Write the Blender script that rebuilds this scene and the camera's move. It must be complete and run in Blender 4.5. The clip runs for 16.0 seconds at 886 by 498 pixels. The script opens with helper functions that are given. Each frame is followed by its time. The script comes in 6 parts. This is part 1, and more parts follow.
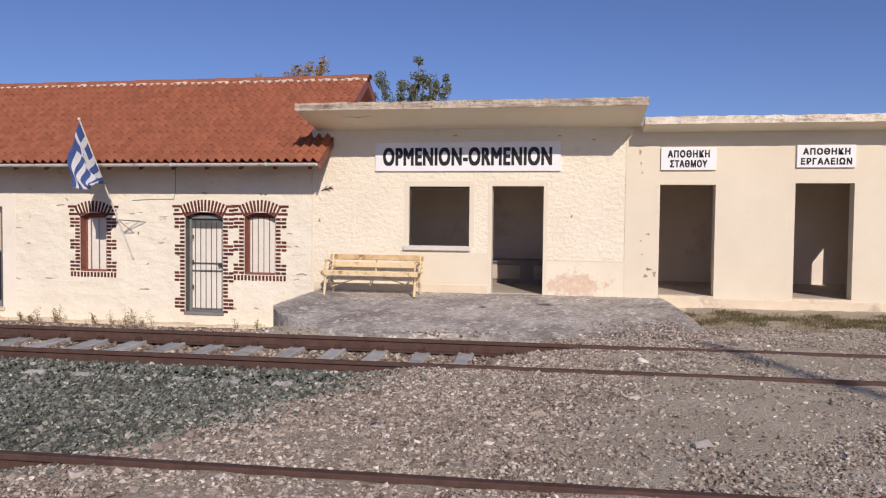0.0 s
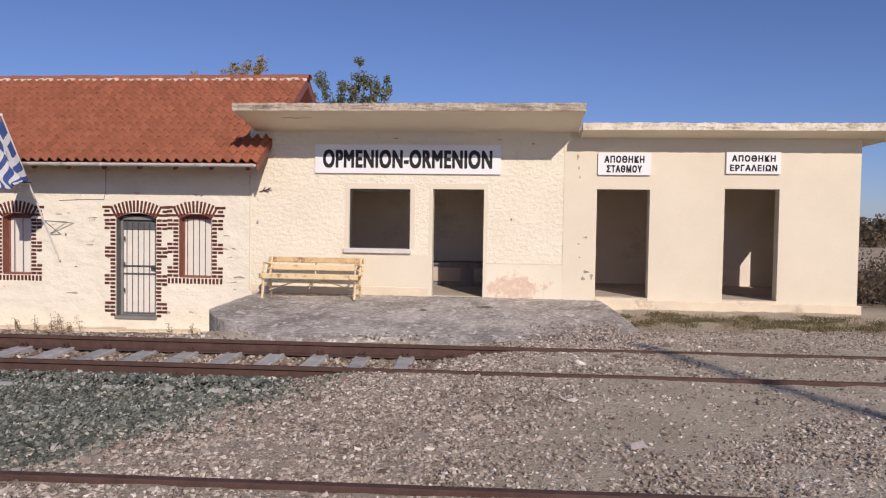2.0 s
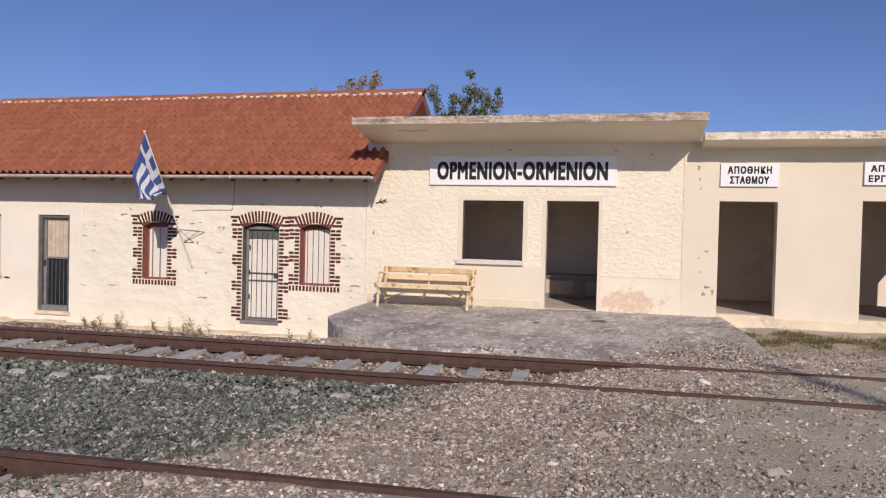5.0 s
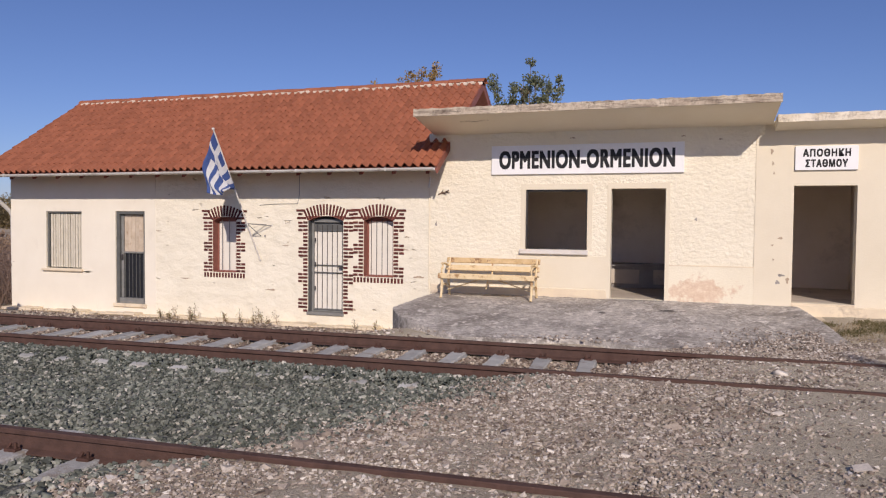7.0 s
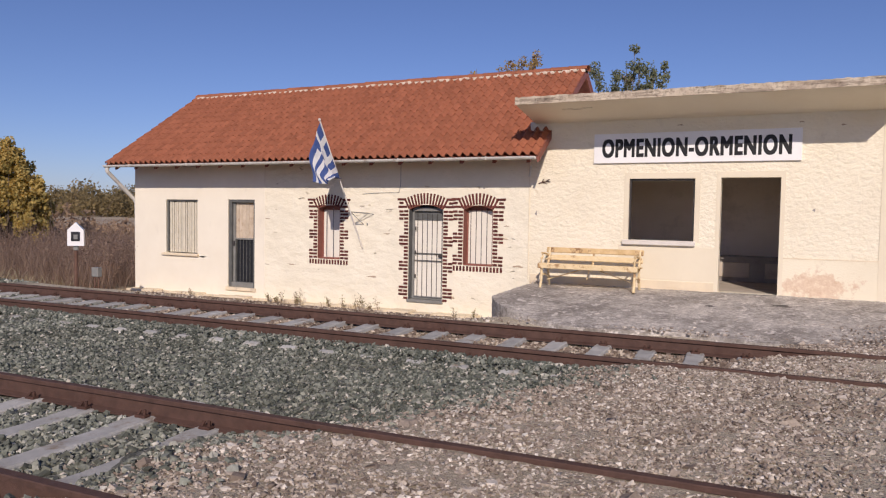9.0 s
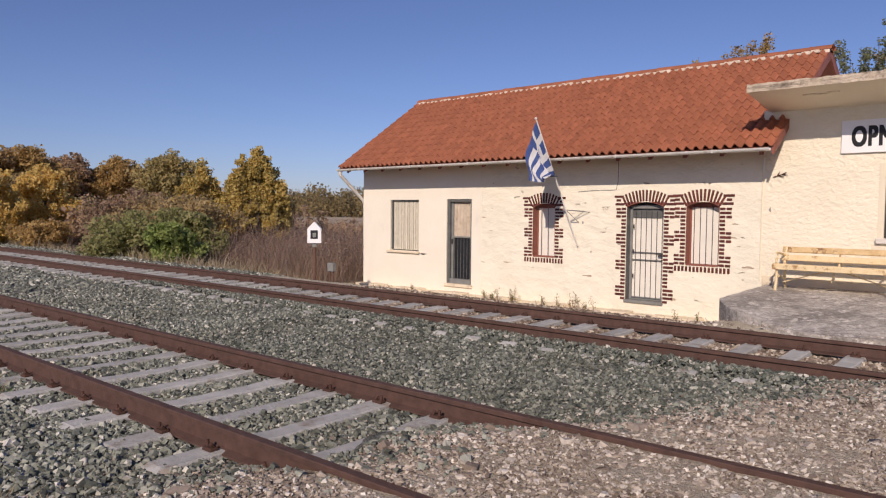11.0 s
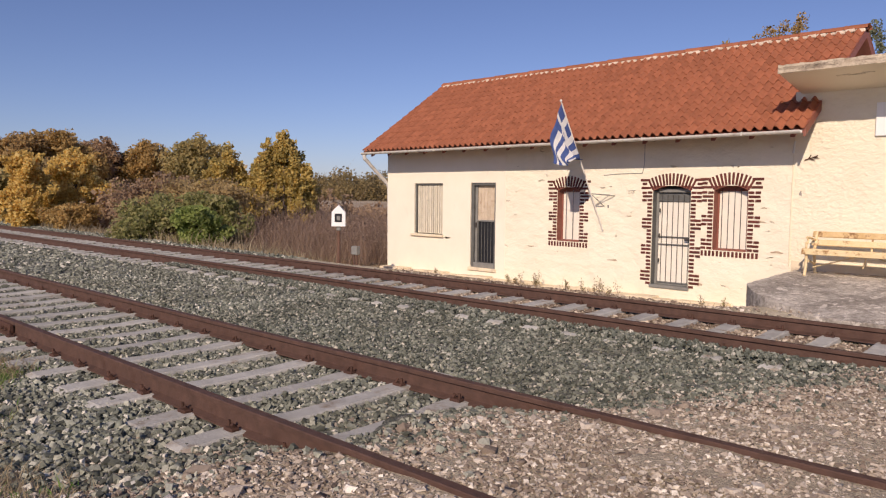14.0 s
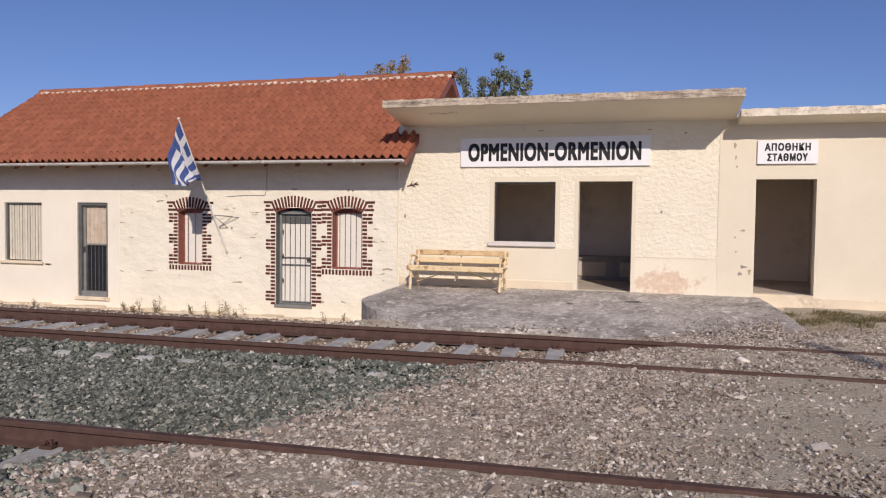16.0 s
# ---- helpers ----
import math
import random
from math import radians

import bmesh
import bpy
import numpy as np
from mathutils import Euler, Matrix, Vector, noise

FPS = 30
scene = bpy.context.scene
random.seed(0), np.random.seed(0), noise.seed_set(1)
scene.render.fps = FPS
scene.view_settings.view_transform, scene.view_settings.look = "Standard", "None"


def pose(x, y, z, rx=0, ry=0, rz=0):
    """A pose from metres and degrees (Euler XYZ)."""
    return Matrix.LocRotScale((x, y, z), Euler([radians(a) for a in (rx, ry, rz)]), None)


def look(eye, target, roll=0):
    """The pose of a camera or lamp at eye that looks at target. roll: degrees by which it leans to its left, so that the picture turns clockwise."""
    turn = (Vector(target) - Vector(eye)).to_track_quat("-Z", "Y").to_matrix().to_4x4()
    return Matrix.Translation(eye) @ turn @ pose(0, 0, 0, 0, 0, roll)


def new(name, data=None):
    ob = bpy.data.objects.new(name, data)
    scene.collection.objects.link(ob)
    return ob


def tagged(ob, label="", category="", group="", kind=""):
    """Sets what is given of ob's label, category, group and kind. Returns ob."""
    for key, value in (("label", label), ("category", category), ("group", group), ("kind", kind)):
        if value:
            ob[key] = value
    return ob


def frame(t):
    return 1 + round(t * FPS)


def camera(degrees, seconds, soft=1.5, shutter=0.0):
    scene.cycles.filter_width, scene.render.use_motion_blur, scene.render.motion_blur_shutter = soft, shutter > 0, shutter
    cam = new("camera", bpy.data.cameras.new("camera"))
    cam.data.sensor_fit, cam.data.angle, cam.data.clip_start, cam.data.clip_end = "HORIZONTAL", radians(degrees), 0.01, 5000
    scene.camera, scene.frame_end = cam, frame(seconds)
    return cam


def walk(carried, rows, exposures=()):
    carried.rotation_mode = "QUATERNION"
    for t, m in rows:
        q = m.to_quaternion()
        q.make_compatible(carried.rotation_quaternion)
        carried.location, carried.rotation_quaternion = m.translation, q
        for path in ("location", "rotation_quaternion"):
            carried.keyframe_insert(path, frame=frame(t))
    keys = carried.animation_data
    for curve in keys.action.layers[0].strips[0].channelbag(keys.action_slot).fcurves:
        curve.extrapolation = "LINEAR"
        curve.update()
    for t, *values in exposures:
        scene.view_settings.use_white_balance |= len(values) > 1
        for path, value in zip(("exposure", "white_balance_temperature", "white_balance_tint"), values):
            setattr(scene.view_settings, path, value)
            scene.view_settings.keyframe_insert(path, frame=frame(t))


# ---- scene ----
cam = camera(63.27, 16.0, soft=1.2)
ROWS = [
    (0.0, 0.000, 0.000, 1.432, 9.991, -2.052, -0.625),
    (0.5, -0.007, -0.000, 1.454, 8.626, -2.314, -0.655),
    (1.0, -0.007, -0.001, 1.459, 7.302, -2.138, -0.699),
    (1.5, -0.000, -0.002, 1.463, 5.743, -1.993, -1.070),
    (2.0, -0.002, 0.004, 1.464, 5.272, -1.912, -0.889),
    (2.5, 0.017, 0.006, 1.449, 4.864, -1.945, -0.840),
    (3.0, 0.011, 0.006, 1.446, 5.518, -1.760, -0.629),
    (3.5, 0.008, -0.005, 1.461, 6.341, -1.495, -0.750),
    (4.0, -0.031, -0.017, 1.471, 9.280, -0.960, -0.973),
    (4.5, -0.084, -0.031, 1.482, 12.195, -1.320, -1.163),
    (5.0, -0.134, -0.029, 1.465, 13.645, -1.176, -1.401),
    (7.5, -0.183, -0.022, 1.460, 20.929, -2.399, -0.528),
    (8.0, -0.197, -0.041, 1.440, 23.874, -2.630, -0.784),
    (10.3, -0.286, -0.089, 1.396, 31.902, -3.071, -1.018),
    (10.5, -0.293, -0.101, 1.404, 34.925, -3.302, -0.806),
    (11.0, -0.354, -0.110, 1.392, 42.630, -3.041, -0.509),
    (11.5, -0.385, -0.128, 1.393, 49.749, -2.935, -0.487),
    (12.0, -0.410, -0.156, 1.386, 54.725, -3.129, -0.624),
    (12.5, -0.399, -0.155, 1.393, 58.169, -3.246, -0.213),
    (13.0, -0.404, -0.146, 1.388, 57.951, -3.437, 0.298),
    (13.5, -0.383, -0.103, 1.385, 53.329, -3.994, 0.076),
    (14.0, -0.351, -0.064, 1.383, 44.642, -4.337, -0.592),
    (14.5, -0.300, -0.046, 1.381, 34.931, -4.055, -1.524),
    (15.0, -0.237, -0.046, 1.394, 25.830, -3.323, -1.325),
    (15.5, -0.213, -0.042, 1.388, 18.931, -2.499, -1.239),
    (16.0, -0.185, -0.044, 1.389, 15.930, -2.293, -0.740),
]
EXPOSURES = [(0.0, 0.05, 6640, 19), (5.0, 0.02, 6640, 19), (8.0, 0.03, 6700, 19), (10.5, 0.08, 6950, 20), (11.2, 0.13, 7150, 20), (12.0, 0.40, 8000, 23), (12.5, 0.50, 8350, 24), (13.2, 0.48, 8350, 24), (14.0, 0.2, 7550, 21), (14.5, 0.14, 7150, 20), (15.2, 0.07, 6850, 19), (16.0, 0.02, 6640, 18)]
walk(cam, [(t, pose(x, y, z, 90 + pitch, roll, yaw)) for t, x, y, z, yaw, pitch, roll in ROWS],
     EXPOSURES)

# ---- light ----
SUN_DIR = Vector((-0.43, 1.0, -0.61)).normalized()
world = bpy.data.worlds.new("world")
scene.world = world
world.use_nodes = True
_sky = world.node_tree.nodes.new("ShaderNodeTexSky")
_sky.sky_type = "NISHITA"
_sky.sun_disc = False
_sky.sun_elevation = radians(29.3)
_sky.sun_rotation = radians(156.7)
_sky.altitude = 60
_sky.air_density = 0.85
_sky.dust_density = 0.4
_sky.ozone_density = 6.5
_haze = world.node_tree.nodes.new("ShaderNodeMix")
_haze.data_type, _haze.blend_type = "RGBA", "MULTIPLY"
_haze.inputs[0].default_value = 1.0
_haze.inputs[7].default_value = (0.995, 0.925, 1.045, 1)
world.node_tree.links.new(_sky.outputs[0], _haze.inputs[6])
world.node_tree.links.new(_haze.outputs[2], world.node_tree.nodes["Background"].inputs[0])
world.node_tree.nodes["Background"].inputs[1].default_value = 0.084
_sun = bpy.data.lights.new("sun", "SUN")
_sun.energy = 3.5
_sun.angle = radians(0.53)
_sun.color = (1.0, 0.93, 0.82)
sun = new("sun", _sun)
sun.matrix_world = look((20, -40, 30), Vector((20, -40, 30)) + SUN_DIR)


# ---- materials ----
def nt(mat):
    return mat.node_tree.nodes, mat.node_tree.links


def ramp(nodes, stops):
    r = nodes.new("ShaderNodeValToRGB")
    while len(r.color_ramp.elements) < len(stops):
        r.color_ramp.elements.new(0.5)
    for e, (p, c) in zip(r.color_ramp.elements, stops):
        e.position = p
        e.color = (*c, 1) if len(c) == 3 else c
    return r


def tex(nodes, links, scale, detail=4.0, rough=0.6, vec=None, kind="noise"):
    if kind == "noise":
        n = nodes.new("ShaderNodeTexNoise")
        n.inputs["Detail"].default_value = detail
        n.inputs["Roughness"].default_value = rough
    else:
        n = nodes.new("ShaderNodeTexVoronoi")
    n.inputs["Scale"].default_value = scale
    if vec is not None:
        links.new(vec, n.inputs["Vector"])
    return n


def mix(nodes, links, fac, a, b, mode="MIX"):
    m = nodes.new("ShaderNodeMix")
    m.data_type = "RGBA"
    m.blend_type = mode
    for sock, v in ((m.inputs[0], fac), (m.inputs[6], a), (m.inputs[7], b)):
        if isinstance(v, (int, float)):
            sock.default_value = v
        elif isinstance(v, tuple):
            sock.default_value = (*v, 1)
        else:
            links.new(v, sock)
    return m.outputs[2]


def math_node(nodes, links, op, a, b=0.0, clamp=False):
    m = nodes.new("ShaderNodeMath")
    m.operation = op
    m.use_clamp = clamp
    for sock, v in zip(m.inputs, (a, b)):
        if isinstance(v, (int, float)):
            sock.default_value = v
        else:
            links.new(v, sock)
    return m.outputs[0]


def surface(name, c1, c2, scale=3.0, rough=0.8, bump=0.2, bump_scale=40.0, metal=0.0, stain=None, stain_scale=1.2,
            stain_at=(0.55, 0.7), vary=0.0, island=0.0, dist=0.02, trans=0.0):
    """A worn surface: two tones at one scale, stains at a larger one, fine relief, and piece-to-piece variation."""
    m = bpy.data.materials.new(name)
    m.use_nodes = True
    nodes, links = nt(m)
    bsdf = nodes["Principled BSDF"]
    tc = nodes.new("ShaderNodeTexCoord").outputs["Object"]
    if vary:
        info = nodes.new("ShaderNodeObjectInfo")
        shift = nodes.new("ShaderNodeVectorMath")
        shift.operation = "ADD"
        links.new(tc, shift.inputs[0])
        links.new(math_node(nodes, links, "MULTIPLY", info.outputs["Random"], 37.0), shift.inputs[1])
        tc = shift.outputs[0]
    n = tex(nodes, links, scale, 6, 0.65, tc)
    col = ramp(nodes, ((0.3, c1), (0.7, c2)))
    links.new(n.outputs[0], col.inputs[0])
    out = col.outputs[0]
    if stain:
        s = tex(nodes, links, stain_scale, 7, 0.7, tc)
        f = ramp(nodes, ((stain_at[0], (0, 0, 0)), (stain_at[1], (1, 1, 1))))
        links.new(s.outputs[0], f.inputs[0])
        out = mix(nodes, links, f.outputs[0], out, stain)
    if vary or island:
        hsv = nodes.new("ShaderNodeHueSaturation")
        if vary:
            src, amount = info.outputs["Random"], vary
        else:
            src, amount = nodes.new("ShaderNodeNewGeometry").outputs["Random Per Island"], island
        v = math_node(nodes, links, "MULTIPLY_ADD", src, amount * 2)
        v.node.inputs[2].default_value = 1.0 - amount
        links.new(v, hsv.inputs["Value"])
        links.new(out, hsv.inputs["Color"])
        out = hsv.outputs[0]
    links.new(out, bsdf.inputs["Base Color"])
    bsdf.inputs["Roughness"].default_value = rough
    bsdf.inputs["Metallic"].default_value = metal
    bsdf.inputs["Specular IOR Level"].default_value = 0.3
    if bump:
        b = nodes.new("ShaderNodeBump")
        b.inputs["Strength"].default_value = bump
        b.inputs["Distance"].default_value = dist
        links.new(tex(nodes, links, bump_scale, 5, 0.6, tc).outputs[0], b.inputs["Height"])
        links.new(b.outputs[0], bsdf.inputs["Normal"])
    return m


def leaf_material(name, c1, c2, c3, scale=0.8):
    """Leaves: hue changes by leaf and by clump, some light comes through."""
    m = bpy.data.materials.new(name)
    m.use_nodes = True
    nodes, links = nt(m)
    bsdf = nodes["Principled BSDF"]
    tc = nodes.new("ShaderNodeTexCoord").outputs["Object"]
    geo = nodes.new("ShaderNodeNewGeometry")
    a = ramp(nodes, ((0.0, c1), (0.5, c2), (1.0, c3)))
    n = tex(nodes, links, scale, 3, 0.6, tc)
    s = math_node(nodes, links, "MULTIPLY_ADD", geo.outputs["Random Per Island"], 0.6)
    s.node.inputs[2].default_value = -0.3
    links.new(math_node(nodes, links, "ADD", n.outputs[0], s, True), a.inputs[0])
    links.new(a.outputs[0], bsdf.inputs["Base Color"])
    bsdf.inputs["Roughness"].default_value = 0.75
    bsdf.inputs["Specular IOR Level"].default_value = 0.25
    tr = nodes.new("ShaderNodeBsdfTranslucent")
    links.new(a.outputs[0], tr.inputs[0])
    ms = nodes.new("ShaderNodeMixShader")
    ms.inputs[0].default_value = 0.5
    links.new(bsdf.outputs[0], ms.inputs[1])
    links.new(tr.outputs[0], ms.inputs[2])
    links.new(ms.outputs[0], nodes["Material Output"].inputs[0])
    return m


def plaster(name, c1, c2, lump, lump_depth, grain, grain_depth, dash=0.0, dash_col=(0.42, 0.34, 0.26), streak=False):
    """Painted masonry: broad lumps, fine grain, short cracks along the courses with their shadow coloured in, worn
    patches.
    """
    m = bpy.data.materials.new(name)
    m.use_nodes = True
    nodes, links = nt(m)
    bsdf = nodes["Principled BSDF"]
    tc = nodes.new("ShaderNodeTexCoord").outputs["Object"]
    def mapped(sx, sy, sz):
        mp = nodes.new("ShaderNodeMapping")
        mp.inputs["Scale"].default_value = (sx, sy, sz)
        links.new(tc, mp.inputs["Vector"])
        return mp.outputs[0]
    tone = ramp(nodes, ((0.40, c1), (0.62, c2)) if streak else ((0.3, c1), (0.7, c2)))
    links.new(tex(nodes, links, 2.2 if streak else 1.1, 9 if streak else 6, 0.75 if streak else 0.65, mapped(1.0, 1.5, 1) if streak else tc).outputs[0], tone.inputs[0])
    col = tone.outputs[0]
    stain = ramp(nodes, ((0.60, (0, 0, 0)), (0.80, (0.55, 0.55, 0.55))))
    links.new(tex(nodes, links, 2.3, 8, 0.7, mapped(1, 1, 0.55)).outputs[0], stain.inputs[0])
    col = mix(nodes, links, stain.outputs[0], col, tuple(0.74 * v for v in c1))
    lumps = tex(nodes, links, lump, 3, 0.5, mapped(1, 1, 1.5))
    fine = tex(nodes, links, grain, 5, 0.62, tc)
    height = math_node(nodes, links, "ADD", math_node(nodes, links, "MULTIPLY", lumps.outputs[0], lump_depth), math_node(nodes, links, "MULTIPLY", fine.outputs[0], grain_depth))
    # Brown dashes: cracks together with the shadows they hold, painted into the colour.
    if dash:
        d = ramp(nodes, ((0.675, (0, 0, 0)), (0.70, (1, 1, 1))))
        links.new(tex(nodes, links, 1.0, 2, 0.5, mapped(2.6, 2.6, 8.5)).outputs[0], d.inputs[0])
        w = ramp(nodes, ((0.45, (0, 0, 0)), (0.60, (1, 1, 1))))
        links.new(tex(nodes, links, 7.0, 3, 0.5, tc).outputs[0], w.inputs[0])
        k = math_node(nodes, links, "MULTIPLY", d.outputs[0], w.outputs[0])
        col = mix(nodes, links, math_node(nodes, links, "MULTIPLY", k, dash), col, dash_col)
        height = math_node(nodes, links, "SUBTRACT", height, math_node(nodes, links, "MULTIPLY", k, 0.6 * lump_depth))
    links.new(col, bsdf.inputs["Base Color"])
    bsdf.inputs["Roughness"].default_value = 0.92
    bsdf.inputs["Specular IOR Level"].default_value = 0.15
    b = nodes.new("ShaderNodeBump")
    b.inputs["Strength"].default_value = 1.0
    b.inputs["Distance"].default_value = 1.0
    links.new(height, b.inputs["Height"])
    links.new(b.outputs[0], bsdf.inputs["Normal"])
    return m


def stone_material(name, stops):
    """Broken stone: each piece takes its own tone, with a dusty grain over it."""
    m = bpy.data.materials.new(name)
    m.use_nodes = True
    nodes, links = nt(m)
    bsdf = nodes["Principled BSDF"]
    tc = nodes.new("ShaderNodeTexCoord").outputs["Object"]
    tone = ramp(nodes, stops)
    links.new(nodes.new("ShaderNodeNewGeometry").outputs["Random Per Island"], tone.inputs[0])
    dust = ramp(nodes, ((0.3, (0.72, 0.72, 0.72)), (0.7, (1.15, 1.13, 1.1))))
    links.new(tex(nodes, links, 38.0, 5, 0.7, tc).outputs[0], dust.inputs[0])
    broad = ramp(nodes, ((0.35, (0.86, 0.84, 0.82)), (0.65, (1.1, 1.1, 1.1))))
    links.new(tex(nodes, links, 0.9, 4, 0.6, tc).outputs[0], broad.inputs[0])
    out = mix(nodes, links, 1.0, mix(nodes, links, 1.0, tone.outputs[0], dust.outputs[0], "MULTIPLY"), broad.outputs[0], "MULTIPLY")
    links.new(out, bsdf.inputs["Base Color"])
    bsdf.inputs["Roughness"].default_value = 0.9
    bsdf.inputs["Specular IOR Level"].default_value = 0.2
    b = nodes.new("ShaderNodeBump")
    b.inputs["Strength"].default_value = 0.35
    b.inputs["Distance"].default_value = 0.01
    links.new(tex(nodes, links, 90.0, 4, 0.6, tc).outputs[0], b.inputs["Height"])
    links.new(b.outputs[0], bsdf.inputs["Normal"])
    return m


def edge_material(name, c1, c2, dirt, at):
    """A roof edge: streaked dirt and lichen drawn out along it, specks and chips over that."""
    m = bpy.data.materials.new(name)
    m.use_nodes = True
    nodes, links = nt(m)
    bsdf = nodes["Principled BSDF"]
    tc = nodes.new("ShaderNodeTexCoord").outputs["Object"]
    mp = nodes.new("ShaderNodeMapping")
    mp.inputs["Scale"].default_value = (1.1, 1.1, 9.0)
    links.new(tc, mp.inputs["Vector"])
    tone = ramp(nodes, ((0.35, c1), (0.6, c2)))
    links.new(tex(nodes, links, 3.0, 6, 0.65, tc).outputs[0], tone.inputs[0])
    streak = ramp(nodes, ((at, (0, 0, 0)), (at + 0.09, (1, 1, 1))))
    links.new(tex(nodes, links, 1.6, 8, 0.75, mp.outputs[0]).outputs[0], streak.inputs[0])
    speck = ramp(nodes, ((0.50, (0, 0, 0)), (0.60, (1, 1, 1))))
    links.new(tex(nodes, links, 13.0, 7, 0.72, tc).outputs[0], speck.inputs[0])
    k = math_node(nodes, links, "ADD", math_node(nodes, links, "MULTIPLY", streak.outputs[0], 0.62), math_node(nodes, links, "MULTIPLY", speck.outputs[0], 0.42), True)
    links.new(mix(nodes, links, k, tone.outputs[0], dirt), bsdf.inputs["Base Color"])
    bsdf.inputs["Roughness"].default_value = 0.95
    bsdf.inputs["Specular IOR Level"].default_value = 0.15
    b = nodes.new("ShaderNodeBump")
    b.inputs["Strength"].default_value = 0.8
    b.inputs["Distance"].default_value = 0.02
    links.new(tex(nodes, links, 24.0, 6, 0.7, tc).outputs[0], b.inputs["Height"])
    links.new(b.outputs[0], bsdf.inputs["Normal"])
    return m


def timber_material():
    """Charred dark timber split along the grain, sunlit wood painted on in long orange streaks."""
    m = bpy.data.materials.new("charred_split_timber")
    m.use_nodes = True
    nodes, links = nt(m)
    bsdf = nodes["Principled BSDF"]
    tc = nodes.new("ShaderNodeTexCoord").outputs["Object"]
    mp = nodes.new("ShaderNodeMapping")
    mp.inputs["Scale"].default_value = (9, 9, 1.3)
    links.new(tc, mp.inputs["Vector"])
    grain = tex(nodes, links, 2.2, 7, 0.7, mp.outputs[0])
    tone = ramp(nodes, ((0.34, (0.018, 0.010, 0.008)), (0.5, (0.085, 0.036, 0.024)), (0.66, (0.17, 0.085, 0.05))))
    links.new(grain.outputs[0], tone.inputs[0])
    # Orange streak mask: sunlight on the post, put into its colour.
    bare = ramp(nodes, ((0.585, (0, 0, 0)), (0.64, (1, 1, 1))))
    mp2 = nodes.new("ShaderNodeMapping")
    mp2.inputs["Scale"].default_value = (6, 6, 1.8)
    mp2.inputs["Location"].default_value = (3.3, 1.7, 0.4)
    links.new(tc, mp2.inputs["Vector"])
    links.new(tex(nodes, links, 1.5, 6, 0.7, mp2.outputs[0]).outputs[0], bare.inputs[0])
    links.new(mix(nodes, links, bare.outputs[0], tone.outputs[0], (0.58, 0.30, 0.10)), bsdf.inputs["Base Color"])
    bsdf.inputs["Roughness"].default_value = 0.85
    b = nodes.new("ShaderNodeBump")
    b.inputs["Strength"].default_value = 1.0
    b.inputs["Distance"].default_value = 0.03
    links.new(grain.outputs[0], b.inputs["Height"])
    links.new(b.outputs[0], bsdf.inputs["Normal"])
    return m


def platform_material():
    """Old concrete: grey and pale worn areas drawn out along the platform, pale scuffs, a few dark cracks."""
    m = bpy.data.materials.new("worn_platform_concrete")
    m.use_nodes = True
    nodes, links = nt(m)
    bsdf = nodes["Principled BSDF"]
    tc = nodes.new("ShaderNodeTexCoord").outputs["Object"]
    def mapped(sx, sy):
        mp = nodes.new("ShaderNodeMapping")
        mp.inputs["Scale"].default_value = (sx, sy, 1)
        links.new(tc, mp.inputs["Vector"])
        return mp.outputs[0]
    tone = ramp(nodes, ((0.40, (0.31, 0.28, 0.25)), (0.5, (0.45, 0.415, 0.375)), (0.60, (0.58, 0.535, 0.485))))
    links.new(tex(nodes, links, 1.1, 8, 0.7, mapped(1.0, 0.8)).outputs[0], tone.inputs[0])
    scuff = ramp(nodes, ((0.545, (0, 0, 0)), (0.59, (1, 1, 1))))
    links.new(tex(nodes, links, 6.0, 9, 0.72, mapped(0.9, 0.6)).outputs[0], scuff.inputs[0])
    col = mix(nodes, links, math_node(nodes, links, "MULTIPLY", scuff.outputs[0], 0.75), tone.outputs[0], (0.74, 0.69, 0.63))
    crack = ramp(nodes, ((0.68, (0, 0, 0)), (0.71, (1, 1, 1))))
    links.new(tex(nodes, links, 2.4, 5, 0.6, mapped(0.7, 1.1)).outputs[0], crack.inputs[0])
    col = mix(nodes, links, math_node(nodes, links, "MULTIPLY", crack.outputs[0], 0.8), col, (0.07, 0.06, 0.055))
    grit = ramp(nodes, ((0.36, (0.6, 0.59, 0.58)), (0.6, (1.12, 1.12, 1.12))))
    links.new(tex(nodes, links, 16.0, 5, 0.7, tc).outputs[0], grit.inputs[0])
    links.new(mix(nodes, links, 1.0, col, grit.outputs[0], "MULTIPLY"), bsdf.inputs["Base Color"])
    bsdf.inputs["Roughness"].default_value = 0.93
    bsdf.inputs["Specular IOR Level"].default_value = 0.2
    b = nodes.new("ShaderNodeBump")
    b.inputs["Distance"].default_value = 0.03
    b.inputs["Strength"].default_value = 0.8
    links.new(tex(nodes, links, 9.0, 8, 0.7, tc).outputs[0], b.inputs["Height"])
    links.new(b.outputs[0], bsdf.inputs["Normal"])
    return m


M_HOUSE = plaster("whitewashed_stone", (0.755, 0.70, 0.565), (0.835, 0.78, 0.64), 3.0, 0.050, 26.0, 0.010, 0.55)
M_SMOOTH = plaster("smooth_pale_plaster", (0.765, 0.705, 0.585), (0.82, 0.765, 0.645), 2.0, 0.008, 30.0, 0.003)
M_HALL = plaster("rough_render", (0.77, 0.70, 0.55), (0.84, 0.775, 0.62), 9.0, 0.024, 20.0, 0.016)
M_WING = surface("smooth_cream_render", (0.70, 0.625, 0.48), (0.76, 0.685, 0.535), 0.9, 0.85, 0.15, 30.0, stain=(0.68, 0.56, 0.40), stain_scale=1.1, stain_at=(0.66, 0.85))
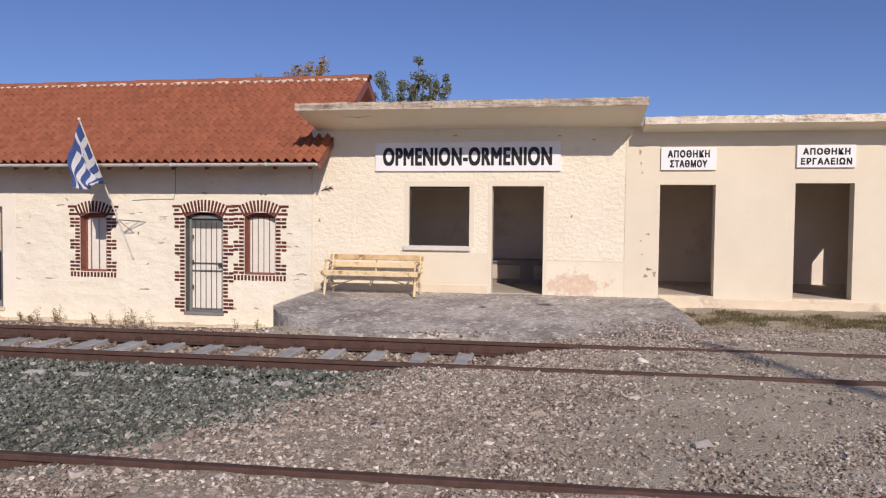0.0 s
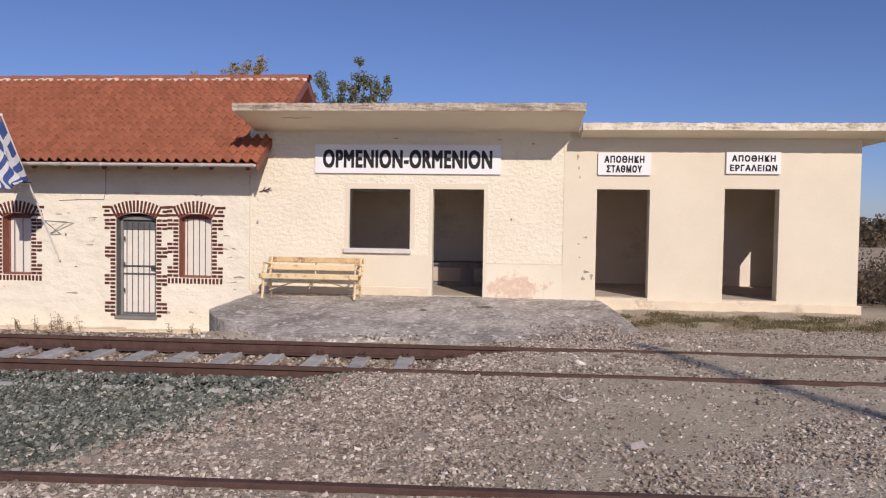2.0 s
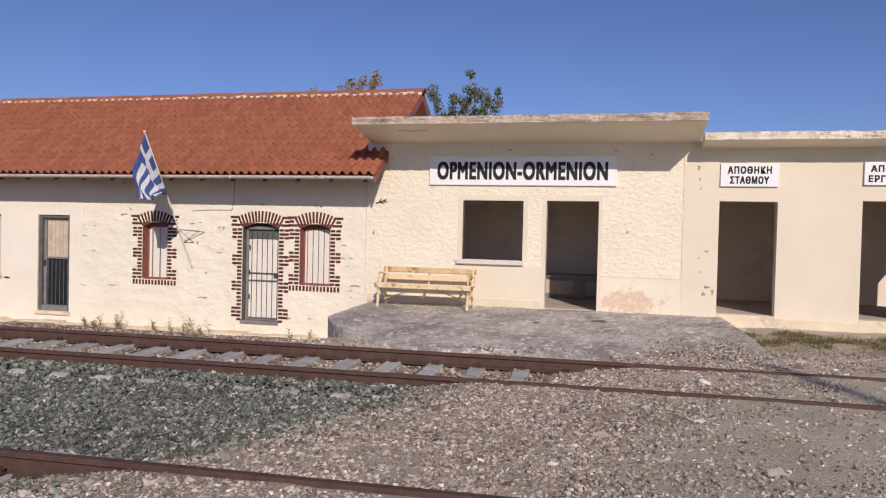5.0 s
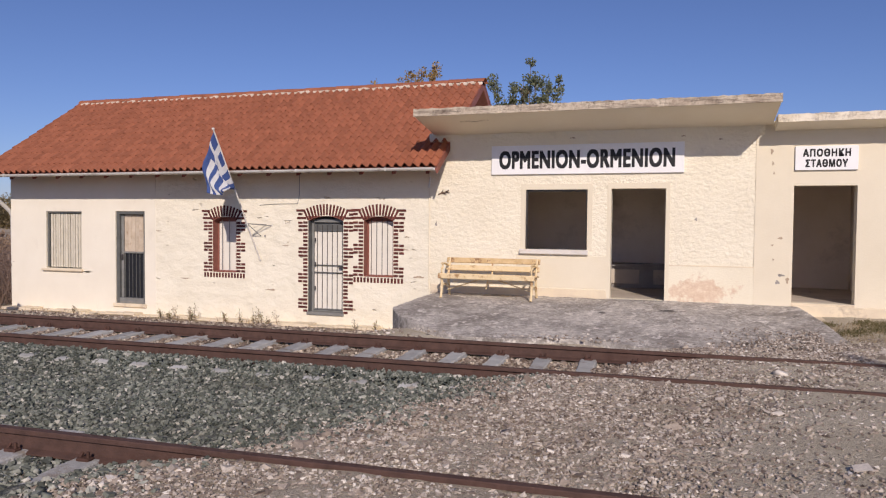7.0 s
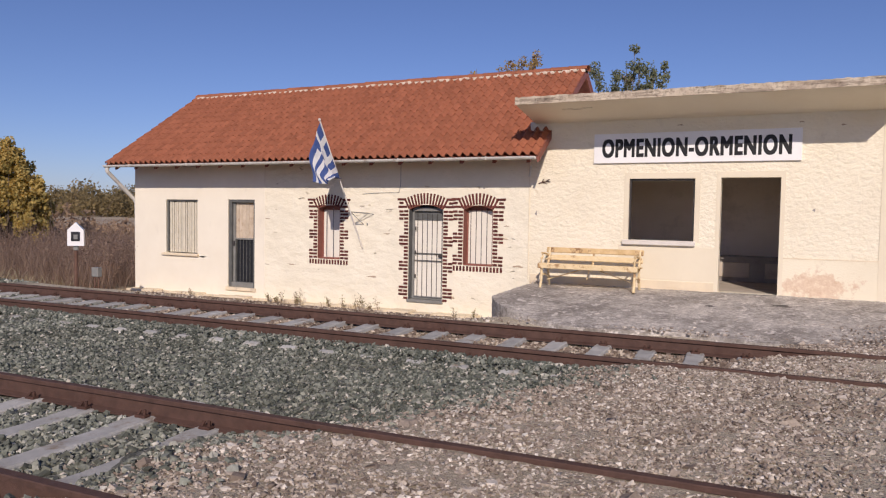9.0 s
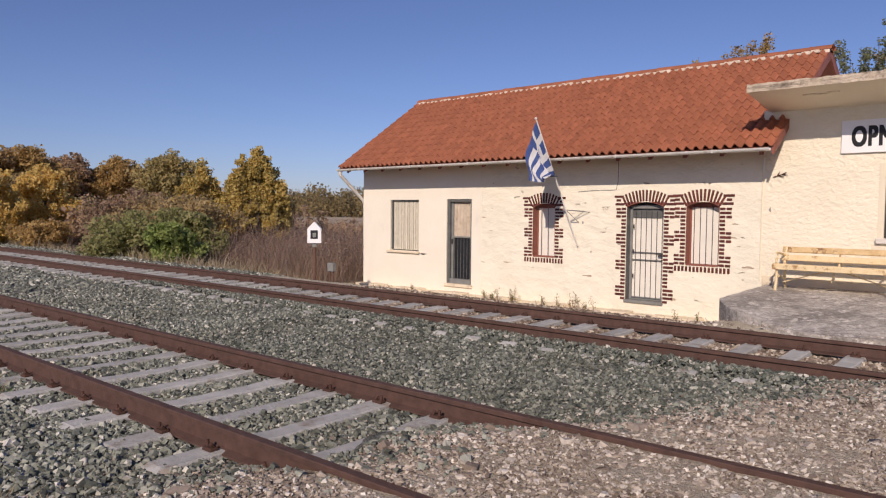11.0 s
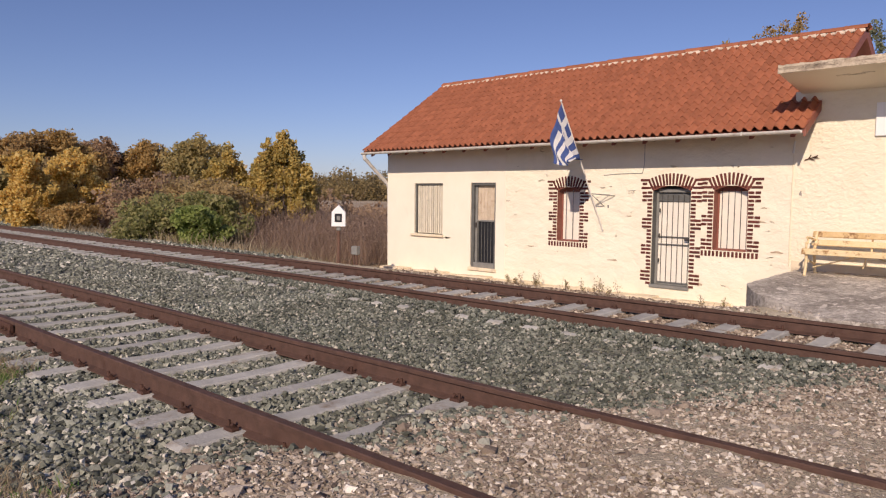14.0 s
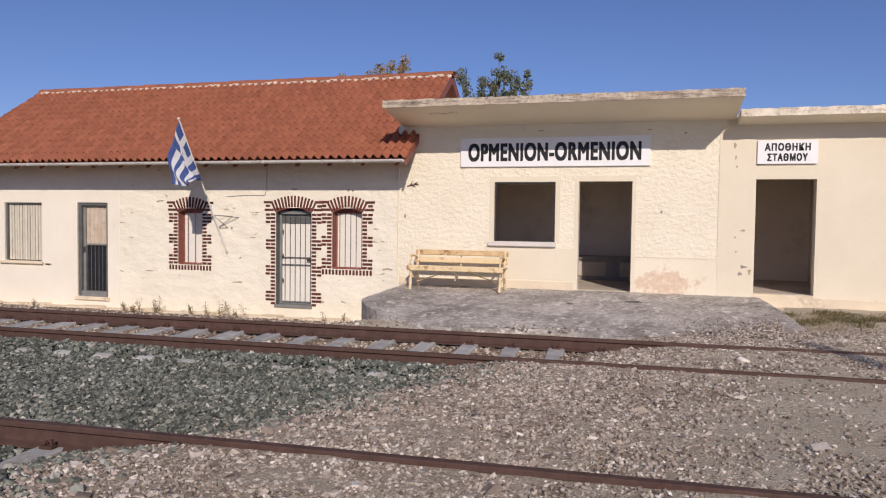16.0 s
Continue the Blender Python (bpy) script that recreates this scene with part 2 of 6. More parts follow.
M_INSIDE = surface("old_interior_plaster", (0.76, 0.66, 0.56), (0.84, 0.75, 0.66), 1.2, 0.9, 0.2, 12.0, stain=(0.60, 0.52, 0.45), stain_scale=1.0)
M_SOFFIT = surface("soffit_plaster", (0.78, 0.70, 0.56), (0.84, 0.77, 0.63), 0.8, 0.9, 0.15, 25.0, stain=(0.50, 0.40, 0.28), stain_scale=1.4, stain_at=(0.66, 0.85))
M_EDGE = edge_material("weathered_white_concrete_edge", (0.66, 0.58, 0.45), (0.84, 0.76, 0.62), (0.25, 0.19, 0.14), 0.53)
M_EDGE_HALL = edge_material("dirty_brown_concrete_edge", (0.42, 0.34, 0.26), (0.64, 0.55, 0.43), (0.14, 0.11, 0.085), 0.49)
M_FLOOR = surface("dusty_indoor_concrete", (0.47, 0.40, 0.33), (0.60, 0.52, 0.43), 2.0, 0.9, 0.3, 28.0, stain=(0.26, 0.21, 0.16), stain_scale=1.3)
M_CONC = surface("worn_concrete", (0.27, 0.245, 0.225), (0.42, 0.385, 0.35), 2.2, 0.9, 0.5, 28.0, stain=(0.13, 0.12, 0.11), stain_scale=1.1, stain_at=(0.52, 0.68))
M_PLATFORM = platform_material()
M_PLINTH = surface("plinth_render", (0.66, 0.56, 0.42), (0.78, 0.67, 0.49), 2.0, 0.9, 0.4, 25.0, stain=(0.45, 0.36, 0.27), stain_scale=2.2)
M_RAIL = surface("rusty_rail_steel", (0.075, 0.043, 0.034), (0.125, 0.07, 0.055), 9.0, 0.75, 0.3, 60.0, metal=0.15, stain=(0.08, 0.04, 0.03), stain_scale=4.0)
M_CLIP = surface("rusty_clip", (0.055, 0.028, 0.021), (0.095, 0.045, 0.032), 12.0, 0.8, 0.3, 60.0, vary=0.2)
M_SLEEPER = surface("grey_concrete_sleeper", (0.34, 0.335, 0.315), (0.49, 0.48, 0.45), 5.0, 0.9, 0.4, 45.0, stain=(0.25, 0.195, 0.145), stain_scale=4.0, vary=0.12)
M_TILE = surface("clay_roof_tile", (0.285, 0.099, 0.053), (0.38, 0.136, 0.074), 6.0, 0.8, 0.3, 45.0, stain=(0.19, 0.07, 0.042), stain_scale=7.0, stain_at=(0.6, 0.75), vary=0.12)
M_TILE_REST = surface("clay_roof_tile_rest", (0.285, 0.099, 0.053), (0.38, 0.136, 0.074), 6.0, 0.8, 0.3, 45.0, stain=(0.19, 0.07, 0.042), stain_scale=7.0, stain_at=(0.6, 0.75), island=0.12)
M_MORTAR = surface("pale_mortar", (0.52, 0.43, 0.34), (0.74, 0.65, 0.54), 8.0, 0.95, 0.5, 40.0)
M_BRICK = surface("painted_red_brick", (0.085, 0.026, 0.022), (0.145, 0.042, 0.034), 14.0, 0.85, 0.4, 60.0, vary=0.25)
M_REDWOOD = surface("red_brown_window_paint", (0.22, 0.075, 0.055), (0.29, 0.11, 0.08), 8.0, 0.6, 0.2, 60.0)
M_STEEL = surface("grey_painted_steel", (0.175, 0.175, 0.165), (0.25, 0.25, 0.235), 6.0, 0.5, 0.15, 60.0, stain=(0.2, 0.13, 0.09), stain_scale=6.0, stain_at=(0.64, 0.75))
M_DARKSTEEL = surface("dark_grey_door_steel", (0.085, 0.088, 0.085), (0.14, 0.142, 0.135), 6.0, 0.5, 0.15, 60.0, stain=(0.13, 0.09, 0.065), stain_scale=6.0, stain_at=(0.64, 0.75))
M_BAR = surface("dark_iron_bar", (0.035, 0.032, 0.032), (0.07, 0.062, 0.06), 9.0, 0.6, 0.2, 60.0)
M_WHITE = surface("white_enamel_paint", (0.78, 0.78, 0.78), (0.84, 0.84, 0.84), 2.0, 0.45, 0.08, 40.0, stain=(0.60, 0.57, 0.52), stain_scale=2.0, stain_at=(0.68, 0.85))
M_PANEL = surface("white_panel_behind_bars", (0.72, 0.68, 0.60), (0.80, 0.76, 0.67), 3.0, 0.6, 0.1, 40.0)
M_BOARD = surface("cream_boards", (0.52, 0.475, 0.38), (0.66, 0.61, 0.50), 7.0, 0.8, 0.3, 40.0, vary=0.1)
M_LETTER = surface("black_sign_paint", (0.012, 0.012, 0.013), (0.02, 0.02, 0.022), 5.0, 0.5, 0.0)
M_GUTTER = surface("dull_white_gutter", (0.54, 0.52, 0.48), (0.66, 0.64, 0.60), 3.0, 0.4, 0.1, 30.0, stain=(0.34, 0.29, 0.25), stain_scale=5.0)
M_BENCH = surface("peeling_yellow_bench_paint", (0.70, 0.53, 0.29), (0.80, 0.65, 0.41), 9.0, 0.7, 0.4, 50.0, stain=(0.36, 0.20, 0.09), stain_scale=7.0, stain_at=(0.54, 0.64), vary=0.06)
M_BENCH_WORN = surface("bare_worn_bench_wood", (0.50, 0.33, 0.15), (0.70, 0.52, 0.29), 7.0, 0.75, 0.4, 50.0, stain=(0.24, 0.13, 0.06), stain_scale=9.0, stain_at=(0.54, 0.64))
M_STAIN = surface("brown_chipped_plaster", (0.36, 0.27, 0.19), (0.52, 0.42, 0.31), 9.0, 0.95, 0.4, 40.0)
M_SILL = surface("pale_grey_sill", (0.60, 0.56, 0.51), (0.72, 0.68, 0.62), 5.0, 0.8, 0.3, 30.0)
M_POLE = surface("white_pole_paint", (0.68, 0.64, 0.58), (0.78, 0.74, 0.68), 5.0, 0.5, 0.1, 40.0)
M_TIMBER = timber_material()
M_BARK = surface("bark", (0.10, 0.075, 0.055), (0.19, 0.15, 0.115), 6.0, 0.95, 0.8, 25.0)
M_BALLAST = stone_material("grey_green_ballast_stone", ((0.0, (0.065, 0.075, 0.065)), (0.35, (0.131, 0.149, 0.127)), (0.7, (0.211, 0.228, 0.196)), (0.93, (0.305, 0.313, 0.27)), (1.0, (0.60, 0.575, 0.515))))
# Paler copy of the ballast: light falling on it is put into the tone.
M_BALLAST_LIT = stone_material("lit_grey_ballast_stone", ((0.0, (0.082, 0.090, 0.077)), (0.35, (0.176, 0.192, 0.163)), (0.7, (0.282, 0.30, 0.258)), (0.93, (0.40, 0.408, 0.355)), (1.0, (0.68, 0.66, 0.60))))
M_BALLAST_BROWN = stone_material("dusty_brown_ballast_stone", ((0.0, (0.13, 0.095, 0.075)), (0.4, (0.26, 0.205, 0.165)), (0.75, (0.40, 0.335, 0.27)), (1.0, (0.66, 0.58, 0.48))))
M_PEBBLE = stone_material("brown_and_pale_gravel_stone", ((0.0, (0.165, 0.128, 0.105)), (0.3, (0.30, 0.25, 0.208)), (0.6, (0.425, 0.365, 0.31)), (0.88, (0.57, 0.51, 0.445)), (1.0, (0.80, 0.75, 0.685))))


# ---- building helpers ----
def finish(name, bm, material, parent=None, label="", smooth=False):
    me = bpy.data.meshes.new(name)
    bm.to_mesh(me)
    bm.free()
    if smooth:
        me.shade_smooth()
    me.materials.append(material)
    ob = new(name, me)
    if parent is not None:
        ob.parent = parent
    return tagged(ob, label) if label else ob


def part(name, bm, material, parent, label="", smooth=False):
    return finish(name, bm, material, parent, label, smooth)


def empty(name, at=(0, 0, 0), **tags):
    e = new(name)
    e.location = at
    return tagged(e, **tags)


def add_box(bm, x0, x1, y0, y1, z0, z1, bevel=0.0, m=None):
    r = bmesh.ops.create_cube(bm, size=1.0)
    vs = r["verts"]
    for v in vs:
        v.co = Vector(((x0 + x1) / 2 + v.co.x * (x1 - x0), (y0 + y1) / 2 + v.co.y * (y1 - y0), (z0 + z1) / 2 + v.co.z * (z1 - z0)))
    if bevel:
        es = list({e for v in vs for e in v.link_edges})
        r2 = bmesh.ops.bevel(bm, geom=es, offset=bevel, segments=1, affect="EDGES")
        vs = list({v for f in r2["faces"] for v in f.verts} | {v for v in vs if v.is_valid})
    if m is not None:
        bmesh.ops.transform(bm, matrix=m, verts=vs)
    return vs


def box(x0, x1, y0, y1, z0, z1, bevel=0.0):
    bm = bmesh.new()
    add_box(bm, x0, x1, y0, y1, z0, z1, bevel)
    return bm


def add_rod(bm, a, b, r0, r1=None, seg=8):
    a, b = Vector(a), Vector(b)
    r1 = r0 if r1 is None else r1
    d = b - a
    q = d.to_track_quat("Z", "Y").to_matrix().to_4x4()
    r = bmesh.ops.create_cone(bm, cap_ends=True, segments=seg, radius1=r0, radius2=r1, depth=d.length)
    bmesh.ops.transform(bm, matrix=Matrix.Translation((a + b) / 2) @ q, verts=r["verts"])
    return r["verts"]


def rod(a, b, r0, r1=None, seg=8):
    bm = bmesh.new()
    add_rod(bm, a, b, r0, r1, seg)
    return bm


def prism(points, axis, a, b):
    """A closed outline extruded along an axis from a to b."""
    bm = bmesh.new()
    def at(p, t):
        return {"x": (t, p[0], p[1]), "y": (p[0], t, p[1]), "z": (p[0], p[1], t)}[axis]
    lo = [bm.verts.new(at(p, a)) for p in points]
    hi = [bm.verts.new(at(p, b)) for p in points]
    n = len(points)
    bm.faces.new(lo)
    bm.faces.new(hi[::-1])
    for i in range(n):
        bm.faces.new((lo[i], hi[i], hi[(i + 1) % n], lo[(i + 1) % n]))
    bmesh.ops.recalc_face_normals(bm, faces=bm.faces)
    return bm


def wall_mesh(x0, x1, z0, z1, y0, y1, openings):
    """A wall along x between y0 and y1, with openings (xa, xb, za, zb) cut through."""
    xs = sorted({x0, x1, *[o[0] for o in openings], *[o[1] for o in openings]})
    zs = sorted({z0, z1, *[o[2] for o in openings], *[o[3] for o in openings]})
    def solid(i, k):
        if not (0 <= i < len(xs) - 1 and 0 <= k < len(zs) - 1):
            return False
        cx, cz = (xs[i] + xs[i + 1]) / 2, (zs[k] + zs[k + 1]) / 2
        return not any(o[0] < cx < o[1] and o[2] < cz < o[3] for o in openings)
    bm = bmesh.new()
    cache = {}
    def v(x, y, z):
        key = (x, y, z)
        if key not in cache:
            cache[key] = bm.verts.new(key)
        return cache[key]
    for i in range(len(xs) - 1):
        for k in range(len(zs) - 1):
            if not solid(i, k):
                continue
            a, b, c, d = xs[i], xs[i + 1], zs[k], zs[k + 1]
            bm.faces.new((v(a, y0, c), v(b, y0, c), v(b, y0, d), v(a, y0, d)))
            bm.faces.new((v(b, y1, c), v(a, y1, c), v(a, y1, d), v(b, y1, d)))
            if not solid(i - 1, k):
                bm.faces.new((v(a, y1, c), v(a, y0, c), v(a, y0, d), v(a, y1, d)))
            if not solid(i + 1, k):
                bm.faces.new((v(b, y0, c), v(b, y1, c), v(b, y1, d), v(b, y0, d)))
            if not solid(i, k - 1):
                bm.faces.new((v(a, y1, c), v(b, y1, c), v(b, y0, c), v(a, y0, c)))
            if not solid(i, k + 1):
                bm.faces.new((v(a, y0, d), v(b, y0, d), v(b, y1, d), v(a, y1, d)))
    return bm


def fast_mesh(name, verts, faces, material, parent=None):
    """A mesh from arrays: verts (n, 3), faces (m, k) all with k corners."""
    me = bpy.data.meshes.new(name)
    n, m, k = len(verts), len(faces), faces.shape[1]
    me.vertices.add(n)
    me.vertices.foreach_set("co", np.ascontiguousarray(verts, dtype=np.float32).ravel())
    me.loops.add(m * k)
    me.loops.foreach_set("vertex_index", np.ascontiguousarray(faces, dtype=np.int32).ravel())
    me.polygons.add(m)
    me.polygons.foreach_set("loop_start", np.arange(0, m * k, k, dtype=np.int32))
    me.polygons.foreach_set("loop_total", np.full(m, k, dtype=np.int32))
    me.update(calc_edges=True)
    me.shade_flat()
    me.materials.append(material)
    ob = new(name, me)
    if parent is not None:
        ob.parent = parent
    return ob


def smoothstep(a, b, x):
    t = np.clip((np.asarray(x, dtype=float) - a) / (b - a), 0, 1)
    return t * t * (3 - 2 * t)


def rand_rot(rng, n):
    q = rng.normal(size=(n, 4))
    q /= np.linalg.norm(q, axis=1)[:, None]
    w, x, y, z = q.T
    return np.stack([np.stack([1 - 2 * (y * y + z * z), 2 * (x * y - z * w), 2 * (x * z + y * w)], 1),
                     np.stack([2 * (x * y + z * w), 1 - 2 * (x * x + z * z), 2 * (y * z - x * w)], 1),
                     np.stack([2 * (x * z - y * w), 2 * (y * z + x * w), 1 - 2 * (x * x + y * y)], 1)], 1)


# ---- ground ----
WALL = 13.11
FAR_A, FAR_B = 8.686, 0.0265
NEAR_A, NEAR_B = 3.961, 0.0368
GAUGE = 1.505


def far_y(x):
    return FAR_A - GAUGE / 2 + FAR_B * x


def near_y(x):
    x = np.asarray(x, dtype=float)
    bend = np.clip(-40 - x, 0, 75)
    return NEAR_A - GAUGE / 2 + NEAR_B * x + 0.0017 * bend * bend


def crossing(x, y):
    """1 where the gravel road covers the tracks, 0 on the open ballast."""
    y = np.asarray(y, dtype=float)
    edge = -3.35 + 0.30 * (y - 2.5) - 0.66 * smoothstep(4.5, 3.7, y) + 0.27 * smoothstep(3.3, 2.6, y) + 0.95 * smoothstep(6.95, 7.4, y) + 0.09 * np.sin(y * 2.3) + 0.08 * np.sin(y * 5.1 + 1)
    return smoothstep(edge - 0.55, edge + 0.6, x)


def grass_edge(x):
    """How far the grass by the camera reaches towards the near track."""
    x = np.asarray(x, dtype=float)
    return 1.0 + 0.75 * np.exp(-((x + 7.6) / 1.2) ** 2) + 0.10 * np.sin(x * 4.1) - 1.3 * smoothstep(-8.6, -9.8, x)


def ground_z(x, y):
    x, y = np.asarray(x, dtype=float), np.asarray(y, dtype=float)
    z = -0.184 + 0.154 * crossing(x, y)
    z = z - 0.012 * smoothstep(7.0, 7.3, y) * smoothstep(8.8, 8.5, y) * (1 - crossing(x, y))
    house = -0.185 - 0.45 * smoothstep(9.6, 12.0, y)
    right = -0.12 + 0.09 * smoothstep(1.2, 2.4, x) + 0.05 * smoothstep(10.5, 12.8, y)
    far = house + (right - house) * smoothstep(-5.0, -4.0, x)
    z = z + (far - z) * smoothstep(9.3, 9.9, y)
    z = z + (-0.6 - z) * smoothstep(14, 22, y) * smoothstep(-5, 4, x)
    z = z - 0.5 * smoothstep(30, 90, y)
    z = z + 0.03 * smoothstep(1.4, 0.6, y) * smoothstep(-3, -5, x)
    z = z + 0.012 * np.sin(x * 1.7 + y * 0.9) * np.sin(y * 1.3 - x * 0.6)
    return z


def graded(lo, hi, step, out_lo, out_hi, grow=1.25):
    c = list(np.arange(lo, hi + 1e-6, step))
    for sign, end, limit in ((1, hi, out_hi), (-1, lo, out_lo)):
        s, p, extra = step, end, []
        while sign * p < sign * limit:
            s *= grow
            p += sign * s
            extra.append(p)
        c = c + extra if sign > 0 else extra[::-1] + c
    return np.array(c)


def ground_material():
    m = bpy.data.materials.new("ground_of_ballast_gravel_soil")
    m.use_nodes = True
    nodes, links = nt(m)
    bsdf = nodes["Principled BSDF"]
    tc = nodes.new("ShaderNodeTexCoord").outputs["Object"]
    att = nodes.new("ShaderNodeVertexColor")
    att.layer_name = "zones"
    sep = nodes.new("ShaderNodeSeparateColor")
    links.new(att.outputs[0], sep.inputs[0])
    stone = tex(nodes, links, 28, vec=tc, kind="voronoi")
    fine = tex(nodes, links, 70, vec=tc, kind="voronoi")
    grit = tex(nodes, links, 60, 5, 0.7, tc)
    big = tex(nodes, links, 1.4, 6, 0.65, tc)
    ballast = ramp(nodes, ((0.0, (0.075, 0.078, 0.066)), (0.5, (0.165, 0.168, 0.142)), (1.0, (0.30, 0.295, 0.25))))
    links.new(stone.outputs["Color"], ballast.inputs[0])
    g1 = ramp(nodes, ((0.3, (0.31, 0.26, 0.18)), (0.5, (0.51, 0.45, 0.335)), (0.70, (0.68, 0.61, 0.475))))
    links.new(grit.outputs[0], g1.inputs[0])
    g2 = ramp(nodes, ((0.3, (0.35, 0.295, 0.21)), (0.5, (0.52, 0.455, 0.35)), (0.66, (0.64, 0.575, 0.455))))
    links.new(big.outputs[0], g2.inputs[0])
    g3 = ramp(nodes, ((0.0, (0.20, 0.155, 0.11)), (0.5, (0.41, 0.345, 0.265)), (1.0, (0.63, 0.555, 0.44))))
    links.new(fine.outputs["Color"], g3.inputs[0])
    gravel = mix(nodes, links, 0.45, mix(nodes, links, 0.45, g1.outputs[0], g3.outputs[0]), g2.outputs[0])
    gravel = mix(nodes, links, math_node(nodes, links, "MULTIPLY", att.outputs["Alpha"], 0.42), gravel, mix(nodes, links, 0.55, g3.outputs[0], (0.22, 0.16, 0.11)))
    soil = ramp(nodes, ((0.3, (0.20, 0.155, 0.11)), (0.5, (0.28, 0.225, 0.155)), (0.7, (0.38, 0.32, 0.225))))
    links.new(big.outputs[0], soil.inputs[0])
    edge = math_node(nodes, links, "MULTIPLY_ADD", big.outputs[0], 0.8)
    edge.node.inputs[2].default_value = -0.4
    def mask(ch):
        return math_node(nodes, links, "MULTIPLY_ADD", math_node(nodes, links, "ADD", sep.outputs[ch], edge), 2.4, True)
    k1, k2 = mask(0), mask(1)
    for k in (k1, k2):
        k.node.inputs[2].default_value = -0.7
    out = mix(nodes, links, k1, ballast.outputs[0], gravel)
    out = mix(nodes, links, k2, out, soil.outputs[0])
    field = ramp(nodes, ((0.3, (0.31, 0.245, 0.175)), (0.7, (0.52, 0.43, 0.32))))
    links.new(tex(nodes, links, 0.05, 6, 0.6, tc).outputs[0], field.inputs[0])
    out = mix(nodes, links, sep.outputs[2], out, field.outputs[0])
    links.new(out, bsdf.inputs["Base Color"])
    bsdf.inputs["Roughness"].default_value = 0.95
    bsdf.inputs["Specular IOR Level"].default_value = 0.15
    b = nodes.new("ShaderNodeBump")
    links.new(math_node(nodes, links, "SUBTRACT", 0.85, math_node(nodes, links, "MULTIPLY", k2, 0.7)), b.inputs["Strength"])
    b.inputs["Distance"].default_value = 0.03
    links.new(mix(nodes, links, 0.5, mix(nodes, links, 0.5, stone.outputs["Distance"], fine.outputs["Distance"]), grit.outputs[0]), b.inputs["Height"])
    links.new(b.outputs[0], bsdf.inputs["Normal"])
    return m


def make_ground():
    xs = graded(-20, 9, 0.2, -1800, 1800)
    ys = graded(-3, 15, 0.2, -600, 2200)
    gx, gy = np.meshgrid(xs, ys)
    rng = np.random.default_rng(3)
    gz = ground_z(gx, gy) + rng.normal(0, 0.006, gx.shape)
    verts = np.stack([gx.ravel(), gy.ravel(), gz.ravel()], 1)
    w, h = len(xs), len(ys)
    i = np.arange(w * h).reshape(h, w)
    faces = np.stack([i[:-1, :-1].ravel(), i[:-1, 1:].ravel(), i[1:, 1:].ravel(), i[1:, :-1].ravel()], 1)
    ob = fast_mesh("ground", verts, faces, ground_material())
    me = ob.data
    me.shade_smooth()
    lay = me.color_attributes.new("zones", "FLOAT_COLOR", "POINT")
    x, y = verts[:, 0], verts[:, 1]
    grass = smoothstep(0.15, -0.15, y - grass_edge(x)) * smoothstep(-2.6, -4.2, x + 0.35 * np.sin(1.9 * y) + 0.2 * np.sin(4.3 * y + 1))
    behind = smoothstep(9.7, 10.4, y) * smoothstep(-4.5, -6, x)
    beyond = np.maximum(smoothstep(12, 16, y), smoothstep(7, 10, x) * smoothstep(9, 12, y))
    col = np.zeros((len(verts), 4), dtype=np.float32)
    between = 0.62 * smoothstep(7.0, 7.25, y) * smoothstep(9.0, 8.7, y) * smoothstep(-12, -8, x)
    col[:, 0] = np.maximum.reduce([crossing(x, y), smoothstep(1.6, 0.4, y) * smoothstep(-4.2, -3.2, x), between, smoothstep(8.85, 9.2, y) * smoothstep(-17, -13, x)])
    col[:, 1] = np.maximum.reduce([grass, behind, beyond, smoothstep(-1, -4, y)])
    col[:, 2] = smoothstep(20, 32, y)
    col[:, 3] = smoothstep(1.4, -1.2, x) * smoothstep(9.6, 9.0, y)
    lay.data.foreach_set("color", col.ravel())
    return tagged(ob, "ballast, gravel road and dry soil ground", "ground", kind="structure")


make_ground()


# ---- tracks ----
RAIL_PROFILE = [(-0.066, -0.16), (0.066, -0.16), (0.066, -0.148), (0.012, -0.130), (0.009, -0.044), (0.035, -0.034), (0.035, -0.006),
                (0.029, 0.0), (-0.029, 0.0), (-0.035, -0.006), (-0.035, -0.034), (-0.009, -0.044), (-0.012, -0.130), (-0.066, -0.148)]


def rail_mesh(path_y, offset, xs):
    bm = bmesh.new()
    rings = []
    for x in xs:
        slope = (float(path_y(x + 0.1)) - float(path_y(x - 0.1))) / 0.2
        nrm = Vector((-slope, 1)).normalized()
        cx, cy = x + nrm.x * offset, float(path_y(x)) + nrm.y * offset
        rings.append([bm.verts.new((cx + nrm.x * u, cy + nrm.y * u, w)) for u, w in RAIL_PROFILE])
    for a, b in zip(rings, rings[1:]):
        for i in range(len(a)):
            j = (i + 1) % len(a)
            bm.faces.new((a[i], a[j], b[j], b[i]))
    bm.faces.new(rings[0])
    bm.faces.new(rings[-1][::-1])
    bmesh.ops.recalc_face_normals(bm, faces=bm.faces)
    return bm


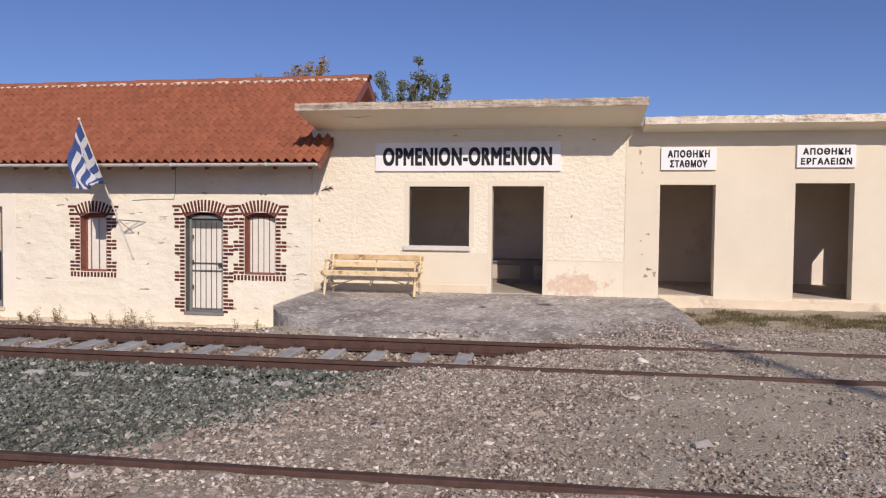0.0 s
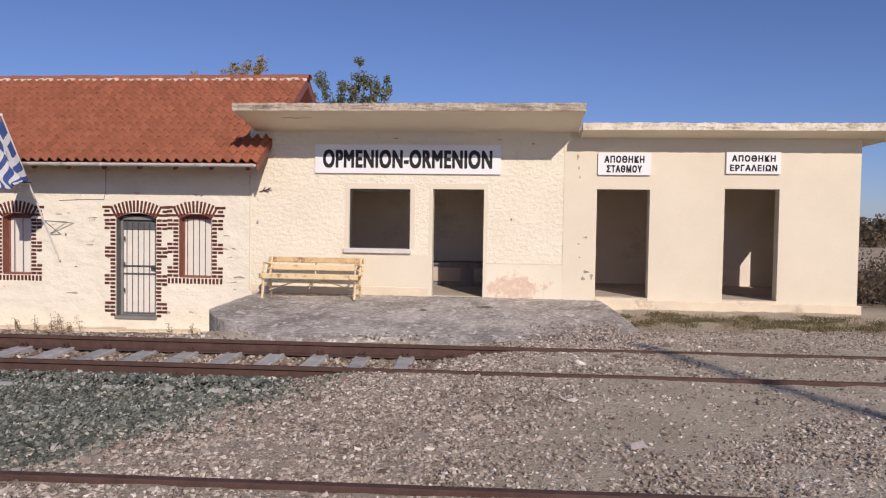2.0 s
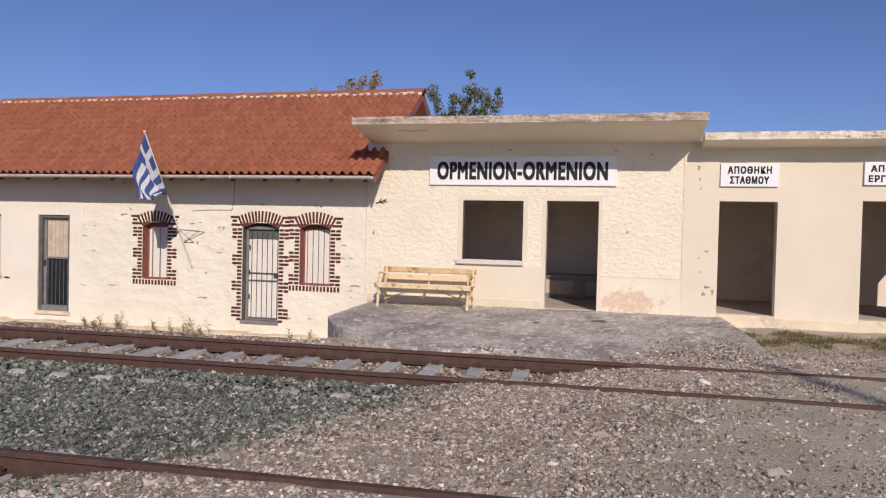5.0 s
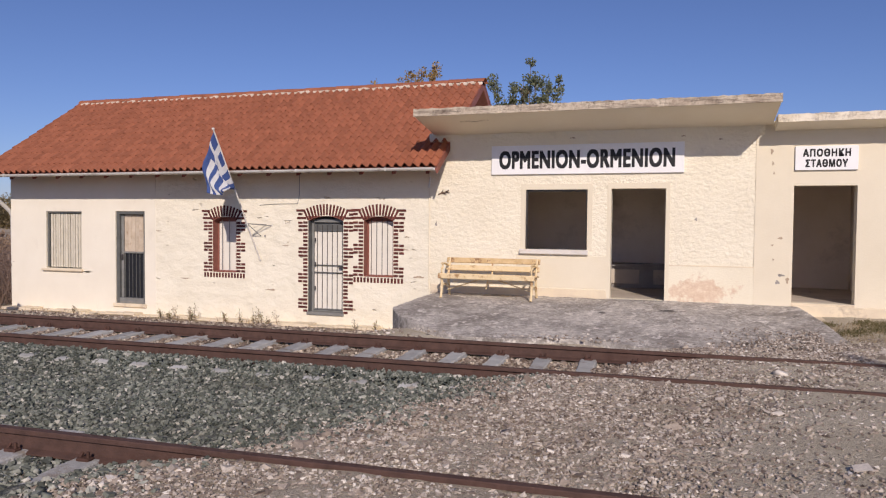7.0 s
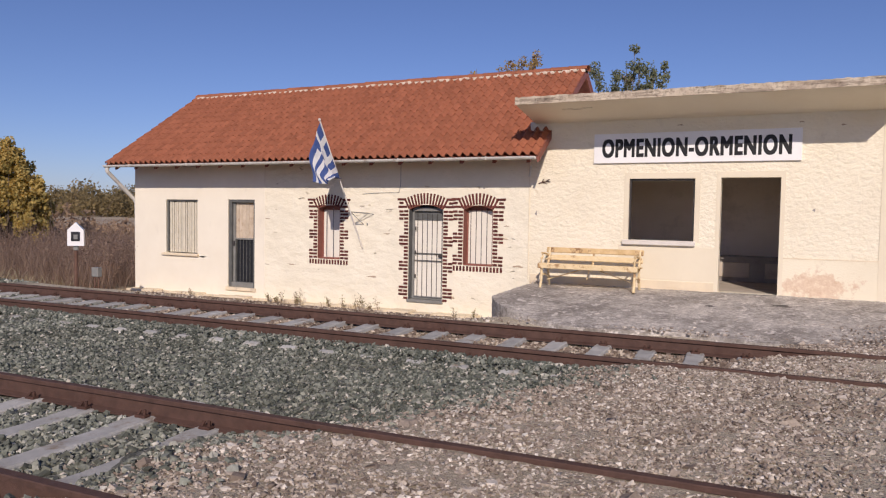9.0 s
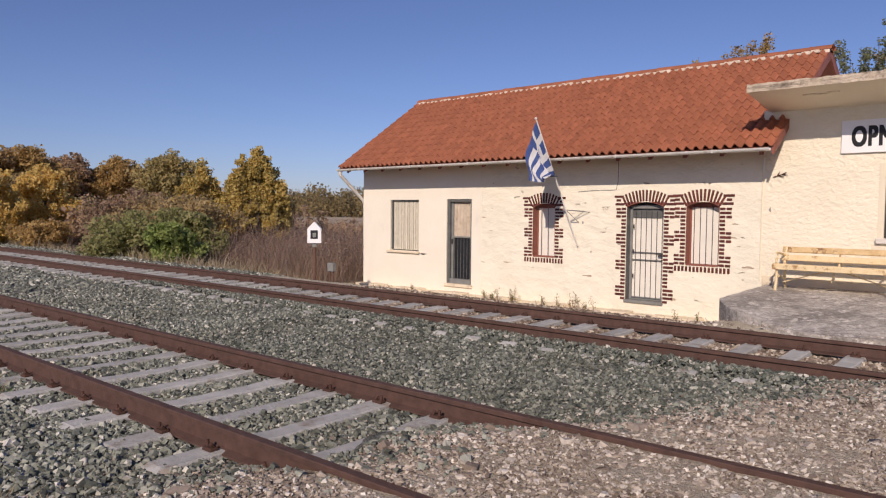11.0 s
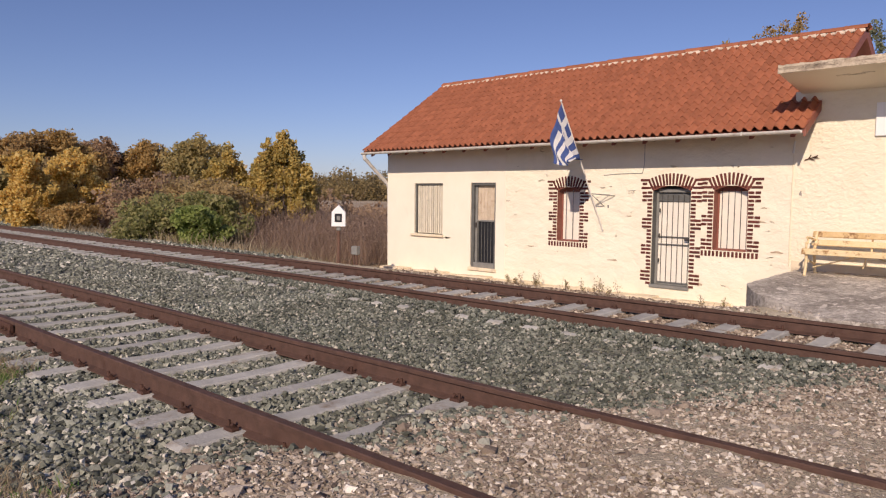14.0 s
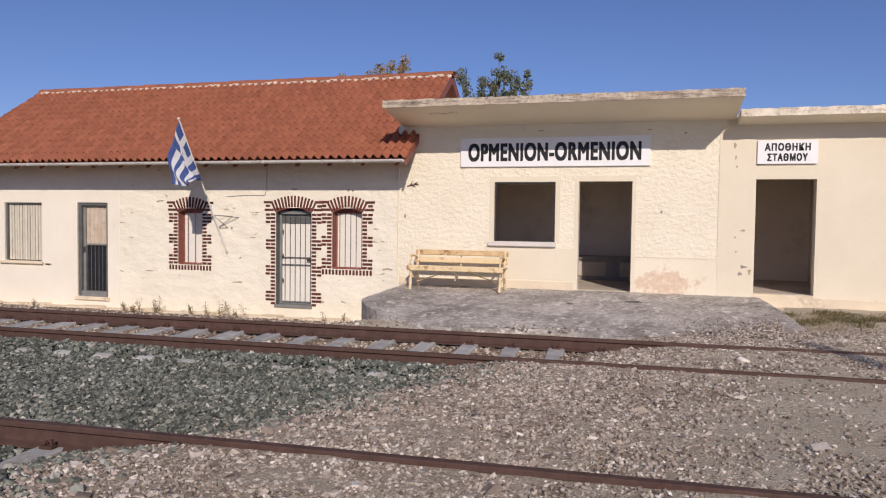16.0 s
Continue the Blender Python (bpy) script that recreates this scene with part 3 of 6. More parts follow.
def sleeper_mesh():
    bm = bmesh.new()
    rings = []
    for y, top, half in ((-1.25, -0.158, 0.10), (-1.2, -0.142, 0.098), (-0.55, -0.138, 0.098), (-0.3, -0.150, 0.09), (0.3, -0.150, 0.09), (0.55, -0.138, 0.098), (1.2, -0.142, 0.098), (1.25, -0.158, 0.10)):
        rings.append([bm.verts.new(p) for p in ((-half - 0.03, y, -0.36), (half + 0.03, y, -0.36), (half, y, top - 0.012), (half - 0.012, y, top), (-half + 0.012, y, top), (-half, y, top - 0.012))])
    for a, b in zip(rings, rings[1:]):
        for i in range(6):
            j = (i + 1) % 6
            bm.faces.new((a[i], a[j], b[j], b[i]))
    bm.faces.new(rings[0])
    bm.faces.new(rings[-1][::-1])
    bmesh.ops.recalc_face_normals(bm, faces=bm.faces)
    me = bpy.data.meshes.new("sleeper")
    bm.to_mesh(me)
    bm.free()
    me.materials.append(M_SLEEPER)
    return me


def clip_mesh():
    bm = bmesh.new()
    add_box(bm, -0.05, 0.05, -0.035, 0.03, -0.158, -0.125, 0.008)
    add_rod(bm, (-0.03, 0.0, -0.13), (-0.03, 0.0, -0.085), 0.014, 0.012, 6)
    add_rod(bm, (0.03, 0.01, -0.13), (0.03, -0.02, -0.10), 0.013, 0.012, 6)
    me = bpy.data.meshes.new("rail_clip")
    bm.to_mesh(me)
    bm.free()
    me.materials.append(M_CLIP)
    return me


SLEEPER, CLIP = sleeper_mesh(), clip_mesh()


def make_track(path_y, xs_rail, start, count, step, clip_from, label):
    track = empty("railway_track", (0, 0, 0), label=label, category="railway track", group="parallel tracks")
    for off in (GAUGE / 2, -GAUGE / 2):
        part("rail", rail_mesh(path_y, off, xs_rail), M_RAIL, track, "rusty brown steel rail")
    rng = random.Random(5)
    for k in range(count):
        x = start - k * step
        y = float(path_y(x))
        ang = math.atan((float(path_y(x + 0.1)) - float(path_y(x - 0.1))) / 0.2)
        s = new("sleeper", SLEEPER)
        s.parent = track
        s.location = (x, y, rng.uniform(-0.008, 0.004))
        s.rotation_euler = (0, rng.uniform(-0.01, 0.01), ang + rng.uniform(-0.015, 0.015))
        if x > clip_from:
            for side in (1, -1):
                for inner in (1, -1):
                    c = new("rail_clip", CLIP)
                    c.parent = s
                    c.location = (0, side * (GAUGE / 2 + inner * 0.085), 0.006)
                    c.rotation_euler = (0, 0, 0 if inner > 0 else math.pi)
    return track


make_track(far_y, [18, 6, 0, -6, -12, -18, -30, -60, -100, -170], -0.65, 240, 0.536, -15.0, "rusty rails on concrete sleepers in ballast beside the station")
make_track(near_y, [18, 6, 0, -6, -12, -20, -30] + [-40 - 3 * k for k in range(27)], -3.908, 164, 0.608, -14.0, "rusty rails on concrete sleepers bending into the far line")

# the rail joint with its fishplates
joint = empty("fishplate", (-9.13, 0, 0), label="rusty fishplate bolted across a rail joint", category="rail joint")
_jy = float(near_y(-9.13)) - GAUGE / 2
for s in (1, -1):
    part("plate", box(-0.28, 0.28, _jy + s * 0.034 - 0.022, _jy + s * 0.034 + 0.022, -0.13, -0.03, 0.006), M_CLIP, joint)
for k in (-0.2, -0.07, 0.07, 0.2):
    part("bolt", rod((k, _jy - 0.085, -0.085), (k, _jy + 0.085, -0.085), 0.018, seg=6), M_CLIP, joint)


# ---- station house ----
HX0, HX1 = -15.51, -4.85
OPEN_WIN, OPEN_DOOR = (-14.42, -13.36, 0.34, 1.67), (-12.39, -11.58, -0.42, 1.68)
OPEN_B1, OPEN_BD, OPEN_B2 = (-9.79, -9.20, 0.38, 1.57), (-7.48, -6.68, -0.39, 1.60), (-6.23, -5.59, 0.39, 1.60)


def plain(name, bm, material, label, category="wall"):
    return tagged(finish(name, bm, material), label, category, kind="structure")


wall_house = plain("wall_house_front", wall_mesh(HX0, HX1, -1.0, 2.75, WALL, WALL + 0.42, [OPEN_WIN, OPEN_DOOR, OPEN_B1, OPEN_BD, OPEN_B2]), M_HOUSE,
                   "lumpy whitewashed stone wall with brick-framed openings")
plain("wall_house_left", prism([(WALL + 0.42, -1.0), (17.9, -1.0), (17.9, 2.75), (15.49, 4.42), (WALL + 0.42, 3.0)], "x", HX0, HX0 + 0.4), M_HOUSE, "whitewashed gable wall of the station house")
plain("wall_house_right", prism([(WALL + 0.42, -1.0), (17.9, -1.0), (17.9, 2.75), (15.49, 4.42), (WALL + 0.42, 3.0)], "x", HX1 - 0.4, HX1 - 0.002), M_HOUSE, "whitewashed gable wall against the hall")
plain("wall_house_back", box(HX0 + 0.4, HX1 - 0.4, 17.5, 17.9, -1.0, 2.75), M_HOUSE, "whitewashed rear wall of the house")
plain("floor_house", box(HX0 + 0.4, HX1 - 0.4, WALL + 0.42, 17.5, -0.6, -0.42), M_FLOOR, "bare concrete floor inside the house", "floor")
plain("ceiling_house", box(HX0 + 0.4, HX1 - 0.4, WALL + 0.42, 17.5, 2.5, 2.6), M_INSIDE, "plain plaster ceiling inside the house", "ceiling")
_strip = bmesh.new()
for k in range(22):
    xa = HX0 + k * (HX1 - HX0) / 22
    add_box(_strip, xa, xa + (HX1 - HX0) / 22, WALL - 0.30 - 0.06 * math.sin(k * 1.7), WALL - 0.002, -0.9, -0.60 + 0.02 * math.sin(k * 2.1), 0.01)
plain("trim_house_foot", _strip, M_PLINTH, "low rendered footing strip along the house wall", "footing")

plain("trim_smooth_plaster", wall_mesh(HX0, -11.28, -0.62, 2.48, WALL - 0.006, WALL + 0.001, [OPEN_WIN, OPEN_DOOR]), M_SMOOTH, "newer smooth pale plaster at the gable end of the wall", "trim")

# roof
EAVE_Y, EAVE_Z, RIDGE_Y, RIDGE_Z = 12.40, 2.53, 15.49, 4.61
RX0, RX1 = -15.67, -4.43
SLOPE = math.atan2(RIDGE_Z - EAVE_Z, RIDGE_Y - EAVE_Y)
SLOPE_LEN = math.hypot(RIDGE_Z - EAVE_Z, RIDGE_Y - EAVE_Y)
roof = empty("house_roof", (0, 0, 0), label="gabled roof of red clay tiles with a pale mortar ridge", category="roof")
_t = 0.035
part("roof_deck", prism([(EAVE_Y, EAVE_Z - 0.03), (RIDGE_Y, RIDGE_Z - 0.03), (18.5, EAVE_Z - 0.03), (18.5, EAVE_Z - 0.10), (RIDGE_Y, RIDGE_Z - 0.12), (EAVE_Y, EAVE_Z - 0.09)], "x", RX0 + 0.03, RX1 - 0.03), M_REDWOOD, roof, "dark stained timber roof deck")
for x in (RX0, RX1 - 0.035):
    part("bargeboard", prism([(EAVE_Y - 0.02, EAVE_Z - 0.15), (RIDGE_Y, RIDGE_Z - 0.17), (18.5, EAVE_Z - 0.15), (18.5, EAVE_Z + 0.0), (RIDGE_Y, RIDGE_Z + 0.02), (EAVE_Y - 0.02, EAVE_Z)], "x", x, x + 0.035), M_REDWOOD, roof, "red-brown bargeboard")
part("rear_slope", prism([(RIDGE_Y, RIDGE_Z + 0.01), (18.55, EAVE_Z - 0.02), (18.55, EAVE_Z + 0.02), (RIDGE_Y, RIDGE_Z + 0.05)], "x", RX0, RX1), M_TILE_REST, roof)
for k in range(17):
    x = RX0 + 0.25 + k * (RX1 - RX0 - 0.5) / 16
    part("rafter_end", prism([(EAVE_Y + 0.03, EAVE_Z - 0.15), (WALL, EAVE_Z + 0.30), (WALL, EAVE_Z + 0.38), (EAVE_Y + 0.03, EAVE_Z - 0.075)], "x", x, x + 0.07), M_REDWOOD, roof)

COLS, ROWS_T = 66, 13
TW, TL = (RX1 - RX0) / COLS, SLOPE_LEN / ROWS_T


def tile_profile():
    pts = []
    for i in range(9):
        u = i / 8
        if u < 0.62:
            pts.append((u, 0.064 * math.sin(math.pi * u / 0.62)))
        else:
            pts.append((u, -0.012 * math.sin(math.pi * (u - 0.62) / 0.38)))
    return pts


def tile_arrays():
    """Local tile: x across, y up the slope, z off it."""
    pts, w, l = tile_profile(), TW * 1.03, TL + 0.06
    rows = []
    for y, z in ((0.0, 0.018), (0.0, 0.032), (l, 0.006)):
        rows += [(u * w, y, p + z - (0 if (y, z) != (0.0, 0.018) else 0.004)) for u, p in pts]
    v = np.array(rows)
    f = []
    for r in (0, 1):
        for i in range(8):
            a = r * 9 + i
            f.append((a, a + 1, a + 10, a + 9))
    return v, np.array(f)


_tv, _tf = tile_arrays()
_tme = bpy.data.meshes.new("roof_tile")
_tme.from_pydata([tuple(p) for p in _tv], [], [tuple(int(i) for i in f) for f in _tf])
_tme.shade_smooth()
_tme.set_sharp_from_angle(angle=radians(40))
_tme.materials.append(M_TILE)


def tile_pose(c, r, rng):
    y = EAVE_Y - 0.05 * math.cos(SLOPE) + r * TL * math.cos(SLOPE)
    z = EAVE_Z - 0.05 * math.sin(SLOPE) + r * TL * math.sin(SLOPE)
    return Matrix.Translation((RX0 + c * TW, y, z + rng.uniform(-0.003, 0.004))) @ Euler((SLOPE + rng.uniform(-0.012, 0.012), rng.uniform(-0.02, 0.02), rng.uniform(-0.012, 0.012))).to_matrix().to_4x4()


_rng = random.Random(11)
_rest_v, _rest_f, _n = [], [], 0
for c in range(COLS):
    for r in range(ROWS_T):
        m = tile_pose(c, r, _rng)
        if c >= 43:
            ob = new("roof_tile", _tme)
            ob.parent = roof
            ob.matrix_basis = m
        else:
            a = np.array(m)
            _rest_v.append(_tv @ a[:3, :3].T + a[:3, 3])
            _rest_f.append(_tf + _n)
            _n += len(_tv)
_ro = fast_mesh("roof_tiles", np.concatenate(_rest_v), np.concatenate(_rest_f), M_TILE_REST, roof)
_ro.data.shade_smooth()
_ro.data.set_sharp_from_angle(angle=radians(40))
tagged(_ro, "field of matching red clay tiles", kind="stuff")
# ridge tiles bedded in mortar
_mb = bmesh.new()
_k = 0
_x = RX0
while _x < RX1 - 0.02:
    step = TW
    add_box(_mb, _x, min(_x + step, RX1), RIDGE_Y - 0.165 - 0.012 * math.sin(_k * 2.1), RIDGE_Y + 0.1, RIDGE_Z - 0.075 - 0.014 * math.sin(_k * 3.3), RIDGE_Z - 0.005 + 0.008 * math.sin(_k * 1.3), 0.015)
    _x += step
    _k += 1
part("ridge_mortar", _mb, M_MORTAR, roof, "pale mortar bed under the ridge tiles")


def ridge_tile_mesh(length):
    bm = bmesh.new()
    rings = []
    for x, s in ((0, 1.0), (0.03, 1.06), (0.06, 1.0), (length, 0.95)):
        rings.append([bm.verts.new((x, 0.165 * s * math.cos(a), 0.10 * s * math.sin(a))) for a in [math.pi * i / 8 for i in range(9)]])
    for a, b in zip(rings, rings[1:]):
        for i in range(8):
            bm.faces.new((a[i], b[i], b[i + 1], a[i + 1]))
    bmesh.ops.recalc_face_normals(bm, faces=bm.faces)
    me = bpy.data.meshes.new("ridge_tile")
    bm.to_mesh(me)
    bm.free()
    me.materials.append(M_TILE)
    return me


_rm = ridge_tile_mesh(0.43)
for k in range(int((RX1 - RX0) / 0.40)):
    ob = new("ridge_tile", _rm)
    ob.parent = roof
    ob.location = (RX0 + k * 0.402, RIDGE_Y, RIDGE_Z - 0.012 + _rng.uniform(-0.006, 0.006))

# gutter
gutter = empty("gutter", (0, 0, 0), label="white half-round eaves gutter with a downpipe at the gable", category="gutter")
_go = [(EAVE_Y - 0.06 + 0.056 * math.cos(a), EAVE_Z - 0.045 + 0.056 * math.sin(a)) for a in [math.pi + math.pi * i / 8 for i in range(9)]]
_gi = [(EAVE_Y - 0.06 + 0.048 * math.cos(a), EAVE_Z - 0.045 + 0.048 * math.sin(a)) for a in [2 * math.pi - math.pi * i / 8 for i in range(9)]]
for k in range(6):
    xa = RX0 - 0.03 + k * (RX1 - RX0 - 0.02) / 6
    part("channel", prism(_go + _gi, "x", xa, xa + (RX1 - RX0 - 0.02) / 6 - 0.003), M_GUTTER, gutter)
    part("bracket", box(xa + 0.9, xa + 0.93, EAVE_Y - 0.110, EAVE_Y, EAVE_Z - 0.098, EAVE_Z - 0.035, 0.004), M_GUTTER, gutter)
_dp = bmesh.new()
_p = [(RX0 + 0.05, EAVE_Y - 0.05, EAVE_Z - 0.10), (RX0 + 0.05, EAVE_Y - 0.03, EAVE_Z - 0.2), (HX0 - 0.05, WALL + 0.02, 1.66), (HX0 - 0.05, WALL + 0.08, 1.55), (HX0 - 0.05, WALL + 0.10, -0.55)]
for a, b in zip(_p, _p[1:]):
    add_rod(_dp, a, b, 0.048, seg=10)
    bmesh.ops.transform(_dp, matrix=Matrix.Translation(b), verts=bmesh.ops.create_icosphere(_dp, subdivisions=1, radius=0.049)["verts"])
part("downpipe", _dp, M_GUTTER, gutter, "white downpipe")
part("drip_spout", rod((HX1 + 0.05, WALL - 0.08, 2.36), (HX1 + 0.01, WALL - 0.03, 2.16), 0.02, seg=8), M_GUTTER, gutter, "short broken white pipe end")


# brick frames: pieces on one shared mesh scaled per size
def brick_data(name, sx, sz):
    bm = box(-sx / 2, sx / 2, -0.012, 0.05, -sz / 2, sz / 2, 0.005)
    me = bpy.data.meshes.new(name)
    bm.to_mesh(me)
    bm.free()
    me.materials.append(M_BRICK)
    return me


BR_LONG, BR_SHORT, BR_HEAD, BR_ARCH = brick_data("brick", 0.205, 0.046), brick_data("brick", 0.097, 0.046), brick_data("brick", 0.044, 0.10), brick_data("brick", 0.041, 0.225)


def place_brick(me, x, z, parent, rot=0.0):
    o = new("brick", me)
    o.parent = parent
    o.location = (x + _rng.uniform(-0.003, 0.003), WALL - 0.002, z + _rng.uniform(-0.003, 0.003))
    o.rotation_euler = (0, rot + _rng.uniform(-0.012, 0.012), 0)


def brick_frame(o, parent, sill, left=True, right=True, crown=0.09):
    x0, x1, z0, z1 = o
    spring = z1 - crown
    n = int(round((spring - z0) / 0.0745))
    for i in range(n):
        z = z0 + (i + 0.5) * (spring - z0) / n
        toothed = (n - 1 - i) % 7 in (0, 1, 2) if n > 18 else (n - 1 - i) % 6 in (0, 1, 2) and i > 1 or i < 2
        for side, on in ((-1, left), (1, right)):
            if not on:
                continue
            ex = x0 if side < 0 else x1
            if toothed:
                if i % 2:
                    place_brick(BR_LONG, ex + side * 0.115, z, parent)
                else:
                    place_brick(BR_SHORT, ex + side * 0.058, z, parent)
                    place_brick(BR_SHORT, ex + side * 0.175, z, parent)
            else:
                place_brick(BR_SHORT, ex + side * 0.058, z, parent)
    half, mid = (x1 - x0) / 2, (x0 + x1) / 2
    rad = (half * half + crown * crown) / (2 * crown)
    span = math.asin(half / rad)
    k = int(round((2 * span * (rad + 0.125) + 0.05) / 0.074))
    for i in range(k):
        a = -span * 1.04 + (i + 0.5) * 2.08 * span / k
        place_brick(BR_ARCH, mid + (rad + 0.13) * math.sin(a), z1 - rad + (rad + 0.13) * math.cos(a), parent, a)
    for side, on in ((-1, left), (1, right)):
        if on:
            for j in range(3):
                z = spring + 0.03 + j * 0.075
                ex = (x0 if side < 0 else x1) + side * (0.145 + 0.012 * j)
                place_brick(BR_SHORT if j % 2 else BR_LONG, ex + side * (0.02 if j % 2 else 0.0), z + 0.03, parent)
    if sill:
        m = int(round((x1 - x0 + 0.46) / 0.074))
        for i in range(m):
            place_brick(BR_HEAD, x0 - 0.23 + (i + 0.5) * (x1 - x0 + 0.46) / m, z0 - 0.062, parent)
    # masonry that closes the corners over the arch
    bm = bmesh.new()
    pts = [(mid + rad * math.sin(a), z1 - rad + rad * math.cos(a)) for a in np.linspace(-span, span, 11)]
    for side in (0, 1):
        seg = pts[:6] if side == 0 else pts[5:]
        corner = (x0, z1 + 0.001) if side == 0 else (x1, z1 + 0.001)
        for a, b in zip(seg, seg[1:]):
            vs = [bm.verts.new((p[0], y, p[1])) for y in (WALL + 0.004, WALL + 0.40) for p in (a, b, corner)]
            bm.faces.new(vs[:3])
            bm.faces.new((vs[0], vs[3], vs[4], vs[1]))
    bmesh.ops.recalc_face_normals(bm, faces=bm.faces)
    part("arch_filling", bm, M_REDWOOD, parent, "red painted underside of the brick arch")


brick_frame(OPEN_B1, wall_house, True)
brick_frame(OPEN_BD, wall_house, False, crown=0.10)
brick_frame(OPEN_B2, wall_house, True)

def barred_window(o, name, label, bars, bar_paint):
    x0, x1, z0, z1 = o
    w = empty(name, ((x0 + x1) / 2, WALL + 0.2, z0), label=label, category="window", kind="structure")
    inv = Matrix.Translation((-(x0 + x1) / 2, -WALL - 0.2, -z0))
    def p(nm, bm, mat, lab=""):
        bm.transform(inv)
        return part(nm, bm, mat, w, lab)
    y = WALL + 0.17
    for a, b in ((x0, x0 + 0.032), (x1 - 0.028, x1)):
        p("window_frame", box(a, b, y, y + 0.08, z0, z1, 0.005), M_REDWOOD)
    for a, b in ((z0, z0 + 0.035), (z1 - 0.10, z1)):
        p("window_frame", box(x0 + 0.032, x1 - 0.028, y, y + 0.08, a, b, 0.005), M_REDWOOD)
    p("shutter_panel", box(x0 + 0.032, x1 - 0.028, y + 0.03, y + 0.06, z0 + 0.035, z1 - 0.10), M_PANEL, "pale shutter panel")
    for i in range(bars):
        x = x0 + 0.03 + (i + 0.6) * (x1 - x0 - 0.05) / bars
        p("bar", rod((x, y - 0.02, z0 + 0.02), (x, y - 0.02, z1 - 0.06), 0.0075, seg=8), bar_paint)
    p("window_sill", box(x0 + 0.002, x1 - 0.002, WALL + 0.02, y, z0 + 0.002, z0 + 0.03, 0.005), M_REDWOOD)
    for a, b in ((x0 + 0.001, x0 + 0.010), (x1 - 0.010, x1 - 0.001)):
        p("reveal", box(a, b, WALL + 0.004, y - 0.001, z0 + 0.03, z1 - 0.06), M_REDWOOD, "dull red painted reveal")
    return w


barred_window(OPEN_B1, "window_1", "small brick-framed window with a red frame and pale bars", 3, M_STEEL)
barred_window(OPEN_B2, "window_2", "brick-framed window with white shutter behind iron bars", 5, M_BAR)


def barred_door():
    x0, x1, z0, z1 = OPEN_BD
    d = empty("door_1", (0, 0, 0), label="grey steel door with vertical bars over a white panel", category="door", kind="structure")
    y = WALL + 0.15
    for a, b in ((x0 + 0.005, x0 + 0.055), (x1 - 0.03, x1 - 0.005)):
        part("door_frame", box(a, b, y, y + 0.1, z0 + 0.02, z1 - 0.05, 0.006), M_STEEL, d)
    for a, b in ((x0 + 0.001, x0 + 0.012), (x1 - 0.012, x1 - 0.001)):
        part("jamb_lining", box(a, b, WALL + 0.012, y - 0.001, z0 + 0.02, z1 - 0.08), M_DARKSTEEL, d, "grey painted jamb lining")
    part("lintel", box(x0 + 0.055, x1 - 0.03, y - 0.03, y + 0.05, z1 - 0.13, z1 - 0.055, 0.006), M_STEEL, d, "grey steel lintel")
    # Dark sheet whose colour stands for the shade in the door's head recess.
    part("fanlight", box(x0 + 0.055, x1 - 0.03, y + 0.03, y + 0.05, z1 - 0.30, z1 - 0.131), M_DARKSTEEL, d, "dark sheet painted as the shade of the head recess")
    part("head_filler", box(x0 + 0.02, x1 - 0.02, y + 0.05, y + 0.10, z1 - 0.13, z1), M_BAR, d, "dark head piece under the arch")
    part("threshold", box(x0 - 0.02, x1 + 0.02, WALL - 0.03, y + 0.12, z0 - 0.04, z0 + 0.02, 0.008), M_STEEL, d, "thin grey threshold")
    panel = part("door_panel", box(x0 + 0.055, x1 - 0.03, y + 0.04, y + 0.06, z0 + 0.02, z1 - 0.301), M_PANEL, d, "white door panel")
    part("top_rail", box(x0 + 0.055, x1 - 0.03, y + 0.015, y + 0.039, z1 - 0.315, z1 - 0.285, 0.005), M_DARKSTEEL, d)
    part("bottom_rail", box(x0 + 0.055, x1 - 0.03, y + 0.01, y + 0.039, z0 + 0.021, z0 + 0.08, 0.005), M_STEEL, d)
    for i in range(6):
        x = x0 + 0.13 + i * (x1 - x0 - 0.23) / 5
        part("bar", rod((x, y + 0.01, z0 + 0.05), (x, y + 0.01, z1 - 0.18), 0.0072, seg=8), M_BAR, panel)
    for z in (z0 + 0.06, z0 + 0.83, z0 + 0.98):
        part("cross_bar", box(x0 + 0.056, x1 - 0.031, y - 0.004, y + 0.02, z - 0.008, z + 0.008, 0.002), M_DARKSTEEL, panel)
    part("door_handle", box(x1 - 0.16, x1 - 0.06, y - 0.05, y - 0.005, z0 + 0.92, z0 + 0.97, 0.008), M_BAR, panel, "dark lock box and handle")
    for z in (z0 + 0.5, z0 + 1.0, z0 + 1.5):
        part("hinge", rod((x0 + 0.095, y - 0.01, z - 0.04), (x0 + 0.095, y - 0.01, z + 0.04), 0.014, seg=8), M_BAR, panel)


barred_door()


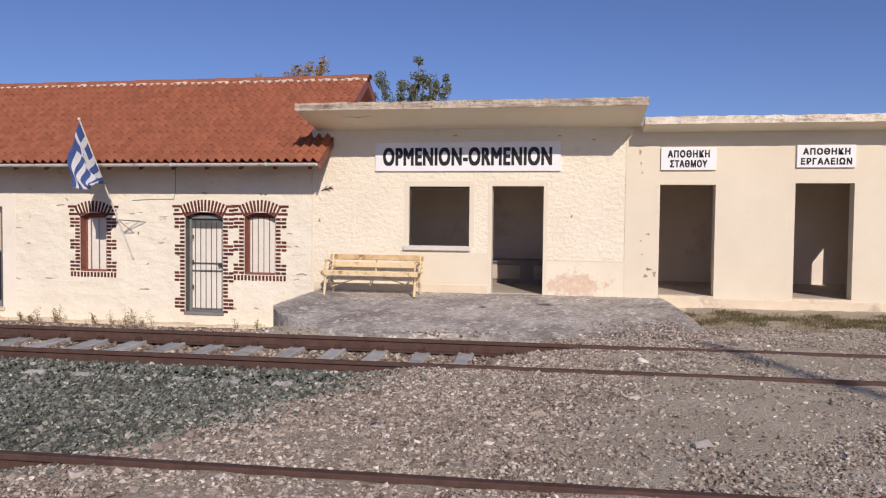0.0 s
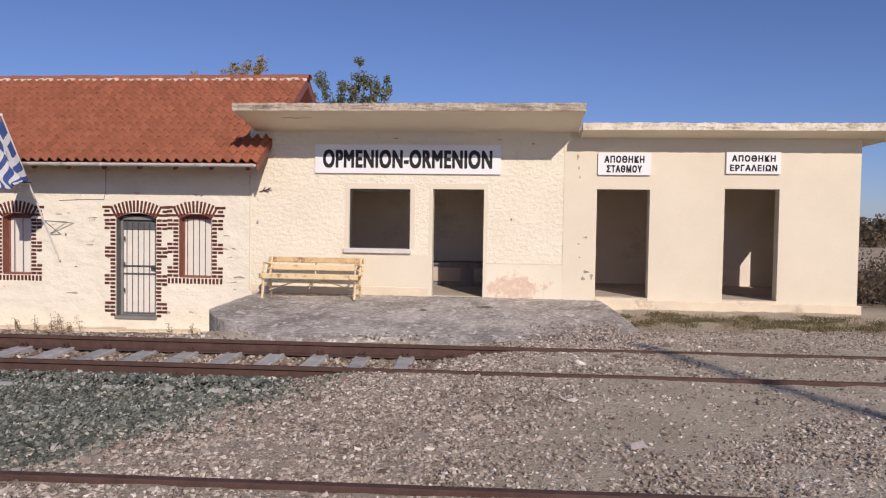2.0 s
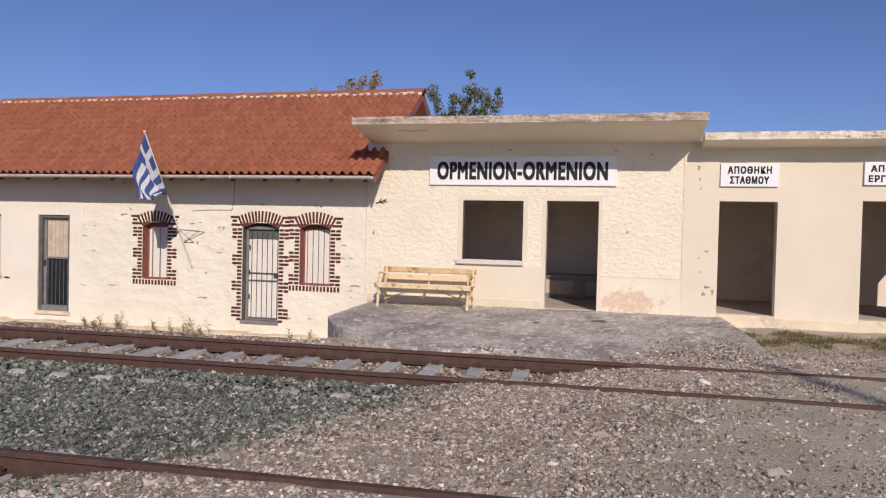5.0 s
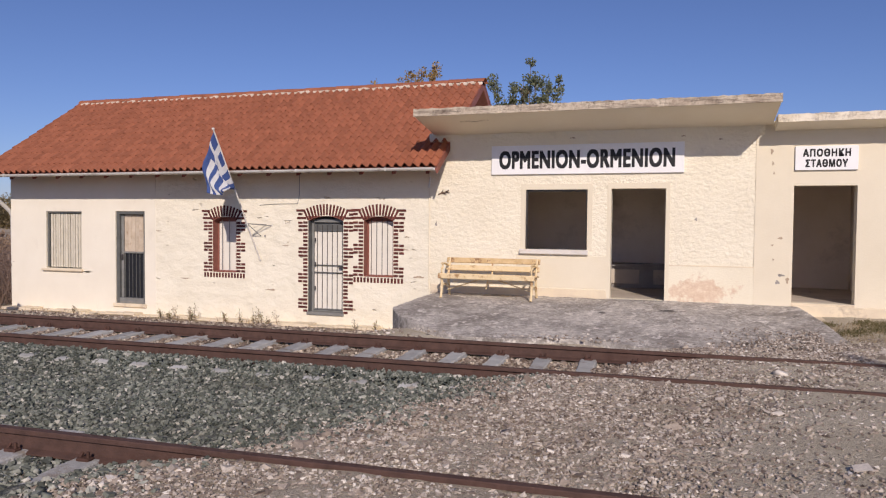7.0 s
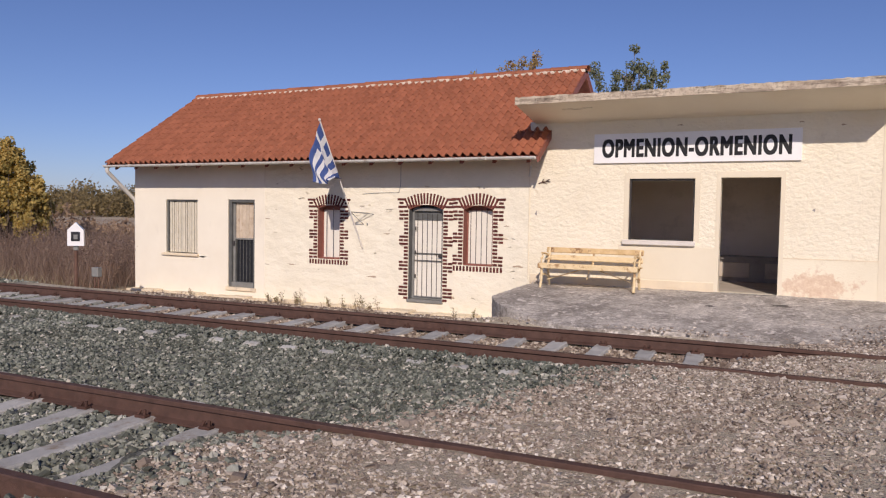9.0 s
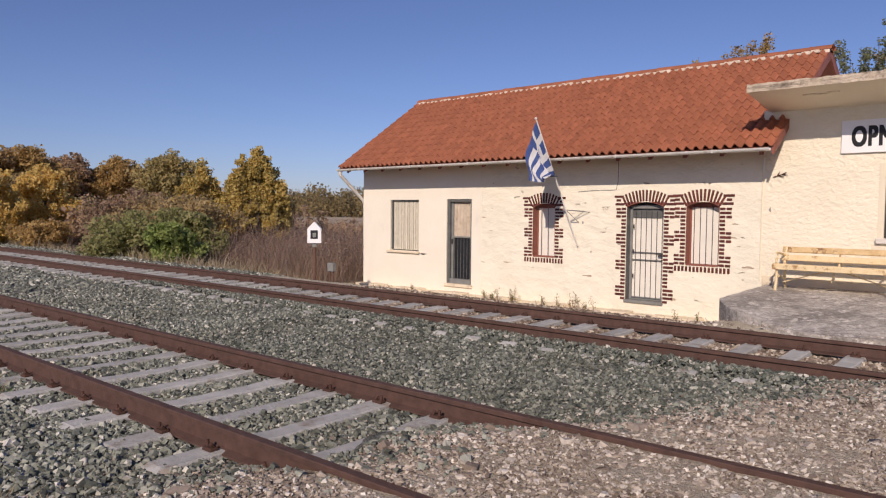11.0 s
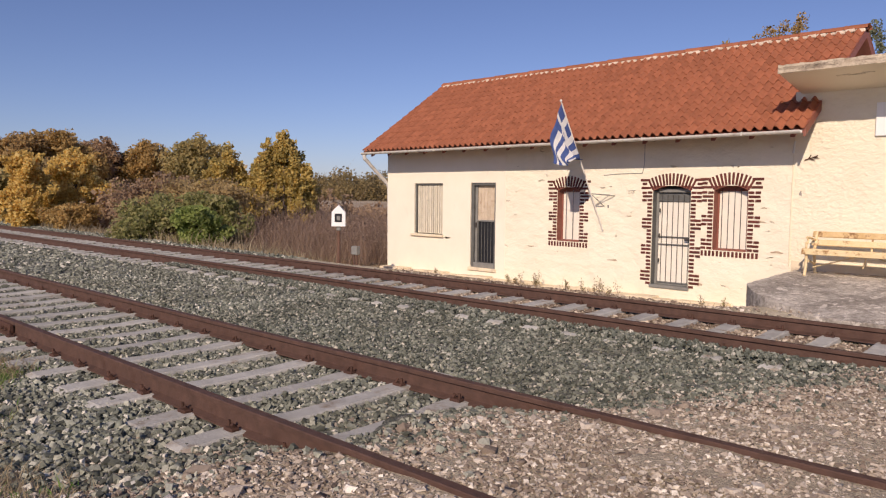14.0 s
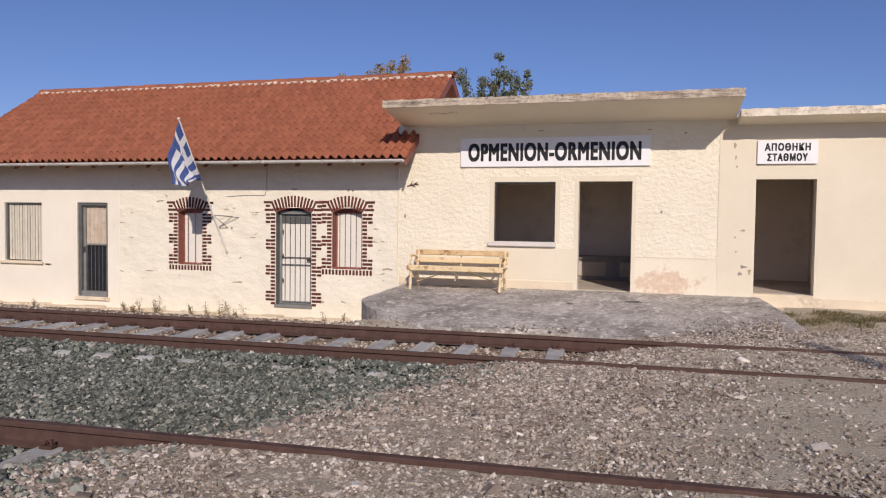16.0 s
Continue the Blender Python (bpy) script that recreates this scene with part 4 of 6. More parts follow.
def boarded_window():
    x0, x1, z0, z1 = OPEN_WIN
    w = empty("window_3", (0, 0, 0), label="window closed with cream vertical slatted boards", category="window", kind="structure")
    n = 13
    for i in range(n):
        a = x0 + 0.05 + i * (x1 - x0 - 0.1) / n
        part("board", box(a + 0.008, a + (x1 - x0 - 0.1) / n - 0.008, WALL + 0.07 + 0.004 * (i % 3), WALL + 0.10, z0 + 0.02, z1 - 0.04, 0.006), M_BOARD, w)
    part("backing", box(x0 + 0.01, x1 - 0.01, WALL + 0.101, WALL + 0.115, z0 + 0.01, z1 - 0.01), M_BAR, w)
    for a, b in ((x0, x0 + 0.045), (x1 - 0.025, x1)):
        part("window_frame", box(a, b, WALL + 0.03, WALL + 0.12, z0 + 0.03, z1, 0.006), M_DARKSTEEL, w)
    part("window_frame", box(x0 + 0.045, x1 - 0.025, WALL + 0.03, WALL + 0.12, z1 - 0.04, z1, 0.006), M_DARKSTEEL, w)
    part("window_sill", box(x0 - 0.10, x1 + 0.04, WALL - 0.07, WALL + 0.05, z0 - 0.06, z0 - 0.002, 0.008), M_PLINTH, w)


boarded_window()


def half_open_door():
    x0, x1, z0, z1 = OPEN_DOOR
    d = empty("door_2", (0, 0, 0), label="grey steel-framed door with worn board above dark barred lower panel", category="door", kind="structure")
    y = WALL + 0.02
    for a, b in ((x0, x0 + 0.085), (x1 - 0.06, x1)):
        part("door_frame", box(a, b, y, y + 0.12, z0 + 0.02, z1, 0.006), M_DARKSTEEL, d)
    part("door_frame", box(x0 + 0.085, x1 - 0.06, y, y + 0.12, z1 - 0.07, z1, 0.006), M_DARKSTEEL, d)
    part("door_frame", box(x0 + 0.085, x1 - 0.06, y, y + 0.12, z0 + 0.02, z0 + 0.14, 0.006), M_STEEL, d)
    part("threshold", box(x0 - 0.05, x1 + 0.05, WALL - 0.05, WALL + 0.2, z0 - 0.06, z0 + 0.02, 0.01), M_PLINTH, d)
    part("inner_stile", box(x0 + 0.085, x0 + 0.15, y + 0.06, y + 0.10, z0 + 0.14, z1 - 0.07, 0.004), M_STEEL, d)
    n = 6
    for i in range(n):
        a = x0 + 0.15 + i * (x1 - x0 - 0.21) / n
        part("board", box(a + 0.002, a + (x1 - x0 - 0.21) / n - 0.002, y + 0.09, y + 0.11, z0 + 1.17, z1 - 0.07, 0.003), M_WORNWOOD, d)
        part("bar", rod((a + 0.03, y + 0.085, z0 + 0.14), (a + 0.03, y + 0.085, z0 + 1.17), 0.008, seg=8), M_DARKSTEEL, d)
    # Solid sheet; its near-black colour stands for the shade behind the bars.
    part("dark_panel", box(x0 + 0.15, x1 - 0.06, y + 0.11, y + 0.12, z0 + 0.14, z0 + 1.17), M_DARK, d, "near-black sheet painted as the shade behind the lower bars")
    part("mid_rail", box(x0 + 0.15, x1 - 0.06, y + 0.06, y + 0.10, z0 + 1.15, z0 + 1.19, 0.004), M_STEEL, d)
    part("door_handle", box(x0 + 0.10, x0 + 0.145, y + 0.02, y + 0.06, z0 + 1.0, z0 + 1.12, 0.006), M_BAR, d)


M_WORNWOOD = surface("worn_tan_board", (0.48, 0.38, 0.28), (0.64, 0.54, 0.42), 6.0, 0.8, 0.3, 40.0, stain=(0.30, 0.17, 0.10), stain_scale=2.0, vary=0.1)
# Near-black that paints the shade inside openings which aren't modelled.
M_DARK = surface("near_black_opening_shade", (0.012, 0.013, 0.016), (0.022, 0.024, 0.03), 4.0, 0.6, 0.1, 30.0)
half_open_door()

# wires and the wall conduit
conduit = tagged(finish("wall_conduit", rod((HX1 + 0.01, WALL - 0.012, 0.2), (HX1 + 0.01, WALL - 0.012, 2.45), 0.009, seg=6), M_WING), "thin painted conduit running down the wall joint", "conduit")
wire = bmesh.new()
_pp = [(-8.62, 1.82), (-8.2, 1.845), (-7.72, 1.85), (-7.68, 2.02), (-7.68, 2.6)]
for a, b in zip(_pp, _pp[1:]):
    add_rod(wire, (a[0], WALL - 0.008, a[1]), (b[0], WALL - 0.008, b[1]), 0.006, seg=5)
tagged(finish("wall_cable", wire, M_STEEL), "thin grey cable clipped along the house wall", "cable")

# ---- waiting hall ----
H_WIN, H_DOOR = (-2.95, -1.82, 1.01, 2.11), (-1.40, -0.47, 0.155, 2.12)
AX1 = 1.09
plain("wall_hall_front", wall_mesh(HX1, AX1, -0.5, 3.20, WALL, WALL + 0.22, [H_WIN, H_DOOR]), M_HALL, "rough cream rendered front wall of the waiting hall")
plain("wall_hall_back", box(HX1, AX1, 16.1, 16.5, -0.5, 3.20), M_INSIDE, "dim plastered back wall of the hall")
plain("wall_hall_left", box(HX1, HX1 + 0.2, WALL + 0.22, 16.1, -0.5, 3.20), M_INSIDE, "dim plastered side wall of the hall")
plain("wall_hall_right", box(AX1 - 0.15, AX1 + 0.15, WALL + 0.22, 16.1, -0.5, 3.05), M_INSIDE, "plastered partition between hall and store")
plain("floor_hall", box(HX1 + 0.2, AX1 - 0.15, WALL + 0.22, 16.1, -0.1, 0.15), M_FLOOR, "worn concrete hall floor", "floor")
plain("floor_hall_threshold", box(H_DOOR[0], H_DOOR[1], WALL, WALL + 0.22, 0.05, 0.152), M_CONC, "worn concrete threshold", "floor")
slab_profile = [(11.98, 3.36), (WALL, 3.16), (16.6, 3.16), (16.6, 3.35), (WALL, 3.37), (11.98, 3.48)]
plain("ceiling_hall", prism(slab_profile, "x", -4.74, 1.20), M_SOFFIT, "flat concrete roof slab with a deep front canopy", "roof slab")


def slab_edge(name, x0, x1, y, z0, z1, seed, label):
    """The weathered, chipped fascia along a slab's front."""
    rng = random.Random(seed)
    bm = bmesh.new()
    n = int((x1 - x0) / 0.07)
    lo, hi, lb, hb = [], [], [], []
    for i in range(n + 1):
        x = x0 + (x1 - x0) * i / n
        dz, dy = rng.uniform(-0.010, 0.008), rng.uniform(-0.006, 0.006)
        lo.append(bm.verts.new((x, y - 0.02 + dy, z0 + rng.uniform(-0.004, 0.004))))
        hi.append(bm.verts.new((x, y - 0.015 + dy, z1 + dz)))
        hb.append(bm.verts.new((x, y + 0.30, z1 + dz * 0.3 - 0.02)))
        lb.append(bm.verts.new((x, y + 0.02, z0 - 0.002)))
    for i in range(n):
        bm.faces.new((lo[i], lo[i + 1], hi[i + 1], hi[i]))
        bm.faces.new((hi[i], hi[i + 1], hb[i + 1], hb[i]))
        bm.faces.new((lb[i], lb[i + 1], lo[i + 1], lo[i]))
    bm.faces.new((lo[0], hi[0], hb[0], lb[0]))
    bm.faces.new((lo[-1], lb[-1], hb[-1], hi[-1]))
    bmesh.ops.recalc_face_normals(bm, faces=bm.faces)
    return plain(name, bm, M_EDGE_HALL if "hall" in name else M_EDGE, label, "roof edge")


slab_edge("trim_hall_roof_edge", -4.755, 1.215, 11.98, 3.36, 3.49, 2, "weathered, chipped concrete edge of the hall canopy")
for (x0, x1, z0, z1) in ((H_WIN[0] - 0.09, H_WIN[0], H_WIN[2], H_WIN[3] + 0.10), (H_WIN[1], H_WIN[1] + 0.09, H_WIN[2], H_WIN[3] + 0.10), (H_WIN[0], H_WIN[1], H_WIN[3], H_WIN[3] + 0.10),
                         (H_DOOR[0] - 0.07, H_DOOR[0], 0.155, H_DOOR[3] + 0.10), (H_DOOR[1], H_DOOR[1] + 0.07, 0.155, H_DOOR[3] + 0.10), (H_DOOR[0], H_DOOR[1], H_DOOR[3], H_DOOR[3] + 0.10)):
    plain("trim_opening", box(x0, x1, WALL - 0.006, WALL + 0.01, z0, z1), M_WING, "smooth cream plaster band round the opening", "trim")
_w4 = plain("window_4", box(H_WIN[0] - 0.10, H_WIN[1] + 0.03, WALL - 0.07, WALL + 0.22, H_WIN[2] - 0.085, H_WIN[2] + 0.002, 0.01), M_SILL, "unglazed waiting hall window opening with a pale sill", "window")
for _a in ((H_WIN[0] + 0.001, H_WIN[0] + 0.03, H_WIN[2] + 0.004, H_WIN[3] - 0.002), (H_WIN[1] - 0.03, H_WIN[1] - 0.001, H_WIN[2] + 0.004, H_WIN[3] - 0.002), (H_WIN[0] + 0.03, H_WIN[1] - 0.03, H_WIN[3] - 0.035, H_WIN[3] - 0.002)):
    part("window_frame", box(_a[0], _a[1], WALL + 0.03, WALL + 0.09, _a[2], _a[3], 0.004), M_BAR, _w4, "thin dark timber frame")
plain("trim_panel_smooth", box(H_DOOR[0] - 1.72, H_DOOR[0] - 0.07, WALL - 0.005, WALL + 0.01, 0.32, 0.90), M_WING, "smooth plaster field below the window", "trim")
def peeling_material():
    """Cream plaster whose paint has flaked off in one ragged patch, baring pink masonry."""
    m = surface("peeling_cream_plaster", (0.74, 0.67, 0.52), (0.80, 0.735, 0.58), 0.9, 0.9, 0.3, 30.0, stain=(0.60, 0.49, 0.36), stain_scale=3.0, stain_at=(0.62, 0.8))
    nodes, links = nt(m)
    bsdf = nodes["Principled BSDF"]
    tc = nodes.new("ShaderNodeTexCoord").outputs["Object"]
    mp = nodes.new("ShaderNodeMapping")
    mp.inputs["Location"].default_value = (-0.10 / 0.62, 0, -0.33 / 0.27)
    mp.inputs["Scale"].default_value = (1 / 0.62, 0.0, 1 / 0.27)
    links.new(tc, mp.inputs["Vector"])
    ln = nodes.new("ShaderNodeVectorMath")
    ln.operation = "LENGTH"
    links.new(mp.outputs[0], ln.inputs[0])
    n = tex(nodes, links, 6.0, 9, 0.72, tc)
    k = math_node(nodes, links, "SUBTRACT", math_node(nodes, links, "MULTIPLY", n.outputs[0], 2.9), ln.outputs["Value"])
    f = ramp(nodes, ((0.52, (0, 0, 0)), (0.80, (1, 1, 1))))
    links.new(k, f.inputs[0])
    bare = ramp(nodes, ((0.35, (0.58, 0.40, 0.28)), (0.55, (0.68, 0.52, 0.385)), (0.7, (0.77, 0.65, 0.50))))
    links.new(tex(nodes, links, 14.0, 6, 0.7, tc).outputs[0], bare.inputs[0])
    old = bsdf.inputs["Base Color"].links[0].from_socket
    links.new(mix(nodes, links, math_node(nodes, links, "MULTIPLY", f.outputs[0], 0.85), old, bare.outputs[0]), bsdf.inputs["Base Color"])
    return m


plain("trim_panel_right", box(H_DOOR[1] + 0.07, AX1 - 0.02, WALL - 0.005, WALL + 0.01, 0.15, 0.78), peeling_material(), "lower plaster field with a flaked pinkish patch", "trim")
plain("trim_line", box(H_DOOR[1] + 0.07, AX1 - 0.12, WALL - 0.012, WALL - 0.005, 0.772, 0.788), M_PLINTH, "thin shadowed ledge over the lower plaster", "trim")
plain("trim_corner", box(AX1 - 0.13, AX1 + 0.45, WALL - 0.010, WALL + 0.01, 0.15, 3.0), M_WING, "smooth corner band between hall and store", "trim")
plain("trim_base_left", box(HX1 + 0.05, H_DOOR[0] - 0.07, WALL - 0.018, WALL + 0.01, 0.12, 0.30, 0.006), M_PLINTH, "chipped plinth band at the platform", "trim")

plain("wall_hall_corner", box(AX1 + 0.002, 1.236, WALL + 0.004, WALL + 0.30, 3.04, 3.22), M_WING, "plastered corner filling under the canopy end")

# built-in seat against the hall's back wall
seat = empty("built_in_seat", (0, 0, 0), label="dark built-in seat with framed panels along the back wall", category="bench")
part("seat_top", box(HX1 + 0.25, AX1 - 0.2, 15.55, 16.09, 0.60, 0.66, 0.01), M_CONC, seat)
part("seat_front", box(HX1 + 0.25, AX1 - 0.2, 15.62, 15.68, 0.15, 0.60), M_CONC, seat)
for k in range(6):
    xa = HX1 + 0.5 + k * 0.9
    part("panel", box(xa, xa + 0.62, 15.58, 15.62, 0.24, 0.54, 0.008), M_FLOOR, seat, "paler framed panel")

# ---- store wing ----
W1, W2, WX1 = (1.55, 2.48, 0.21, 2.15), (3.77, 4.70, 0.21, 2.18), 6.05
plain("wall_store_front", wall_mesh(AX1, WX1, -0.5, 3.10, WALL, WALL + 0.22, [W1, W2]), M_WING, "smooth cream front wall of the store wing")
plain("wall_store_back", box(AX1 + 0.15, WX1, 16.5, 16.7, -0.8, 3.10), M_INSIDE, "dim plastered back wall of the stores")
_sw = wall_mesh(WALL + 0.22, 16.5, -0.8, 3.10, WX1 - 0.2, WX1, [(14.33, 15.31, 0.95, 1.99)])
_sw.transform(Matrix(((0, 1, 0, 0), (1, 0, 0, 0), (0, 0, 1, 0), (0, 0, 0, 1))))
bmesh.ops.recalc_face_normals(_sw, faces=_sw.faces)
plain("wall_store_right", _sw, M_WING, "cream end wall of the store wing with a narrow window hole")
plain("wall_store_partition", box(3.05, 3.2, WALL + 0.22, 16.5, -0.3, 3.05), M_INSIDE, "plastered partition between the two stores")
plain("floor_store", box(AX1 + 0.15, WX1 - 0.2, WALL + 0.22, 16.5, -0.1, 0.205), M_FLOOR, "bare concrete store floor", "floor")
for o in (W1, W2):
    plain("floor_store_threshold", box(o[0], o[1], WALL - 0.01, WALL + 0.22, 0.05, 0.207), M_PLINTH, "worn store threshold", "floor")
wing_profile = [(12.60, 3.135), (WALL, 3.06), (16.9, 3.06), (16.9, 3.2), (WALL, 3.22), (12.60, 3.255)]
plain("ceiling_store", prism(wing_profile, "x", 1.235, 6.61), M_SOFFIT, "flat concrete roof slab over the store wing", "roof slab")
slab_edge("trim_store_roof_edge", 1.225, 6.625, 12.60, 3.135, 3.262, 7, "weathered white concrete edge of the store roof")
plain("trim_store_plinth", box(AX1 + 0.47, WX1 + 0.06, WALL - 0.055, WALL + 0.01, -0.1, 0.17, 0.012), M_PLINTH, "low projecting plinth of the store wing", "trim")
plain("pavement_store", box(AX1 + 0.5, 6.6, 12.45, WALL, -0.2, 0.0, 0.015), M_PLINTH, "narrow concrete apron along the store wall", "pavement")


# ---- platform ----
def platform_mesh():
    rng = np.random.default_rng(9)
    nx, ny = 60, 26
    bm = bmesh.new()
    top = {}
    for i in range(nx + 1):
        for j in range(ny + 1):
            u, v = i / nx, j / ny
            yf = 9.55 + 1.3 * (1 - u) ** 14 + 1.1 * smoothstep(0.72, 1.0, u) + 0.14 * math.sin(u * 17) * (1 if i else 0)
            xl, xr = -4.66, 1.62 + 0.35 * (1 - v)
            x = xl + (xr - xl) * u
            y = yf + (WALL - 0.0 - yf) * v
            left = max(0.0, 1 - u * 5)
            z = 0.150 - (1 - v) ** 1.5 * (0.23 - 0.17 * left) + rng.normal(0, 0.004)
            top[i, j] = bm.verts.new((x, y, z))
    for i in range(nx):
        for j in range(ny):
            bm.faces.new((top[i, j], top[i + 1, j], top[i + 1, j + 1], top[i, j + 1]))
    rim = [top[0, j] for j in range(ny, -1, -1)] + [top[i, 0] for i in range(1, nx + 1)] + [top[nx, j] for j in range(1, ny + 1)]
    low = [bm.verts.new((v.co.x, v.co.y, -0.75)) for v in rim]
    for a, b, c, d in zip(rim, rim[1:], low[1:], low):
        bm.faces.new((a, d, c, b))
    bmesh.ops.recalc_face_normals(bm, faces=bm.faces)
    return bm


plain("pavement_platform", platform_mesh(), M_PLATFORM, "worn grey concrete platform sloping into the gravel", "platform")


# ---- signs ----
def text_mesh(body, width, height, bold):
    """Heavy capitals: the built-in font, thickened by shifted copies of its faces."""
    cu = bpy.data.curves.new("lettering", "FONT")
    cu.body = body
    cu.align_x, cu.align_y = "CENTER", "CENTER"
    cu.space_character = 1.12 if bold > 0.01 else 1.22
    tmp = new("lettering_tmp", cu)
    bpy.context.view_layer.update()
    src = bpy.data.meshes.new_from_object(tmp.evaluated_get(bpy.context.evaluated_depsgraph_get()))
    bpy.data.objects.remove(tmp)
    bm = bmesh.new()
    bm.from_mesh(src)
    co = np.array([v.co[:] for v in bm.verts])
    lo, hi = co.min(0), co.max(0)
    w, h = width - 2 * bold, height - 2 * bold
    for v in bm.verts:
        v.co = Vector(((v.co.x - (lo[0] + hi[0]) / 2) / (hi[0] - lo[0]) * w, 0, (v.co.y - (lo[1] + hi[1]) / 2) / (hi[1] - lo[1]) * h))
    geom = bm.verts[:] + bm.edges[:] + bm.faces[:]
    k = 0
    for dx in (-1, -0.35, 0.35, 1):
        for dz in (-1, 0, 1):
            k += 1
            d = bmesh.ops.duplicate(bm, geom=geom)
            bmesh.ops.translate(bm, vec=(dx * bold, -0.00015 * k, dz * bold), verts=[g for g in d["geom"] if isinstance(g, bmesh.types.BMVert)])
    me = bpy.data.meshes.new("lettering")
    bm.to_mesh(me)
    bm.free()
    me.materials.append(M_LETTER)
    return me


def sign(x0, x1, z0, z1, lines, widths, heights, centres, bold, label):
    s = empty("station_sign", ((x0 + x1) / 2, WALL, (z0 + z1) / 2), label=label, category="sign")
    bm = box(-(x1 - x0) / 2, (x1 - x0) / 2, -0.045, -0.002, -(z1 - z0) / 2, (z1 - z0) / 2, 0.004)
    board = part("board", bm, M_WHITE, s, "white painted board")
    for line, w, h, c in zip(lines, widths, heights, centres):
        o = new("lettering", text_mesh(line, w, h, bold))
        o.parent = board
        o.location = (0, -0.048, c)
        tagged(o, "black painted capital letters")
    return s


sign(-3.60, -0.18, 2.39, 2.92, ["OPMENION-ORMENION"], [3.12], [0.335], [0.0], 0.0135, "long white station name board with black capitals")
sign(1.55, 2.47, 2.40, 2.79, ["ΑΠΟΘΗΚΗ", "ΣΤΑΘΜΟΥ"], [0.70, 0.62], [0.13, 0.13], [0.085, -0.085], 0.0062, "white two-line sign over a store doorway")
sign(3.77, 4.69, 2.44, 2.82, ["ΑΠΟΘΗΚΗ", "ΕΡΓΑΛΕΙΩΝ"], [0.74, 0.80], [0.115, 0.115], [0.08, -0.085], 0.0062, "white two-line sign over the tool store doorway")


# ---- marks on the walls ----
def blot(name, cx, cz, rx, rz, seed, material, label, y=WALL - 0.014, wall=True):
    rng = random.Random(seed)
    pts = []
    for i in range(28):
        a = 2 * math.pi * i / 28
        k = 1 + 0.22 * math.sin(3 * a + seed) + 0.16 * math.sin(5 * a + 2 * seed) + rng.uniform(-0.12, 0.12)
        pts.append((cx + rx * k * math.cos(a), cz + rz * k * math.sin(a)))
    return plain(name, prism(pts, "y", y, y + 0.008), material, label, "wall patch")


blot("trim_peeled_patch", -1.95, 0.20, 0.30, 0.035, 5, M_PLINTH, "chipped pale patch on the plinth", WALL - 0.024)
blot("trim_mark", 1.38, 0.66, 0.05, 0.022, 8, M_CONC, "small dark chip in the plaster")
blot("trim_mark", 1.33, 0.54, 0.035, 0.03, 9, M_CONC, "small dark chip in the plaster")
blot("trim_mark", -4.70, 1.46, 0.022, 0.035, 10, M_CONC, "small dark hole in the render", WALL - 0.005)
blot("trim_mark", 0.03, 1.58, 0.02, 0.025, 11, M_CONC, "small dark nail hole in the render", WALL - 0.005)
blot("trim_mark", -13.2, 0.28, 0.10, 0.02, 12, M_PLINTH, "small scraped patch beside the sill", WALL - 0.006)
for _k, (_cx, _cz, _rx, _rz) in enumerate(((1.20, 2.72, 0.020, 0.045), (1.22, 2.52, 0.014, 0.030), (1.24, 2.36, 0.012, 0.022), (1.36, 1.28, 0.035, 0.018), (1.24, 1.16, 0.018, 0.014), (1.48, 0.58, 0.022, 0.050), (1.26, 0.92, 0.012, 0.016), (0.40, 2.95, 0.03, 0.012), (-0.20, 3.02, 0.04, 0.010), (-2.1, 3.04, 0.05, 0.010))):
    blot("trim_mark", _cx, _cz, _rx, _rz, 20 + _k, M_STAIN, "small brown chip in the painted plaster", WALL - 0.014 if _cx > 0.9 else WALL - 0.005)
for _k, (_cx, _cz, _rx, _rz) in enumerate(((-5.35, 0.95, 0.075, 0.016), (-5.05, 0.42, 0.11, 0.018), (-8.35, 0.05, 0.12, 0.016), (-8.0, 0.98, 0.07, 0.012), (-10.5, 0.22, 0.10, 0.013), (-11.2, 1.25, 0.07, 0.010), (-6.45, -0.28, 0.05, 0.03), (-5.3, 1.2, 0.05, 0.012))):
    blot("trim_mark", _cx, _cz, _rx, _rz, 40 + _k, M_STAIN, "shallow brown flake mark in the whitewash", WALL - 0.006)
twig = bmesh.new()
for a, c in (((-4.66, 2.03), (-4.50, 2.08)), ((-4.60, 2.05), (-4.55, 2.12)), ((-4.52, 2.075), (-4.42, 2.06)), ((-4.58, 2.055), (-4.48, 2.03)), ((-4.50, 2.08), (-4.44, 2.11))):
    add_rod(twig, (a[0], WALL - 0.01, a[1]), (c[0], WALL - 0.03, c[1]), 0.012, 0.005, 5)
tagged(finish("wall_weed", twig, M_TIMBER), "small dry weed growing from a wall crack", "weed")
_so = bmesh.new()
for i, (px, py, r) in enumerate(((-3.9, 12.35, 0.10), (-3.72, 12.38, 0.12), (-3.55, 12.33, 0.09))):
    add_box(_so, px - r, px + r, py - 0.035, py + 0.03, 3.36 - (py - 11.98) * 0.177 - 0.006, 3.36 - (py - 11.98) * 0.177 + 0.01, 0.004)
plain("trim_soffit_scar", _so, M_EDGE, "broken plaster scar under the canopy", "soffit scar")


